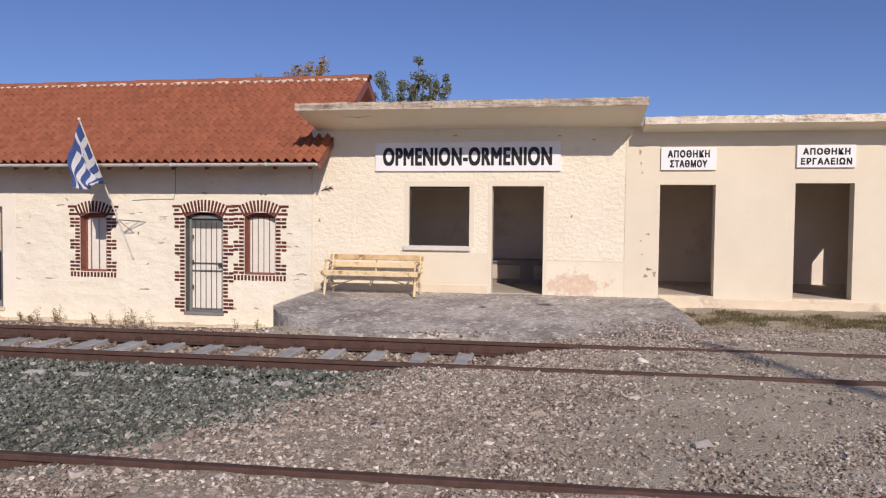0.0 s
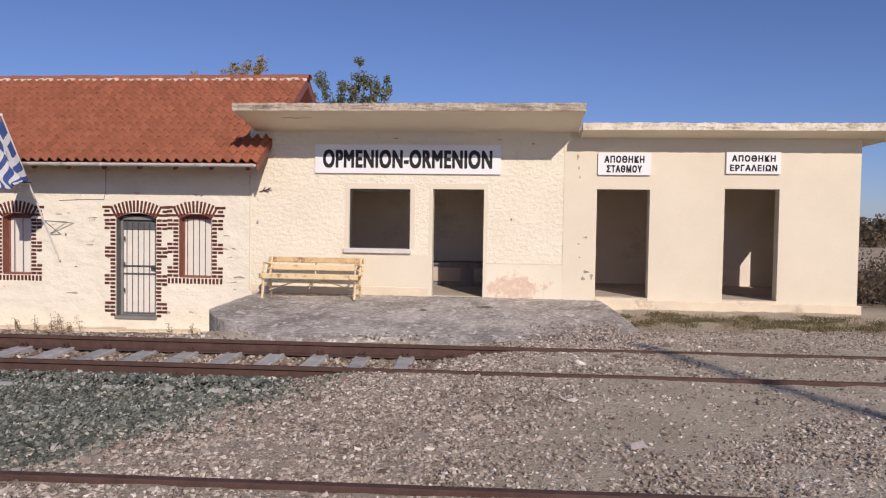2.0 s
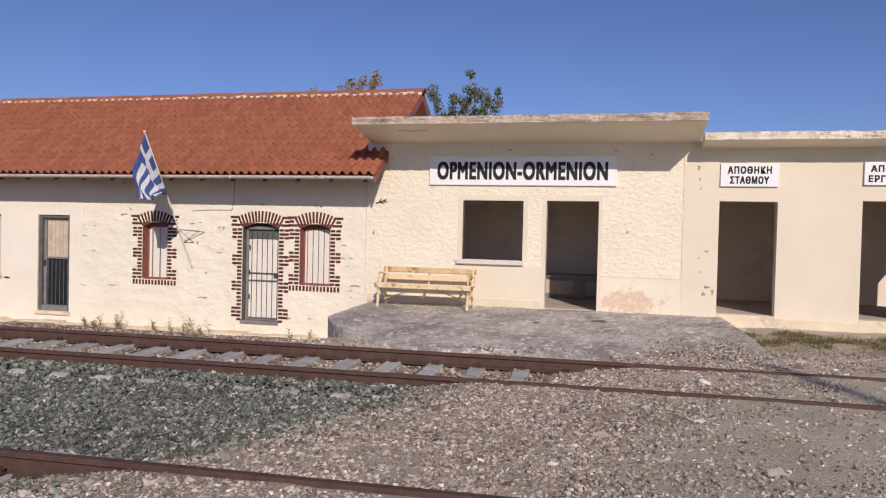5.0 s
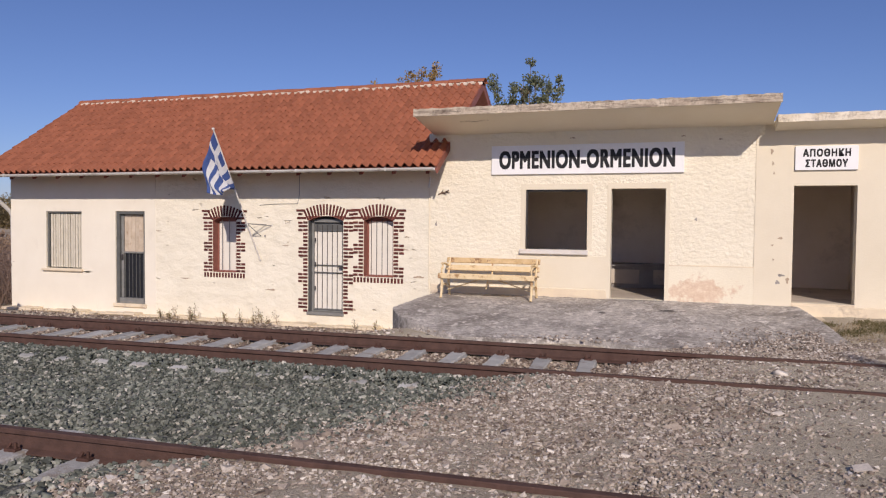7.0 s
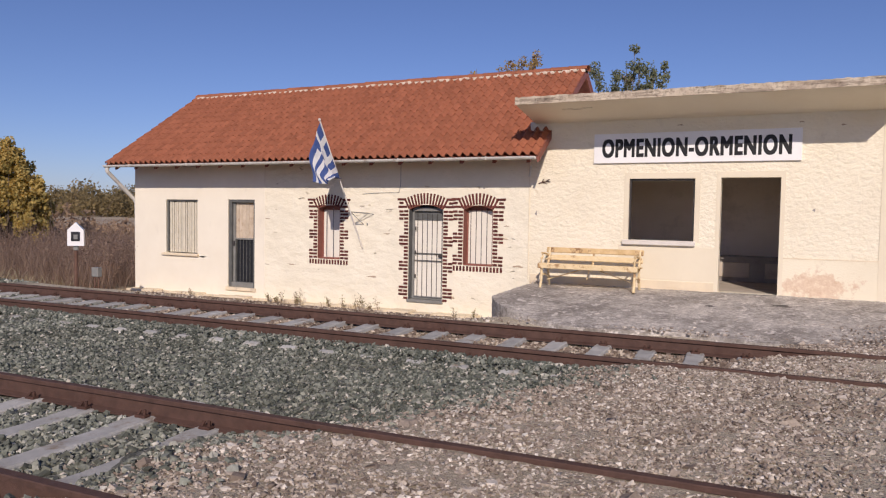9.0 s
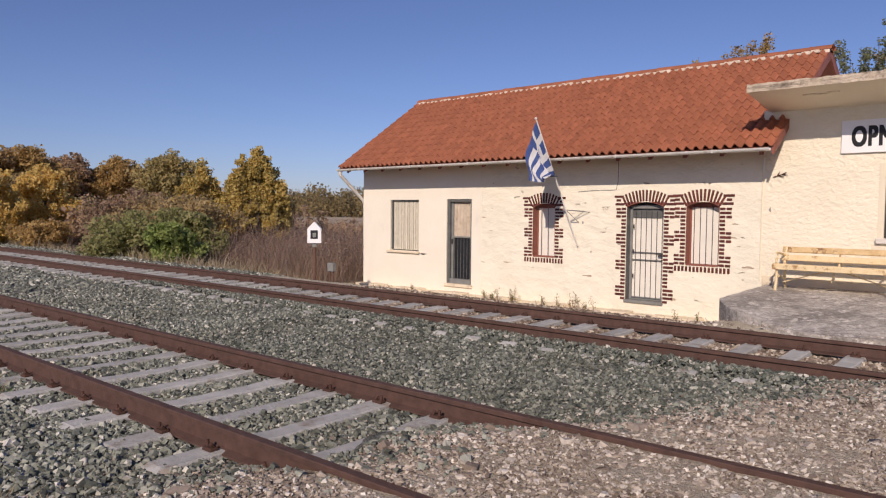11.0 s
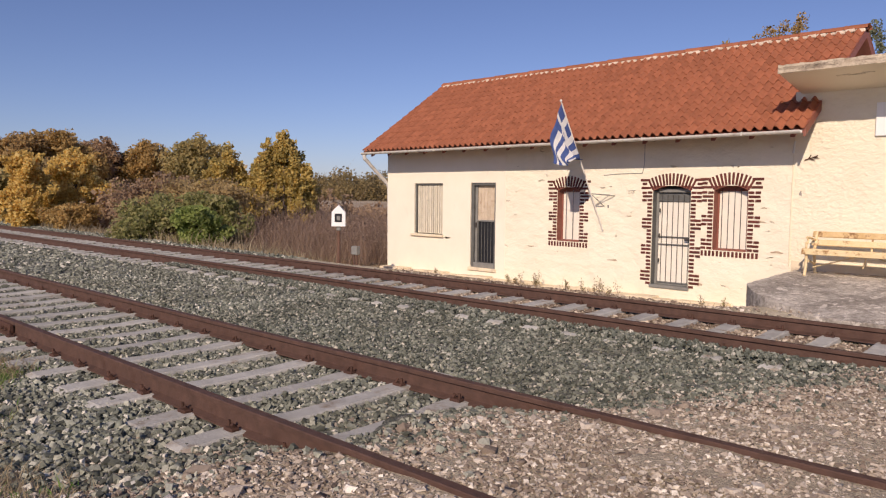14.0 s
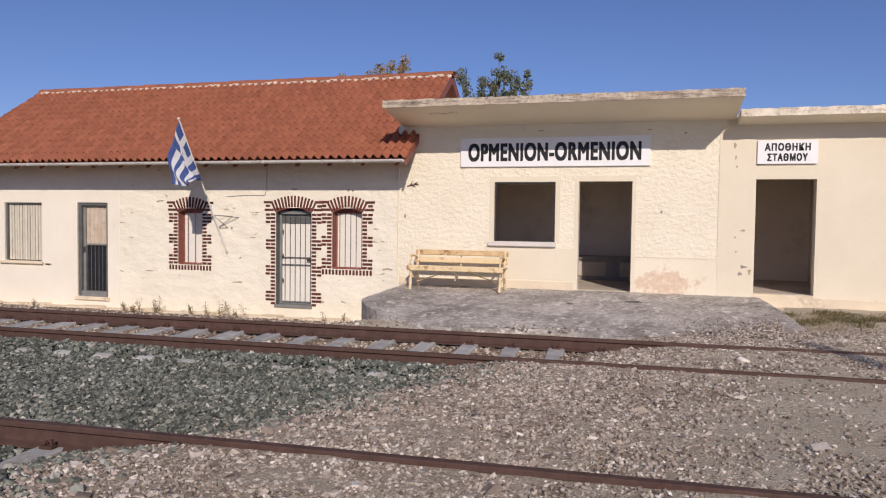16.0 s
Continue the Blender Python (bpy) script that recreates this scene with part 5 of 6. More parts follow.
# ---- bench ----
def make_bench():
    b = empty("garden_bench", (0, 0, 0), label="slatted bench with peeling yellow paint and scrolled iron ends", category="bench")
    xl, xr, yf, yb, z0 = -4.29, -2.65, 12.22, 12.78, 0.138
    for x in (xl, xr):
        def path(name, pts, r, label="bent iron of the end frame painted yellow"):
            bm = bmesh.new()
            for a, c in zip(pts, pts[1:]):
                add_rod(bm, (x, *a), (x, *c), r, seg=7)
            for p in pts[1:-1]:
                bmesh.ops.transform(bm, matrix=Matrix.Translation((x, *p)), verts=bmesh.ops.create_icosphere(bm, subdivisions=1, radius=r)["verts"])
            part(name, bm, M_BENCH, b, label)
        path("front_leg", [(yf - 0.02, z0), (yf + 0.03, z0 + 0.12), (yf + 0.05, z0 + 0.28), (yf + 0.03, z0 + 0.42)], 0.024)
        path("back_leg", [(yb - 0.04, z0 - 0.01), (yb - 0.10, z0 + 0.15), (yb - 0.14, z0 + 0.40), (yb - 0.08, z0 + 0.58), (yb - 0.03, z0 + 0.70)], 0.024)
        path("seat_bearer", [(yf + 0.03, z0 + 0.40), (yf + 0.2, z0 + 0.38), (yb - 0.14, z0 + 0.37)], 0.02)
        path("stretcher", [(yf + 0.05, z0 + 0.20), (yf + 0.2, z0 + 0.24), (yb - 0.12, z0 + 0.16)], 0.015)
        arc = [(yf + 0.05 + 0.05 * math.cos(t), z0 + 0.57 + 0.05 * math.sin(t)) for t in np.linspace(-2.2, 2.2, 8)]
        path("scroll", [(yf + 0.03, z0 + 0.42)] + arc, 0.017)
        path("armrest", [arc[-1], (yf + 0.2, z0 + 0.61), (yb - 0.09, z0 + 0.56)], 0.018)
    for i, (y, z, h) in enumerate(((yf + 0.05, z0 + 0.425, 0.028), (yf + 0.17, z0 + 0.415, 0.028), (yf + 0.29, z0 + 0.405, 0.028), (yf + 0.39, z0 + 0.40, 0.028))):
        part("seat_slat", box(xl - 0.06, xr + 0.06, y - 0.05, y + 0.05, z - h / 2, z + h / 2, 0.008), M_BENCH, b)
    part("seat_slat", box(xl - 0.06, xr + 0.06, yf - 0.022, yf - 0.001, z0 + 0.345, z0 + 0.428, 0.008), M_BENCH, b, "rounded front slat of the seat")
    for y, z in ((yb - 0.10, z0 + 0.52), (yb - 0.045, z0 + 0.655)):
        bm = box(xl - 0.06, xr + 0.06, -0.014, 0.014, -0.05, 0.05, 0.008)
        bm.transform(Matrix.Translation((0, y, z)) @ Matrix.Rotation(radians(-20), 4, "X"))
        part("back_slat", bm, M_BENCH_WORN if z > z0 + 0.6 else M_BENCH, b)
    bm = bmesh.new()
    xm = (xl + xr) / 2
    add_rod(bm, (xm, yb - 0.09, z0 + 0.40), (xm, yb - 0.02, z0 + 0.70), 0.016, seg=6)
    add_rod(bm, (xm, yf + 0.10, z0 + 0.39), (xm, yb - 0.09, z0 + 0.38), 0.016, seg=6)
    add_rod(bm, (xm, yf + 0.25, z0 + 0.38), (xm - 0.05, yf + 0.25, z0 + 0.16), 0.012, seg=6)
    part("centre_stay", bm, M_BENCH, b)
    for s in (1, -1):
        part("diagonal_stay", rod((xm, yf + 0.25, z0 + 0.38), (xm + s * 0.80, yf + 0.30, z0 + 0.12), 0.010, seg=6), M_BENCH, b, "thin diagonal iron stay")
    return b


make_bench()


# ---- flag ----
def flag_material():
    m = bpy.data.materials.new("blue_and_white_striped_cloth")
    m.use_nodes = True
    nodes, links = nt(m)
    bsdf = nodes["Principled BSDF"]
    uv = nodes.new("ShaderNodeUVMap")
    uv.uv_map = "cloth"
    sp = nodes.new("ShaderNodeSeparateXYZ")
    links.new(uv.outputs[0], sp.inputs[0])
    u, v = sp.outputs[0], sp.outputs[1]
    def mn(op, a, b=0.0):
        return math_node(nodes, links, op, a, b)
    def band(s, lo, hi):
        return mn("MULTIPLY", mn("GREATER_THAN", s, lo), mn("LESS_THAN", s, hi))
    stripe = mn("GREATER_THAN", mn("MODULO", mn("MULTIPLY", v, 9.0), 2.0), 1.0)
    canton = mn("MULTIPLY", mn("LESS_THAN", u, 0.37), mn("GREATER_THAN", v, 4 / 9))
    cross = mn("MAXIMUM", band(u, 0.148, 0.222), band(v, 6 / 9, 7 / 9))
    white = mn("ADD", mn("MULTIPLY", canton, cross), mn("MULTIPLY", mn("SUBTRACT", 1.0, canton), stripe))
    n = tex(nodes, links, 9.0, 5, 0.6, nodes.new("ShaderNodeTexCoord").outputs["Object"])
    w = ramp(nodes, ((0.3, (0.66, 0.66, 0.66)), (0.7, (0.78, 0.78, 0.77))))
    bl = ramp(nodes, ((0.3, (0.045, 0.085, 0.26)), (0.7, (0.075, 0.13, 0.34))))
    links.new(n.outputs[0], w.inputs[0])
    links.new(n.outputs[0], bl.inputs[0])
    c = mix(nodes, links, white, bl.outputs[0], w.outputs[0])
    links.new(c, bsdf.inputs["Base Color"])
    bsdf.inputs["Roughness"].default_value = 0.85
    tr = nodes.new("ShaderNodeBsdfTranslucent")
    links.new(c, tr.inputs[0])
    ms = nodes.new("ShaderNodeMixShader")
    ms.inputs[0].default_value = 0.25
    links.new(bsdf.outputs[0], ms.inputs[1])
    links.new(tr.outputs[0], ms.inputs[2])
    links.new(ms.outputs[0], nodes["Material Output"].inputs[0])
    return m


def make_flag():
    foot, tip = Vector((-8.59, WALL - 0.04, 0.67)), Vector((-8.76, 11.72, 3.24))
    d = (tip - foot).normalized()
    pole = empty("flagpole", foot, label="slanting white flagpole fixed to the house wall by a bracket", category="flagpole")
    shaft = part("pole", rod((0, 0, 0), tip - foot, 0.017, 0.014, 10), M_POLE, pole)
    bm = bmesh.new()
    bmesh.ops.transform(bm, matrix=Matrix.Translation(tip - foot), verts=bmesh.ops.create_icosphere(bm, subdivisions=2, radius=0.028)["verts"])
    part("finial", bm, M_POLE, shaft)
    hold = foot + d * 0.86
    bm = bmesh.new()
    base = Vector((-8.49, WALL, 1.17)) - foot
    for dx, dz in ((-0.10, 0.0), (0.16, 0.22), (0.02, 0.24)):
        add_rod(bm, base + Vector((dx, 0, dz)), hold - foot, 0.009, seg=6)
    add_box(bm, base.x - 0.015, base.x + 0.015, base.y - 0.012, base.y, base.z - 0.025, base.z + 0.025, 0.003)
    part("bracket", bm, M_STEEL, pole, "thin forked wall bracket")
    # cloth hanging in folds from the upper pole
    flag = bmesh.new()
    uvl = flag.loops.layers.uv.new("cloth")
    nu, nv, length, hoist = 44, 30, 1.22, 1.16
    grid = {}
    for i in range(nu + 1):
        for j in range(nv + 1):
            u, v = i / nu, j / nv
            on_pole = tip - d * (0.05 + hoist * (1 - v))
            fly = tip + Vector((-0.14 + 0.52 * (1 - v), -0.05 + 0.16 * (1 - v), -length + 0.10 * (1 - v) - 0.09 * math.sin(math.pi * v)))
            p = on_pole.lerp(fly, u)
            fold = (math.sin(u * 11 + v * 4.5) + 0.45 * math.sin(v * 13 - u * 5)) * min(1, u * 4) * (0.45 + 0.7 * (1 - v))
            p += Vector((-0.09 * math.sin(math.pi * u) * v + 0.035 * fold, 0.06 * fold - 0.03 * math.sin(math.pi * u), -0.05 * math.sin(math.pi * u) * (1 - v)))
            grid[i, j] = flag.verts.new(p)
    for i in range(nu):
        for j in range(nv):
            f = flag.faces.new((grid[i, j], grid[i + 1, j], grid[i + 1, j + 1], grid[i, j + 1]))
            for lp, (a, b) in zip(f.loops, ((i, j), (i + 1, j), (i + 1, j + 1), (i, j + 1))):
                lp[uvl].uv = (a / nu, b / nv)
    ob = finish("flag", flag, flag_material(), smooth=True)
    ob.data.materials.append(ob.data.materials[0])
    so = ob.modifiers.new("thickness", "SOLIDIFY")
    so.thickness = 0.002
    tagged(ob, "drooping blue and white striped flag with a cross canton", "flag")


make_flag()

# ---- trackside box on a post ----
M_RUST = surface("flaking_rust", (0.10, 0.055, 0.04), (0.17, 0.095, 0.07), 9.0, 0.85, 0.4, 50.0)
def lamp_box():
    e = empty("trackside_marker", (-14.04, 10.30, -0.35), label="white gabled marker box on a rusty steel post", category="railway marker")
    part("post", rod((0, 0, -0.1), (0, 0, 1.0), 0.042, 0.038, 8), M_RUST, e, "rusty steel post")
    housing = part("housing", prism([(-0.16, 0.96), (0.16, 0.96), (0.155, 1.30), (0.0, 1.46), (-0.155, 1.30)], "y", -0.10, 0.16), M_WHITE, e, "white gabled housing")
    # Flat plate on the housing, coloured as the shade of its opening.
    part("window_recess", box(-0.085, 0.085, -0.112, -0.095, 1.06, 1.26, 0.004), M_DARK, housing, "near-black plate painted as the shade in a square opening")
    part("lens", box(-0.035, 0.045, -0.122, -0.110, 1.10, 1.20, 0.006), M_STEEL, housing, "small grey plate")
    part("collar", box(-0.05, 0.05, -0.05, 0.05, 0.86, 0.96, 0.008), M_STEEL, e)
    e.rotation_euler = (0, 0, radians(47))
    return e


lamp_box()
_sb = empty("switch_box", (-13.56, 10.42, -0.40), label="small grey junction box on a thin post", category="junction box")
part("post", rod((-0.05, 0, 0), (-0.05, 0, 0.4), 0.018, seg=6), M_RUST, _sb)
part("post", rod((0.06, 0, 0), (0.06, 0, 0.4), 0.018, seg=6), M_RUST, _sb)
part("case", box(-0.10, 0.10, -0.05, 0.06, 0.36, 0.56, 0.01), M_STEEL, _sb, "weathered grey case")


# ---- old timber posts in the grass ----
def timber_post(base, top, r, seed, label):
    rng = random.Random(seed)
    bm = bmesh.new()
    base, top = Vector(base), Vector(top)
    rings, n, h = [], 24, 14
    for k in range(h + 1):
        c = base.lerp(top, k / h)
        ring = []
        for i in range(n):
            a = 2 * math.pi * i / n
            rr = r * (1 + 0.13 * math.sin(3 * a + seed) + 0.10 * math.sin(7 * a + 2 * seed) + rng.uniform(-0.05, 0.05)) * (1.0 - 0.12 * k / h)
            z = rng.uniform(-0.05, 0.02) if k == h else 0
            ring.append(bm.verts.new((c.x + rr * math.cos(a), c.y + rr * math.sin(a), c.z + z)))
        rings.append(ring)
    for a, b in zip(rings, rings[1:]):
        for i in range(n):
            bm.faces.new((a[i], a[(i + 1) % n], b[(i + 1) % n], b[i]))
    bm.faces.new(rings[-1])
    bmesh.ops.recalc_face_normals(bm, faces=bm.faces)
    return tagged(finish("timber_post", bm, M_TIMBER), label, "post", group="old posts")


timber_post((-7.10, 0.0, -0.35), (-7.20, -0.10, 0.65), 0.095, 1, "thick charred-brown timber post with sunlight painted as orange patches")
timber_post((-7.62, 0.085, -0.35), (-7.70, 0.02, 0.67), 0.07, 4, "dark brown cracked timber post in the grass")


# ---- stones ----
def chunk():
    """An angular eight-cornered stone."""
    v = np.array([(x, y, z) for z in (-0.6, 0.6) for y in (-0.62, 0.62) for x in (-0.75, 0.75)])
    f = np.array([(0, 2, 3), (0, 3, 1), (4, 5, 7), (4, 7, 6), (0, 1, 5), (0, 5, 4), (2, 6, 7), (2, 7, 3), (0, 4, 6), (0, 6, 2), (1, 3, 7), (1, 7, 5)])
    return v, f


def shard():
    """A smaller six-cornered splinter of stone."""
    v = np.array([(-0.95, 0, -0.1), (0.95, 0, 0.1), (0.1, -0.85, 0), (-0.1, 0.85, 0), (0.1, 0.1, -0.8), (-0.1, -0.1, 0.8)])
    f = np.array([(a, b, c) if (a == 1) ^ (b == 3) ^ (c == 5) else (a, c, b) for a in (0, 1) for b in (2, 3) for c in (4, 5)])
    return v, f


def stones(name, pts, size, flat, material, label, seed, base):
    rng = np.random.default_rng(seed)
    n = len(pts)
    bv, bf = base
    v = bv[None] + rng.uniform(-0.34, 0.34, (n, len(bv), 3))
    v = v * (size * np.minimum(rng.lognormal(0, 0.30, n), 1.75))[:, None, None] * rng.uniform(0.65, 1.3, (n, 1, 3))
    v = np.einsum("nij,nkj->nki", rand_rot(rng, n), v)
    v[:, :, 2] *= flat
    v += pts[:, None, :]
    f = (bf[None] + (np.arange(n) * len(bv))[:, None, None]).reshape(-1, 3)
    ob = fast_mesh(name, v.reshape(-1, 3), f, material)
    worn = np.repeat(rng.random(n) < 0.12, len(bf))
    ob.data.polygons.foreach_set("use_smooth", worn)
    return tagged(ob, label, "stones", kind="stuff")


def scatter(rng, x0, x1, y0, y1, density):
    n = int((x1 - x0) * (y1 - y0) * density)
    return rng.uniform(x0, x1, n), rng.uniform(y0, y1, n)


def on_sleeper(x, y):
    """True over a sleeper's bare top between or beside the rails."""
    out = np.zeros(len(x), dtype=bool)
    for path, start, step in ((far_y, -0.65, 0.536), (near_y, -3.908, 0.608)):
        k = np.round((start - x) / step)
        out |= (np.abs(start - k * step - x) < 0.085) & (k >= 0) & (np.abs(y - path(x)) < 0.96) & (crossing(x, y) < 0.45)
        for s in (1, -1):
            out |= np.abs(y - path(x) - s * GAUGE / 2) < 0.07
    return out


def flat_noise(x, y, s):
    return np.array([noise.noise((a * s, b * s, 3.1)) for a, b in zip(x, y)])


def lay_z(x, y):
    """Height of the ground, or of the platform's ramp where that lies over it."""
    v = np.clip((y - 9.6) / (WALL - 9.6), 0, 1)
    ramp_z = 0.150 - (1 - v) ** 1.5 * 0.23
    return np.where((y > 9.6) & (x > -3.9) & (x < 1.6), np.maximum(ground_z(x, y), ramp_z), ground_z(x, y))


_r = np.random.default_rng(21)
for (_xa, _xb, _ya, _yb, _den, _seed) in ((-9.5, 0.5, 0.0, 7.05, 1450, 1), (-15.0, -9.5, -0.6, 8.9, 560, 5)):
    _x, _y = scatter(_r, _xa, _xb, _ya, _yb, _den)
    _keep = (_r.random(len(_x)) > crossing(_x + _r.normal(0, 0.32, len(_x)), _y) * 1.03) & ~on_sleeper(_x, _y) & (_y > grass_edge(_x) + _r.normal(0, 0.12, len(_x)))
    _x, _y = _x[_keep], _y[_keep]
    _pts = np.stack([_x, _y, ground_z(_x, _y) + _r.uniform(-0.015, 0.018, len(_x))], 1)
    # Near track and far left take the paler tone that paints front-lit stone.
    _lit = _r.random(len(_x)) < 0.14 + 0.86 * np.maximum(smoothstep(4.3, 3.2, _y), smoothstep(-8.0, -12.0, _x))
    for _sel, _mat, _lab, _k in ((_lit, M_BALLAST_LIT, "grey crushed ballast round the near track, its lit look in the colour", 0), (~_lit, M_BALLAST, "grey-green crushed ballast stones between the tracks", 30)):
        stones("ballast_stones", _pts[_sel], 0.0188 if _den > 900 else 0.0255, 0.85, _mat, _lab, _seed + _k, chunk() if _k == 0 and _den > 900 else shard())
_x, _y = scatter(_r, -12.0, 0.5, 7.05, 10.3, 620)
_keep = (_r.random(len(_x)) > crossing(_x, _y) * 1.05) & ~on_sleeper(_x, _y) & (_r.random(len(_x)) < smoothstep(-12.5, -9.5, _x) * (1 - 0.45 * smoothstep(9.0, 9.6, _y))) & ((_x < -4.7) | (_y < 9.5))
_x, _y = _x[_keep], _y[_keep]
stones("ballast_stones", np.stack([_x, _y, ground_z(_x, _y) + _r.uniform(-0.012, 0.016, len(_x))], 1), 0.021, 0.8, M_BALLAST_BROWN, "dusty brown ballast stones of the platform track", 6, chunk())
_x, _y = scatter(_r, -15.0, -0.4, 6.5, 7.2, 1500)
_off = far_y(_x) - GAUGE / 2 - _y
_keep = (_off > 0.085) & (_off < 0.58) & (_r.random(len(_x)) > crossing(_x, _y))
_x, _y, _off = _x[_keep], _y[_keep], _off[_keep]
stones("ballast_stones", np.stack([_x, _y, -0.108 - 0.09 * smoothstep(0.3, 0.56, _off) + _r.uniform(-0.01, 0.012, len(_x))], 1), 0.022, 0.85, M_BALLAST, "grey ballast stones heaped over the sleeper ends", 8, shard())
_x, _y = scatter(_r, -48, -15, -3.0, 10.2, 110)
_keep = ~on_sleeper(_x, _y) & (_r.random(len(_x)) < smoothstep(-75, -22, _x) + 0.15)
_x, _y = _x[_keep], _y[_keep]
stones("ballast_stones", np.stack([_x, _y, ground_z(_x, _y) + _r.uniform(-0.01, 0.01, len(_x))], 1), 0.046, 0.8, M_BALLAST_LIT, "grey ballast stones along the line, lit look in the colour", 2, shard())
_x, _y = scatter(_r, -105, -48, -9.0, 9.0, 20)
_keep = (np.abs(_y - near_y(_x)) < 5.0) & ~on_sleeper(_x, _y)
_x, _y = _x[_keep], _y[_keep]
stones("ballast_stones", np.stack([_x, _y, ground_z(_x, _y) + _r.uniform(-0.01, 0.01, len(_x))], 1), 0.07, 0.7, M_BALLAST_LIT, "grey ballast stones towards the bend, lit look in the colour", 12, shard())
_x, _y = scatter(_r, -5.5, 8, -1.2, 10.9, 2000)
_p = crossing(_x + _r.normal(0, 0.4, len(_x)), _y)
_patch = flat_noise(_x, _y, 0.55)
_loose = np.clip(0.16 + 0.9 * smoothstep(1.2, -1.2, _x) + 0.45 * smoothstep(0.0, 0.45, _patch) + 0.4 * smoothstep(9.2, 9.8, _y), 0, 1) * (1 - 0.9 * smoothstep(9.5, 9.85, _y) * smoothstep(1.9, 1.2, _x))
_keep = (_r.random(len(_x)) < _p * _loose * (0.05 + 0.95 * smoothstep(-0.4, 1.2, _y))) & ~on_sleeper(_x, _y) & (_r.random(len(_x)) < np.maximum(smoothstep(0.9, 2.2, _y), smoothstep(-0.8, -2.4, _x)))
_x, _y = _x[_keep], _y[_keep]
stones("gravel_stones", np.stack([_x, _y, lay_z(_x, _y) + _r.uniform(-0.004, 0.007, len(_x))], 1), 0.0146, 0.74, M_PEBBLE, "loose brown and pale gravel of the crossing", 3, shard())
_x, _y = scatter(_r, -5.6, 1.9, 8.85, 10.9, 620)
_front = 9.62 + 1.3 * np.clip(1 - (_x + 4.66) / 6.4, 0, 1) ** 14 + 1.1 * smoothstep(0.72, 1.0, (_x + 4.66) / 6.4)
_keep = (_y < _front + _r.normal(0.05, 0.18, len(_x)) * smoothstep(-4.5, -0.5, _x)) & (_r.random(len(_x)) < 0.25 + 0.75 * smoothstep(-3.5, -1.0, _x)) & ~on_sleeper(_x, _y)
_x, _y = _x[_keep], _y[_keep]
stones("gravel_stones", np.stack([_x, _y, lay_z(_x, _y) + 0.003], 1), 0.0165, 0.75, M_PEBBLE, "loose pale stones along the platform edge", 14, chunk())
for _size, _den, _seed, _tone in ((0.0165, 190, 4, "mid-sized brown gravel at the edge of the crossing"), (0.036, 7, 7, "larger pale stones at the edge of the crossing")):
    _x, _y = scatter(_r, -6.0, 2.5, 0.7, 10.3, _den)
    _keep = (_r.random(len(_x)) < crossing(_x + 0.25, _y) * (1 - 0.93 * crossing(_x - 2.6, _y))) & ~on_sleeper(_x, _y)
    _x, _y = _x[_keep], _y[_keep]
    stones("gravel_stones", np.stack([_x, _y, ground_z(_x, _y) + 0.003], 1), _size, 0.66, M_PEBBLE, _tone, _seed, chunk())


def rubble(x, y, z, size, seed):
    """A broken lump of concrete with uneven faces."""
    rng = random.Random(seed)
    bm = box(-size, size, -size * 0.8, size * 0.8, -size * 0.4, size * 0.45, size * 0.18)
    for v in bm.verts:
        v.co += Vector([rng.uniform(-0.22, 0.22) * size for _ in range(3)])
    bm.transform(Matrix.Translation((x, y, z)) @ Matrix.Rotation(rng.uniform(0, 3), 4, "Z") @ Matrix.Rotation(rng.uniform(-0.3, 0.3), 4, "X"))
    tagged(finish("concrete_lump", bm, M_PLINTH), "broken pale lump of concrete lying by the platform", "rubble", group="rubble by the platform")


for _k, (_a, _b, _c) in enumerate(((-4.82, 12.15, 0.13), (-5.05, 12.35, 0.09), (-4.76, 11.75, 0.08), (-5.25, 12.2, 0.06), (-4.85, 11.4, 0.06), (-12.6, 12.6, 0.10), (-12.85, 12.62, 0.07), (-5.6, 12.45, 0.05))):
    rubble(_a, _b, float(ground_z(_a, _b)) + 0.3 * _c, _c, 60 + _k)


# ---- plants ----
L_GRASS = leaf_material("green_and_straw_grass", (0.055, 0.16, 0.03), (0.16, 0.29, 0.065), (0.48, 0.46, 0.25), 2.4)
L_STRAW = leaf_material("dry_straw", (0.266, 0.207, 0.132), (0.447, 0.362, 0.238), (0.605, 0.512, 0.362), 1.5)
L_WEED = leaf_material("low_weeds", (0.10, 0.10, 0.045), (0.19, 0.17, 0.08), (0.36, 0.30, 0.17), 3.0)
L_BROWN = leaf_material("brown_scrub_leaves", (0.288, 0.203, 0.137), (0.438, 0.305, 0.200), (0.587, 0.424, 0.278), 0.5)
L_BRAMBLE = leaf_material("reddish_brown_bramble_leaves", (0.225, 0.151, 0.112), (0.351, 0.246, 0.186), (0.478, 0.362, 0.280), 0.6)
L_THORN = leaf_material("dark_brown_thorn_leaves", (0.11, 0.09, 0.06), (0.19, 0.15, 0.10), (0.29, 0.23, 0.15), 0.4)
L_UNDER = leaf_material("olive_brown_undergrowth_leaves", (0.315, 0.242, 0.121), (0.467, 0.348, 0.174), (0.605, 0.448, 0.228), 0.25)
L_YELLOW = leaf_material("bright_yellow_autumn_leaves", (0.52, 0.34, 0.10), (0.75, 0.54, 0.18), (0.80, 0.64, 0.29), 0.9)
L_OCHRE = leaf_material("ochre_autumn_leaves", (0.292, 0.210, 0.109), (0.486, 0.335, 0.157), (0.670, 0.455, 0.204), 0.35)
L_OLIVE = leaf_material("olive_leaves", (0.254, 0.228, 0.105), (0.434, 0.358, 0.161), (0.628, 0.462, 0.217), 0.4)
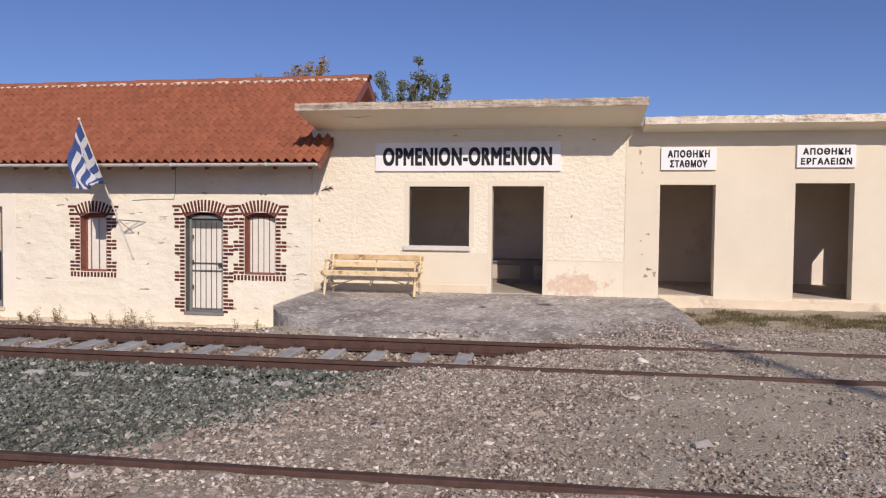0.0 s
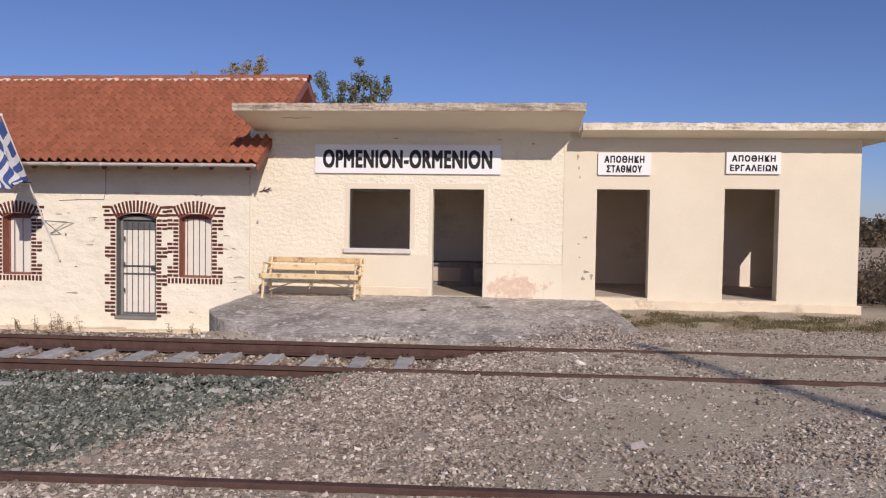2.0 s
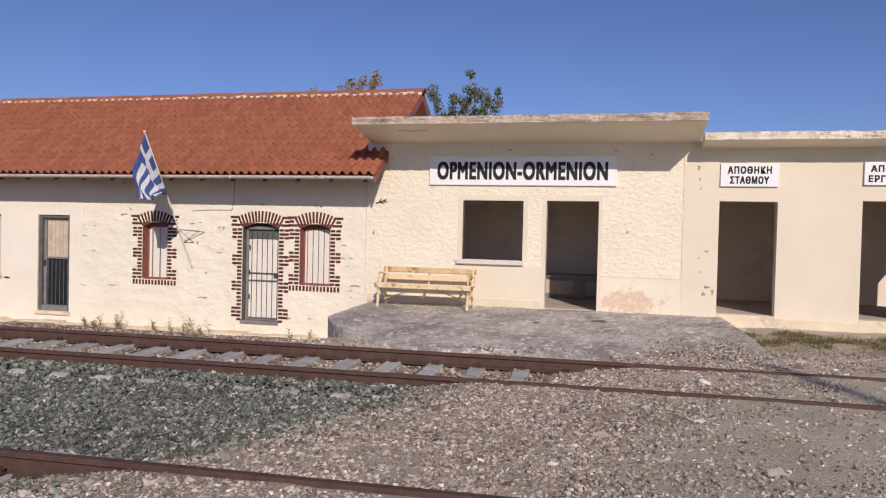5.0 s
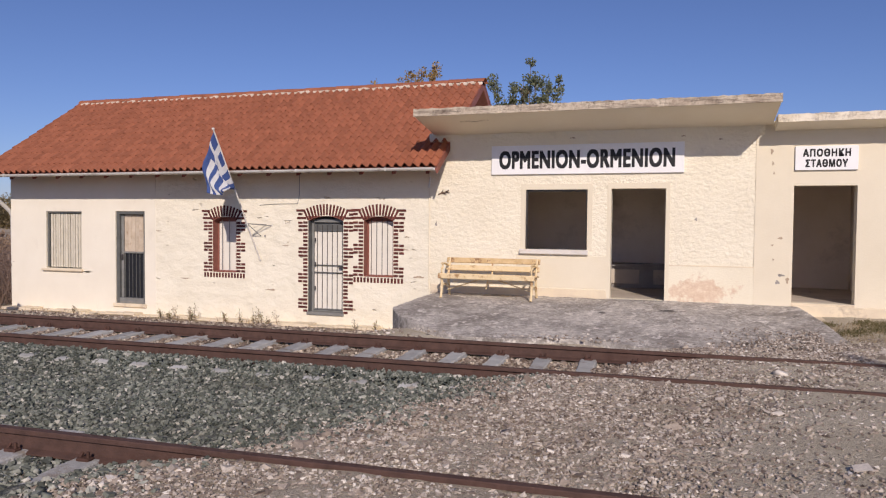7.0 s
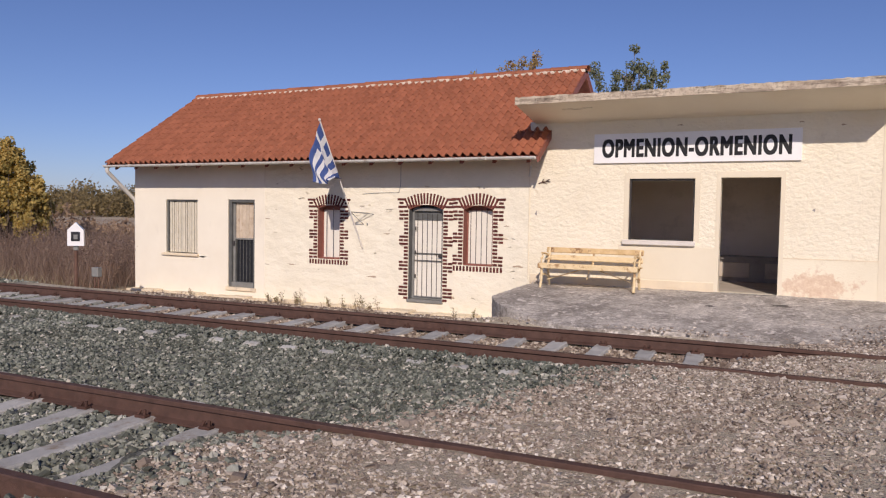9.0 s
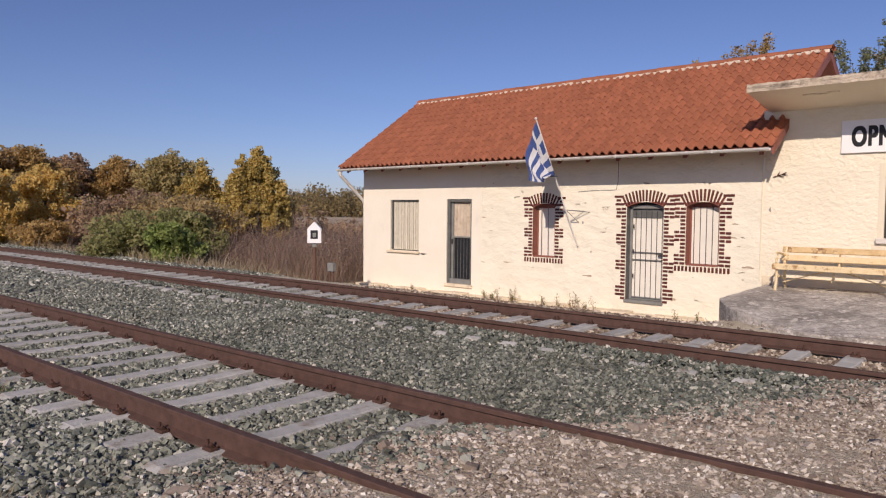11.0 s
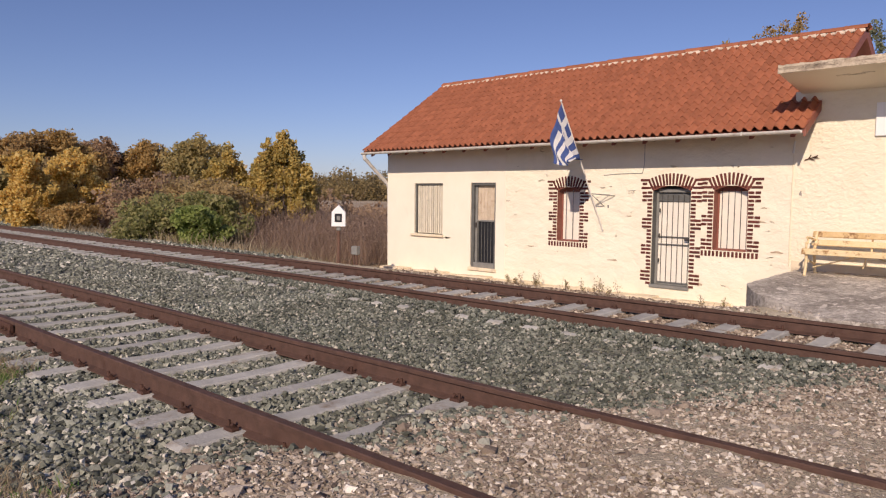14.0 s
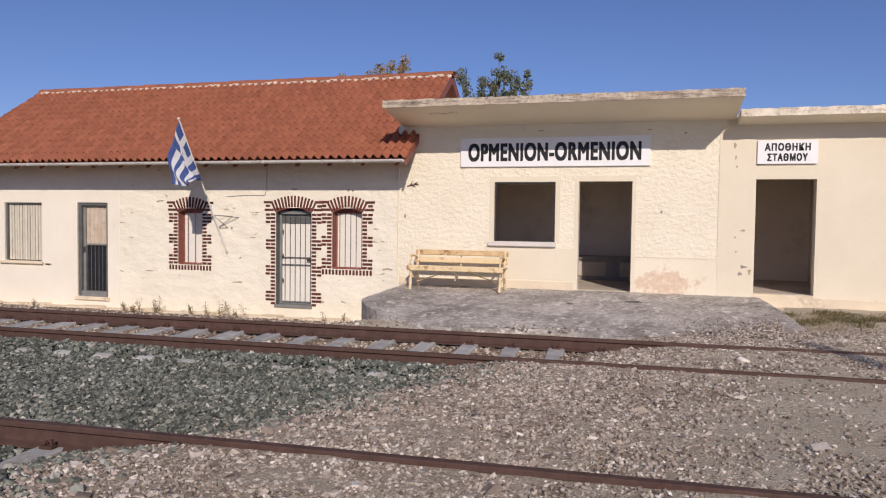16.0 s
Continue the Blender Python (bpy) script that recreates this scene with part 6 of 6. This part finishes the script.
L_GREEN = leaf_material("green_bush_leaves", (0.19, 0.25, 0.07), (0.31, 0.38, 0.12), (0.44, 0.46, 0.20), 0.9)
L_MIXED = leaf_material("yellow_green_leaves", (0.273, 0.255, 0.102), (0.583, 0.443, 0.154), (0.800, 0.602, 0.226), 0.8)
L_WOOD = leaf_material("distant_wood_leaves", (0.171, 0.147, 0.080), (0.298, 0.235, 0.120), (0.451, 0.336, 0.160), 0.08)
L_HAZE = leaf_material("olive_brown_scrub_leaves", (0.210, 0.230, 0.085), (0.315, 0.315, 0.130), (0.452, 0.385, 0.210), 1.3)
L_RUST = leaf_material("rusty_orange_leaves", (0.34, 0.23, 0.1), (0.5, 0.34, 0.14), (0.62, 0.44, 0.19), 0.5)


def blades(name, x, y, z, h, w, lean, material, label, seed, category="grass"):
    rng = np.random.default_rng(seed)
    n = len(x)
    a = rng.uniform(0, 2 * np.pi, n)
    b = rng.uniform(0, 2 * np.pi, n)
    hh = h * rng.lognormal(0, 0.4, n)
    ln = lean * hh * rng.uniform(0.2, 1.2, n)
    base = np.stack([x, y, z], 1)
    side = np.stack([np.cos(a), np.sin(a), np.zeros(n)], 1) * (w * rng.uniform(0.6, 1.4, n))[:, None]
    out = np.stack([np.cos(b), np.sin(b), np.zeros(n)], 1)
    mid = base + out * (ln * 0.35)[:, None] + np.array([0, 0, 1]) * (hh * 0.6)[:, None]
    top = base + out * ln[:, None] + np.array([0, 0, 1]) * hh[:, None]
    v = np.stack([base - side, base + side, mid + side * 0.7, mid - side * 0.7, top], 1)
    i = (np.arange(n) * 5)[:, None, None]
    f = (np.array([(0, 1, 2), (0, 2, 3), (3, 2, 4)])[None] + i).reshape(-1, 3)
    return tagged(fast_mesh(name, v.reshape(-1, 3), f, material), label, category, kind="stuff")


def noise2(x, y, s):
    return np.array([noise.noise((a * s, b * s, 3.1)) for a, b in zip(x, y)])


_x, _y = scatter(_r, -10.5, -2.8, -3.0, 2.2, 4200)
_keep = (_y < grass_edge(_x) + _r.normal(0, 0.10, len(_x))) & (_r.random(len(_x)) < (0.30 + 0.70 * smoothstep(-4.0, -5.6, _x - 0.6 * _y)) * smoothstep(-2.8, -3.9, _x + 0.3 * np.sin(2.1 * _y))) & (noise2(_x, _y, 1.7) + _r.normal(0, 0.25, len(_x)) > -0.38)
_x, _y = _x[_keep], _y[_keep]
_g = noise2(_x, _y, 0.9) + 0.18 + 0.44 * smoothstep(-4.4, -6.2, _x) - 0.95 * smoothstep(-0.55, 0.0, _y - grass_edge(_x)) + _r.normal(0, 0.35, len(_x)) > 0.05
blades("grass", _x[_g], _y[_g], ground_z(_x[_g], _y[_g]), 0.05, 0.004, 1.6, L_GRASS, "short green grass by the track", 5)
blades("dry_grass", _x[~_g], _y[~_g], ground_z(_x[~_g], _y[~_g]), 0.045, 0.0035, 1.5, L_STRAW, "flattened straw-coloured grass by the track", 6)
_x, _y = scatter(_r, 1.7, 6.9, 10.9, 12.6, 2600)
_keep = noise2(_x, _y, 2.1) + _r.normal(0, 0.15, len(_x)) > -0.24 + 0.62 * np.abs(_y - 11.8 + 0.03 * _x)
_x, _y = _x[_keep], _y[_keep]
blades("weeds", _x, _y, ground_z(_x, _y), 0.028, 0.006, 1.3, L_WEED, "low green weeds along the store apron", 7)
_x, _y = scatter(_r, 1.7, 6.9, 10.6, 12.5, 1500)
_keep = noise2(_x, _y, 1.6) + _r.normal(0, 0.3, len(_x)) > -0.1 + 0.5 * np.abs(_y - 11.5)
_x, _y = _x[_keep], _y[_keep]
blades("dry_grass", _x, _y, ground_z(_x, _y), 0.025, 0.006, 1.6, L_STRAW, "trodden straw among the weeds by the store", 17)
_x, _y = scatter(_r, -15.6, -5.0, 12.5, 12.8, 90)
_keep = noise2(_x, _y, 1.1) + _r.normal(0, 0.15, len(_x)) > 0.05
_x, _y = _x[_keep], _y[_keep]
blades("dry_weeds", _x, _y, np.full(len(_x), -0.62), 0.08, 0.005, 0.8, L_BROWN, "dry weed stalks at the foot of the house wall", 8, "weeds")


def weed(x, y, z, h, seed, material, label):
    """One branching weed: a thin stem, side shoots, small drooping leaves."""
    rng = random.Random(seed)
    e = empty("weed", (x, y, z), label=label, category="weed", group="weeds along the wall")
    stem, leaf = bmesh.new(), bmesh.new()
    for k in range(rng.randint(2, 4)):
        lean = Vector((rng.uniform(-0.35, 0.35), rng.uniform(-0.25, 0.1), 1)).normalized()
        hh = h * rng.uniform(0.6, 1.0)
        add_rod(stem, (0, 0, -0.02), lean * hh, 0.006, 0.002, 4)
        for j in range(6):
            u = rng.uniform(0.2, 1.0)
            p = lean * hh * u
            a = rng.uniform(0, 6.28)
            q = p + Vector((math.cos(a), math.sin(a), rng.uniform(0.1, 0.9))) * h * rng.uniform(0.07, 0.2)
            add_rod(stem, p, q, 0.003, 0.002, 3)
            for i in range(2):
                c = q + Vector([rng.uniform(-0.03, 0.03) for _ in range(3)])
                d = Vector([rng.uniform(-1, 1) for _ in range(3)]).normalized() * rng.uniform(0.008, 0.017)
                w = d.orthogonal() * 0.5
                leaf.faces.new([leaf.verts.new(c + o) for o in (-d, w, d, -w)])
    part("stem", stem, M_WEEDSTEM, e)
    tagged(part("leaf_spray", leaf, material, e), "small dry leaves", kind="stuff")


M_WEEDSTEM = surface("dry_stem", (0.24, 0.17, 0.12), (0.36, 0.27, 0.19), 20.0, 0.9, 0.0)
_wr = random.Random(31)
for _k in range(24):
    _wx = _wr.choice((-10.6, -10.2, -9.9, -9.0, -8.6, -8.2, -6.1, -5.6, -12.9)) + _wr.uniform(-0.25, 0.25)
    weed(_wx, WALL - 0.42 + _wr.uniform(-0.08, 0.06), -0.63, _wr.uniform(0.14, 0.36), 200 + _k, L_WEED if _k % 3 else L_HAZE, "dry branching weed at the foot of the house wall")
_x, _y = scatter(_r, -60, -15.9, 9.7, 12.5, 60)
blades("dry_grass", _x, _y, ground_z(_x, _y), 0.22, 0.012, 0.9, L_STRAW, "tall straw-coloured verge grass beside the line", 9)


def leaves(rng, centres, radius, per, size):
    """Small quads in tufts round the centres."""
    n = len(centres) * per
    c = np.repeat(centres, per, axis=0) + np.clip(rng.normal(0, 1, (n, 3)), -1.45, 1.45) * np.repeat(radius, per)[:, None]
    r = rand_rot(rng, n)
    s = size * rng.lognormal(0, 0.3, n)
    q = np.array([(-0.5, -0.35, 0), (0.5, -0.35, 0.06), (0.5, 0.35, 0), (-0.5, 0.35, 0.06)])
    v = np.einsum("nij,kj->nki", r, q) * s[:, None, None] + c[:, None, :]
    f = np.arange(n * 4).reshape(-1, 4)
    return v.reshape(-1, 3), f


def crown_points(rng, n, blobs):
    pts = []
    for (bx, by, bz, rx, rz), k in zip(blobs, rng.multinomial(n, [b[3] ** 2 * b[4] for b in blobs] / np.sum([b[3] ** 2 * b[4] for b in blobs]))):
        d = rng.normal(size=(k, 3))
        d /= np.linalg.norm(d, axis=1)[:, None]
        rad = rng.uniform(0.25, 1.0, k) ** 0.45
        pts.append(np.array((bx, by, bz)) + d * rad[:, None] * np.array((rx, rx, rz)) * rng.uniform(0.85, 1.15, (k, 1)))
    return np.concatenate(pts)


def tree(x, y, r, top, material, label, seed, low=0.15, clumps=150, per=26, leaf=0.16, name="tree", bare=0):
    rng = np.random.default_rng(seed)
    z0 = float(ground_z(x, y)) - 0.05
    h = top - z0
    t = empty(name, (x, y, z0), label=label, category="tree" if name == "tree" else "bush", group="lineside trees" if name == "tree" else "lineside bushes")
    blobs = []
    for k in range(34 if name == "tree" else 24):
        a, q = rng.uniform(0, 2 * np.pi), math.sqrt(rng.uniform(0.02, 1.0))
        bz = low + (0.87 - low) * rng.uniform(0.03, 1.0) ** 0.8
        wide = math.sqrt(max(0.05, 1.0 - (abs(bz - 0.42) / 0.62) ** 2.2)) * rng.uniform(0.72, 1.08)
        s = rng.uniform(0.21, 0.37)
        blobs.append((q * r * 0.86 * wide * math.cos(a), q * r * 0.86 * wide * math.sin(a), h * bz, r * s, min(h * 0.16, r * s * rng.uniform(0.7, 1.25))))
    blobs.append((0, 0, h * 0.88, r * 0.34, h * 0.12))
    c = crown_points(rng, clumps, blobs)
    c[:, 2] = np.clip(c[:, 2], 0.12, h)
    v, f = leaves(rng, c, np.full(len(c), 0.06 * r + 0.04), per, leaf)
    v[:, 2] = np.maximum(v[:, 2], 0.03)
    fast_mesh("crown", v, f, material, t)
    bm = bmesh.new()
    tr = 0.035 * h ** 0.9
    add_rod(bm, (0, 0, -0.1), (0.03 * h, 0.01, h * 0.45), tr, tr * 0.65, 8)
    add_rod(bm, (0.03 * h, 0.01, h * 0.44), (0.0, 0.0, h * 0.85), tr * 0.65, tr * 0.2, 7)
    for k in range(10 + bare):
        b = blobs[(k * 3) % len(blobs)]
        s = rng.uniform(0.25, 0.6)
        add_rod(bm, (0.02 * h, 0, h * s), (b[0] * 1.05, b[1] * 1.05, min(h, b[2] + 0.1 * h)), tr * 0.32, tr * 0.08, 5)
    part("trunk", bm, M_BARK, t)
    return t


for i, (x, y, r, top, mat, lab) in enumerate((
        (-118.0, 0.5, 8.0, 8.2, L_OCHRE, "tall ochre autumn tree beyond the bend"),
        (-110.4, 3.5, 6.5, 8.0, L_OCHRE, "broad ochre autumn tree beyond the bend"),
        (-105.1, 12.0, 5.0, 8.5, L_OLIVE, "dark olive tree in the lineside wood"),
        (-94.7, 13.5, 5.2, 10.2, L_OCHRE, "tallest ochre-gold tree of the wood"),
        (-83.9, 17.0, 4.2, 8.2, L_OCHRE, "brown-gold tree of the wood"),
        (-69.6, 11.6, 4.4, 5.6, L_OLIVE, "olive green lineside tree turning brown"),
        (-68.0, 18.0, 3.2, 6.0, L_OCHRE, "golden brown tree of the wood"),
        (-69.1, 22.0, 3.4, 6.4, L_RUST, "rusty orange tree of the wood"),
        (-70.9, 26.0, 3.0, 6.2, L_BROWN, "nearly bare grey-brown tree of the wood"),
        (-69.7, 29.5, 3.0, 6.1, L_RUST, "rusty orange tree at the wood's edge"),
        (-58.6, 29.5, 3.5, 6.2, L_OLIVE, "round olive-brown tree in the field"))):
    tree(x, y, r, top, mat, lab, 40 + i, 0.04, 560, 40, 0.16)
tree(-35.4, 9.4, 1.35, 3.0, L_YELLOW, "small bright yellow autumn tree by the line", 61, 0.05, 150, 90, 0.085)
tree(-36.7, 12.0, 1.55, 3.25, L_YELLOW, "small bright orange-yellow autumn tree by the line", 62, 0.05, 170, 90, 0.085)


def shoot_tree(x, y, tips, label, seed, leafy, low_leaf, fork=(2.6, 3.4), tufts=11, deep=0.6, leaf=0.055, group="trees behind the station", turn=0.0):
    """A thin tree of upright shoots, leafy tufts strung along each, sky showing between."""
    rng = np.random.default_rng(seed)
    z0 = float(ground_z(x, y)) - 0.05
    t = empty("tree", (x, y, z0), label=label, category="tree", group=group)
    t.rotation_euler = (0, 0, radians(turn))
    bm = bmesh.new()
    add_rod(bm, (0, 0, -0.1), (0.05, 0, fork[1]), 0.03 + 0.033 * fork[1], 0.03 + 0.018 * fork[1], 8)
    up, down = [], []
    for dx, top in tips:
        dy, h = rng.uniform(-deep, deep), top - z0
        root = Vector((0.05 + 0.1 * dx, 0.1 * dy, rng.uniform(*fork)))
        bend = Vector((dx * 0.75, dy * 0.8, root.z + (0.55 if fork[0] > 2 else 0.22) * (h - root.z)))
        tip = Vector((dx, dy, h))
        add_rod(bm, root, bend, 0.05, 0.026, 6)
        add_rod(bm, bend, tip, 0.026, 0.006, 5)
        for k in range(tufts):
            u = rng.uniform(0.0, 1.0) ** 0.8
            p = np.array(bend.lerp(tip, u)) + rng.normal(0, 1, 3) * (0.17 - 0.10 * u)
            (down if u < 0.35 and rng.random() < 0.7 else up).append(p)
            add_rod(bm, bend.lerp(tip, u * 0.9), p, 0.010, 0.004, 4)
    part("trunk", bm, M_BARK, t)
    for c, mat, lab in ((up, leafy, "upper leafy tufts"), (down, low_leaf, "lower thin autumn leaves")):
        v, f = leaves(rng, np.array(c), rng.uniform(0.06, 0.13, len(c)), 62, leaf)
        tagged(fast_mesh("crown", v, f, mat, t), lab)
    return t


def rounded_tips(seed, n, r, low, top):
    """Shoot tips of a broad crown: the middle ones tallest, the outer ones drooping low."""
    rng = random.Random(seed)
    out = []
    for k in range(n):
        dx = r * (2 * (k + 0.5) / n - 1) + rng.uniform(-0.1, 0.1)
        out.append((dx, low + (top - low) * (1 - (abs(dx) / r) ** 2) * rng.uniform(0.72, 1.0)))
    return out


shoot_tree(-30.3, 16.3, rounded_tips(3, 15, 1.1, 1.2, 3.65), "slender yellow-green tree with upright shoots by the scrub", 63, L_MIXED, L_MIXED, (0.35, 1.0), 15, 0.6, 0.085, "lineside trees", 58)
shoot_tree(-29.0, 18.3, rounded_tips(5, 32, 1.75, 1.1, 4.15), "broad yellow-green tree with upright shoots by the scrub", 64, L_MIXED, L_MIXED, (0.3, 0.8), 17, 0.9, 0.085, "lineside trees", 58)
L_SHOOT = leaf_material("grey_green_leaves", (0.13, 0.15, 0.085), (0.23, 0.25, 0.15), (0.36, 0.36, 0.22), 0.9)
shoot_tree(-9.6, 24.8, [(-1.3, 6.75), (-0.8, 6.9), (-0.35, 7.1), (0.3, 7.15), (0.65, 7.35), (1.0, 6.95), (1.4, 6.7), (0.1, 6.7)], "thin autumn tree with a few upright shoots behind the house", 65, L_RUST, L_BROWN)
shoot_tree(-5.7, 25.7, [(0.1, 7.45), (-1.15, 6.85), (1.35, 6.65), (0.75, 6.3), (-0.5, 6.5), (0.35, 6.95), (-1.5, 6.3), (1.0, 6.45), (-0.15, 6.9), (-0.9, 6.3)], "dark green tree with tall separate shoots behind the hall", 66, L_SHOOT, L_BROWN)
for i, (x, y, r, top, mat, lab) in enumerate((
        (-24.8, 11.05, 2.1, 1.15, L_HAZE, "dense green bush beside the far rails"), (-21.3, 10.35, 1.0, 0.85, L_GREEN, "bright green low bush beside the far rails"),
        (-23.2, 11.85, 1.5, 1.25, L_HAZE, "green and brown bush beside the line"), (-31.6, 13.9, 2.5, 2.1, L_BROWN, "brown leafless-looking bush by the line"), (-27.0, 13.6, 2.6, 1.7, L_UNDER, "olive-brown bush beside the line"),
        (-32.9, 10.6, 1.3, 0.7, L_RUST, "low reddish bush under the yellow trees"), (-46.0, 15.0, 2.6, 2.3, L_OLIVE, "olive brown bush below the wood"), (-41.0, 10.6, 2.0, 2.2, L_OLIVE, "olive bush close beside the line"),
        (-50.0, 10.2, 2.4, 2.8, L_OCHRE, "ochre autumn bush beside the line"), (-58.0, 9.8, 2.6, 3.0, L_BROWN, "brown autumn bush beside the line"), (-78.0, 8.6, 3.2, 3.4, L_OCHRE, "ochre brown bush at the bend"),
        (-92.0, 6.8, 3.6, 3.8, L_BROWN, "brown bush at the bend"), (-103.0, 4.8, 4.0, 4.2, L_BROWN, "brown bush just past the bend"))):
    tree(x, y, r, top, mat, lab, 80 + i, 0.03, 170, 60, 0.08 if x > -33 else 0.15, "bush")


def thicket(name, rng, n, x0, x1, y0, y1, h0, h1, material, label, leaf, per=22, spread=0.5):
    x, y = rng.uniform(x0, x1, n), rng.uniform(y0, y1, n)
    h = rng.uniform(h0, h1, n)
    z = ground_z(x, y)
    c = np.repeat(np.stack([x, y, z], 1), 4, axis=0)
    hh = np.repeat(h, 4) * rng.uniform(0.15, 1.0, n * 4)
    c[:, 2] += hh
    c[:, :2] += rng.normal(0, spread * 0.5, (n * 4, 2))
    v, f = leaves(rng, c, np.full(len(c), spread * 0.38), per, leaf)
    return tagged(fast_mesh(name, v, f, material), label, "scrub", kind="stuff")


_t = np.random.default_rng(77)
thicket("scrub", _t, 760, -34, -15.9, 12.6, 24, 0.3, 1.15, L_BRAMBLE, "brown leafless brambles beside the line", 0.036, per=44)
_x, _y = scatter(_r, -30, -15.7, 11.6, 20, 150)
blades("bramble_stalks", _x, _y, ground_z(_x, _y), 0.72, 0.006, 0.7, L_BRAMBLE, "thin dry reddish-brown stalks of the brambles", 19, "scrub")
thicket("scrub", _t, 240, -62, -30, 11.5, 26, 0.8, 2.2, L_BROWN, "brown scrub at the foot of the wood", 0.12, per=40)
thicket("scrub", _t, 460, -130, -52, 8.8, 20, 1.0, 3.8, L_UNDER, "olive-brown brush under the wood", 0.16, per=60, spread=1.2)
thicket("scrub", _t, 420, 6.9, 18, 14.0, 26, 0.4, 1.25, L_THORN, "dark brown brambles beside the store wing", 0.045, per=40)
thicket("far_woods", _t, 300, -150, -88, 22, 60, 3, 6.5, L_OCHRE, "autumn woods behind the line", 0.28, per=50, spread=2.5)
thicket("far_woods", _t, 420, -260, -60, 150, 230, 3, 11, L_WOOD, "distant autumn woods beyond the fields", 0.6, per=50, spread=3.5)
thicket("far_woods", _t, 120, -400, -180, -60, 40, 4, 10, L_OCHRE, "distant woods down the line", 0.5, per=60, spread=3.0)
thicket("far_woods", _t, 220, 20, 160, 120, 190, 1.5, 5, L_THORN, "distant woods beyond the store wing", 0.5, per=60, spread=2.5)
thicket("scrub", _t, 320, -60, -16, 24, 60, 0.3, 0.9, L_BROWN, "brown scrub on the field behind the house", 0.10, per=40, spread=0.9)


# ---- utility pole behind the camera, whose shadow crosses the road ----
def utility_pole():
    e = empty("utility_pole", (12.18, -15.2, -0.2), label="tall wooden utility pole standing far behind the road", category="pole")
    part("shaft", rod((0, 0, -0.1), (0, 0, 15.1), 0.15, 0.085, 10), M_BARK, e)
    part("cap", rod((0, 0, 15.1), (0, 0, 15.14), 0.09, 0.08, 10), M_BARK, e)


utility_pole()
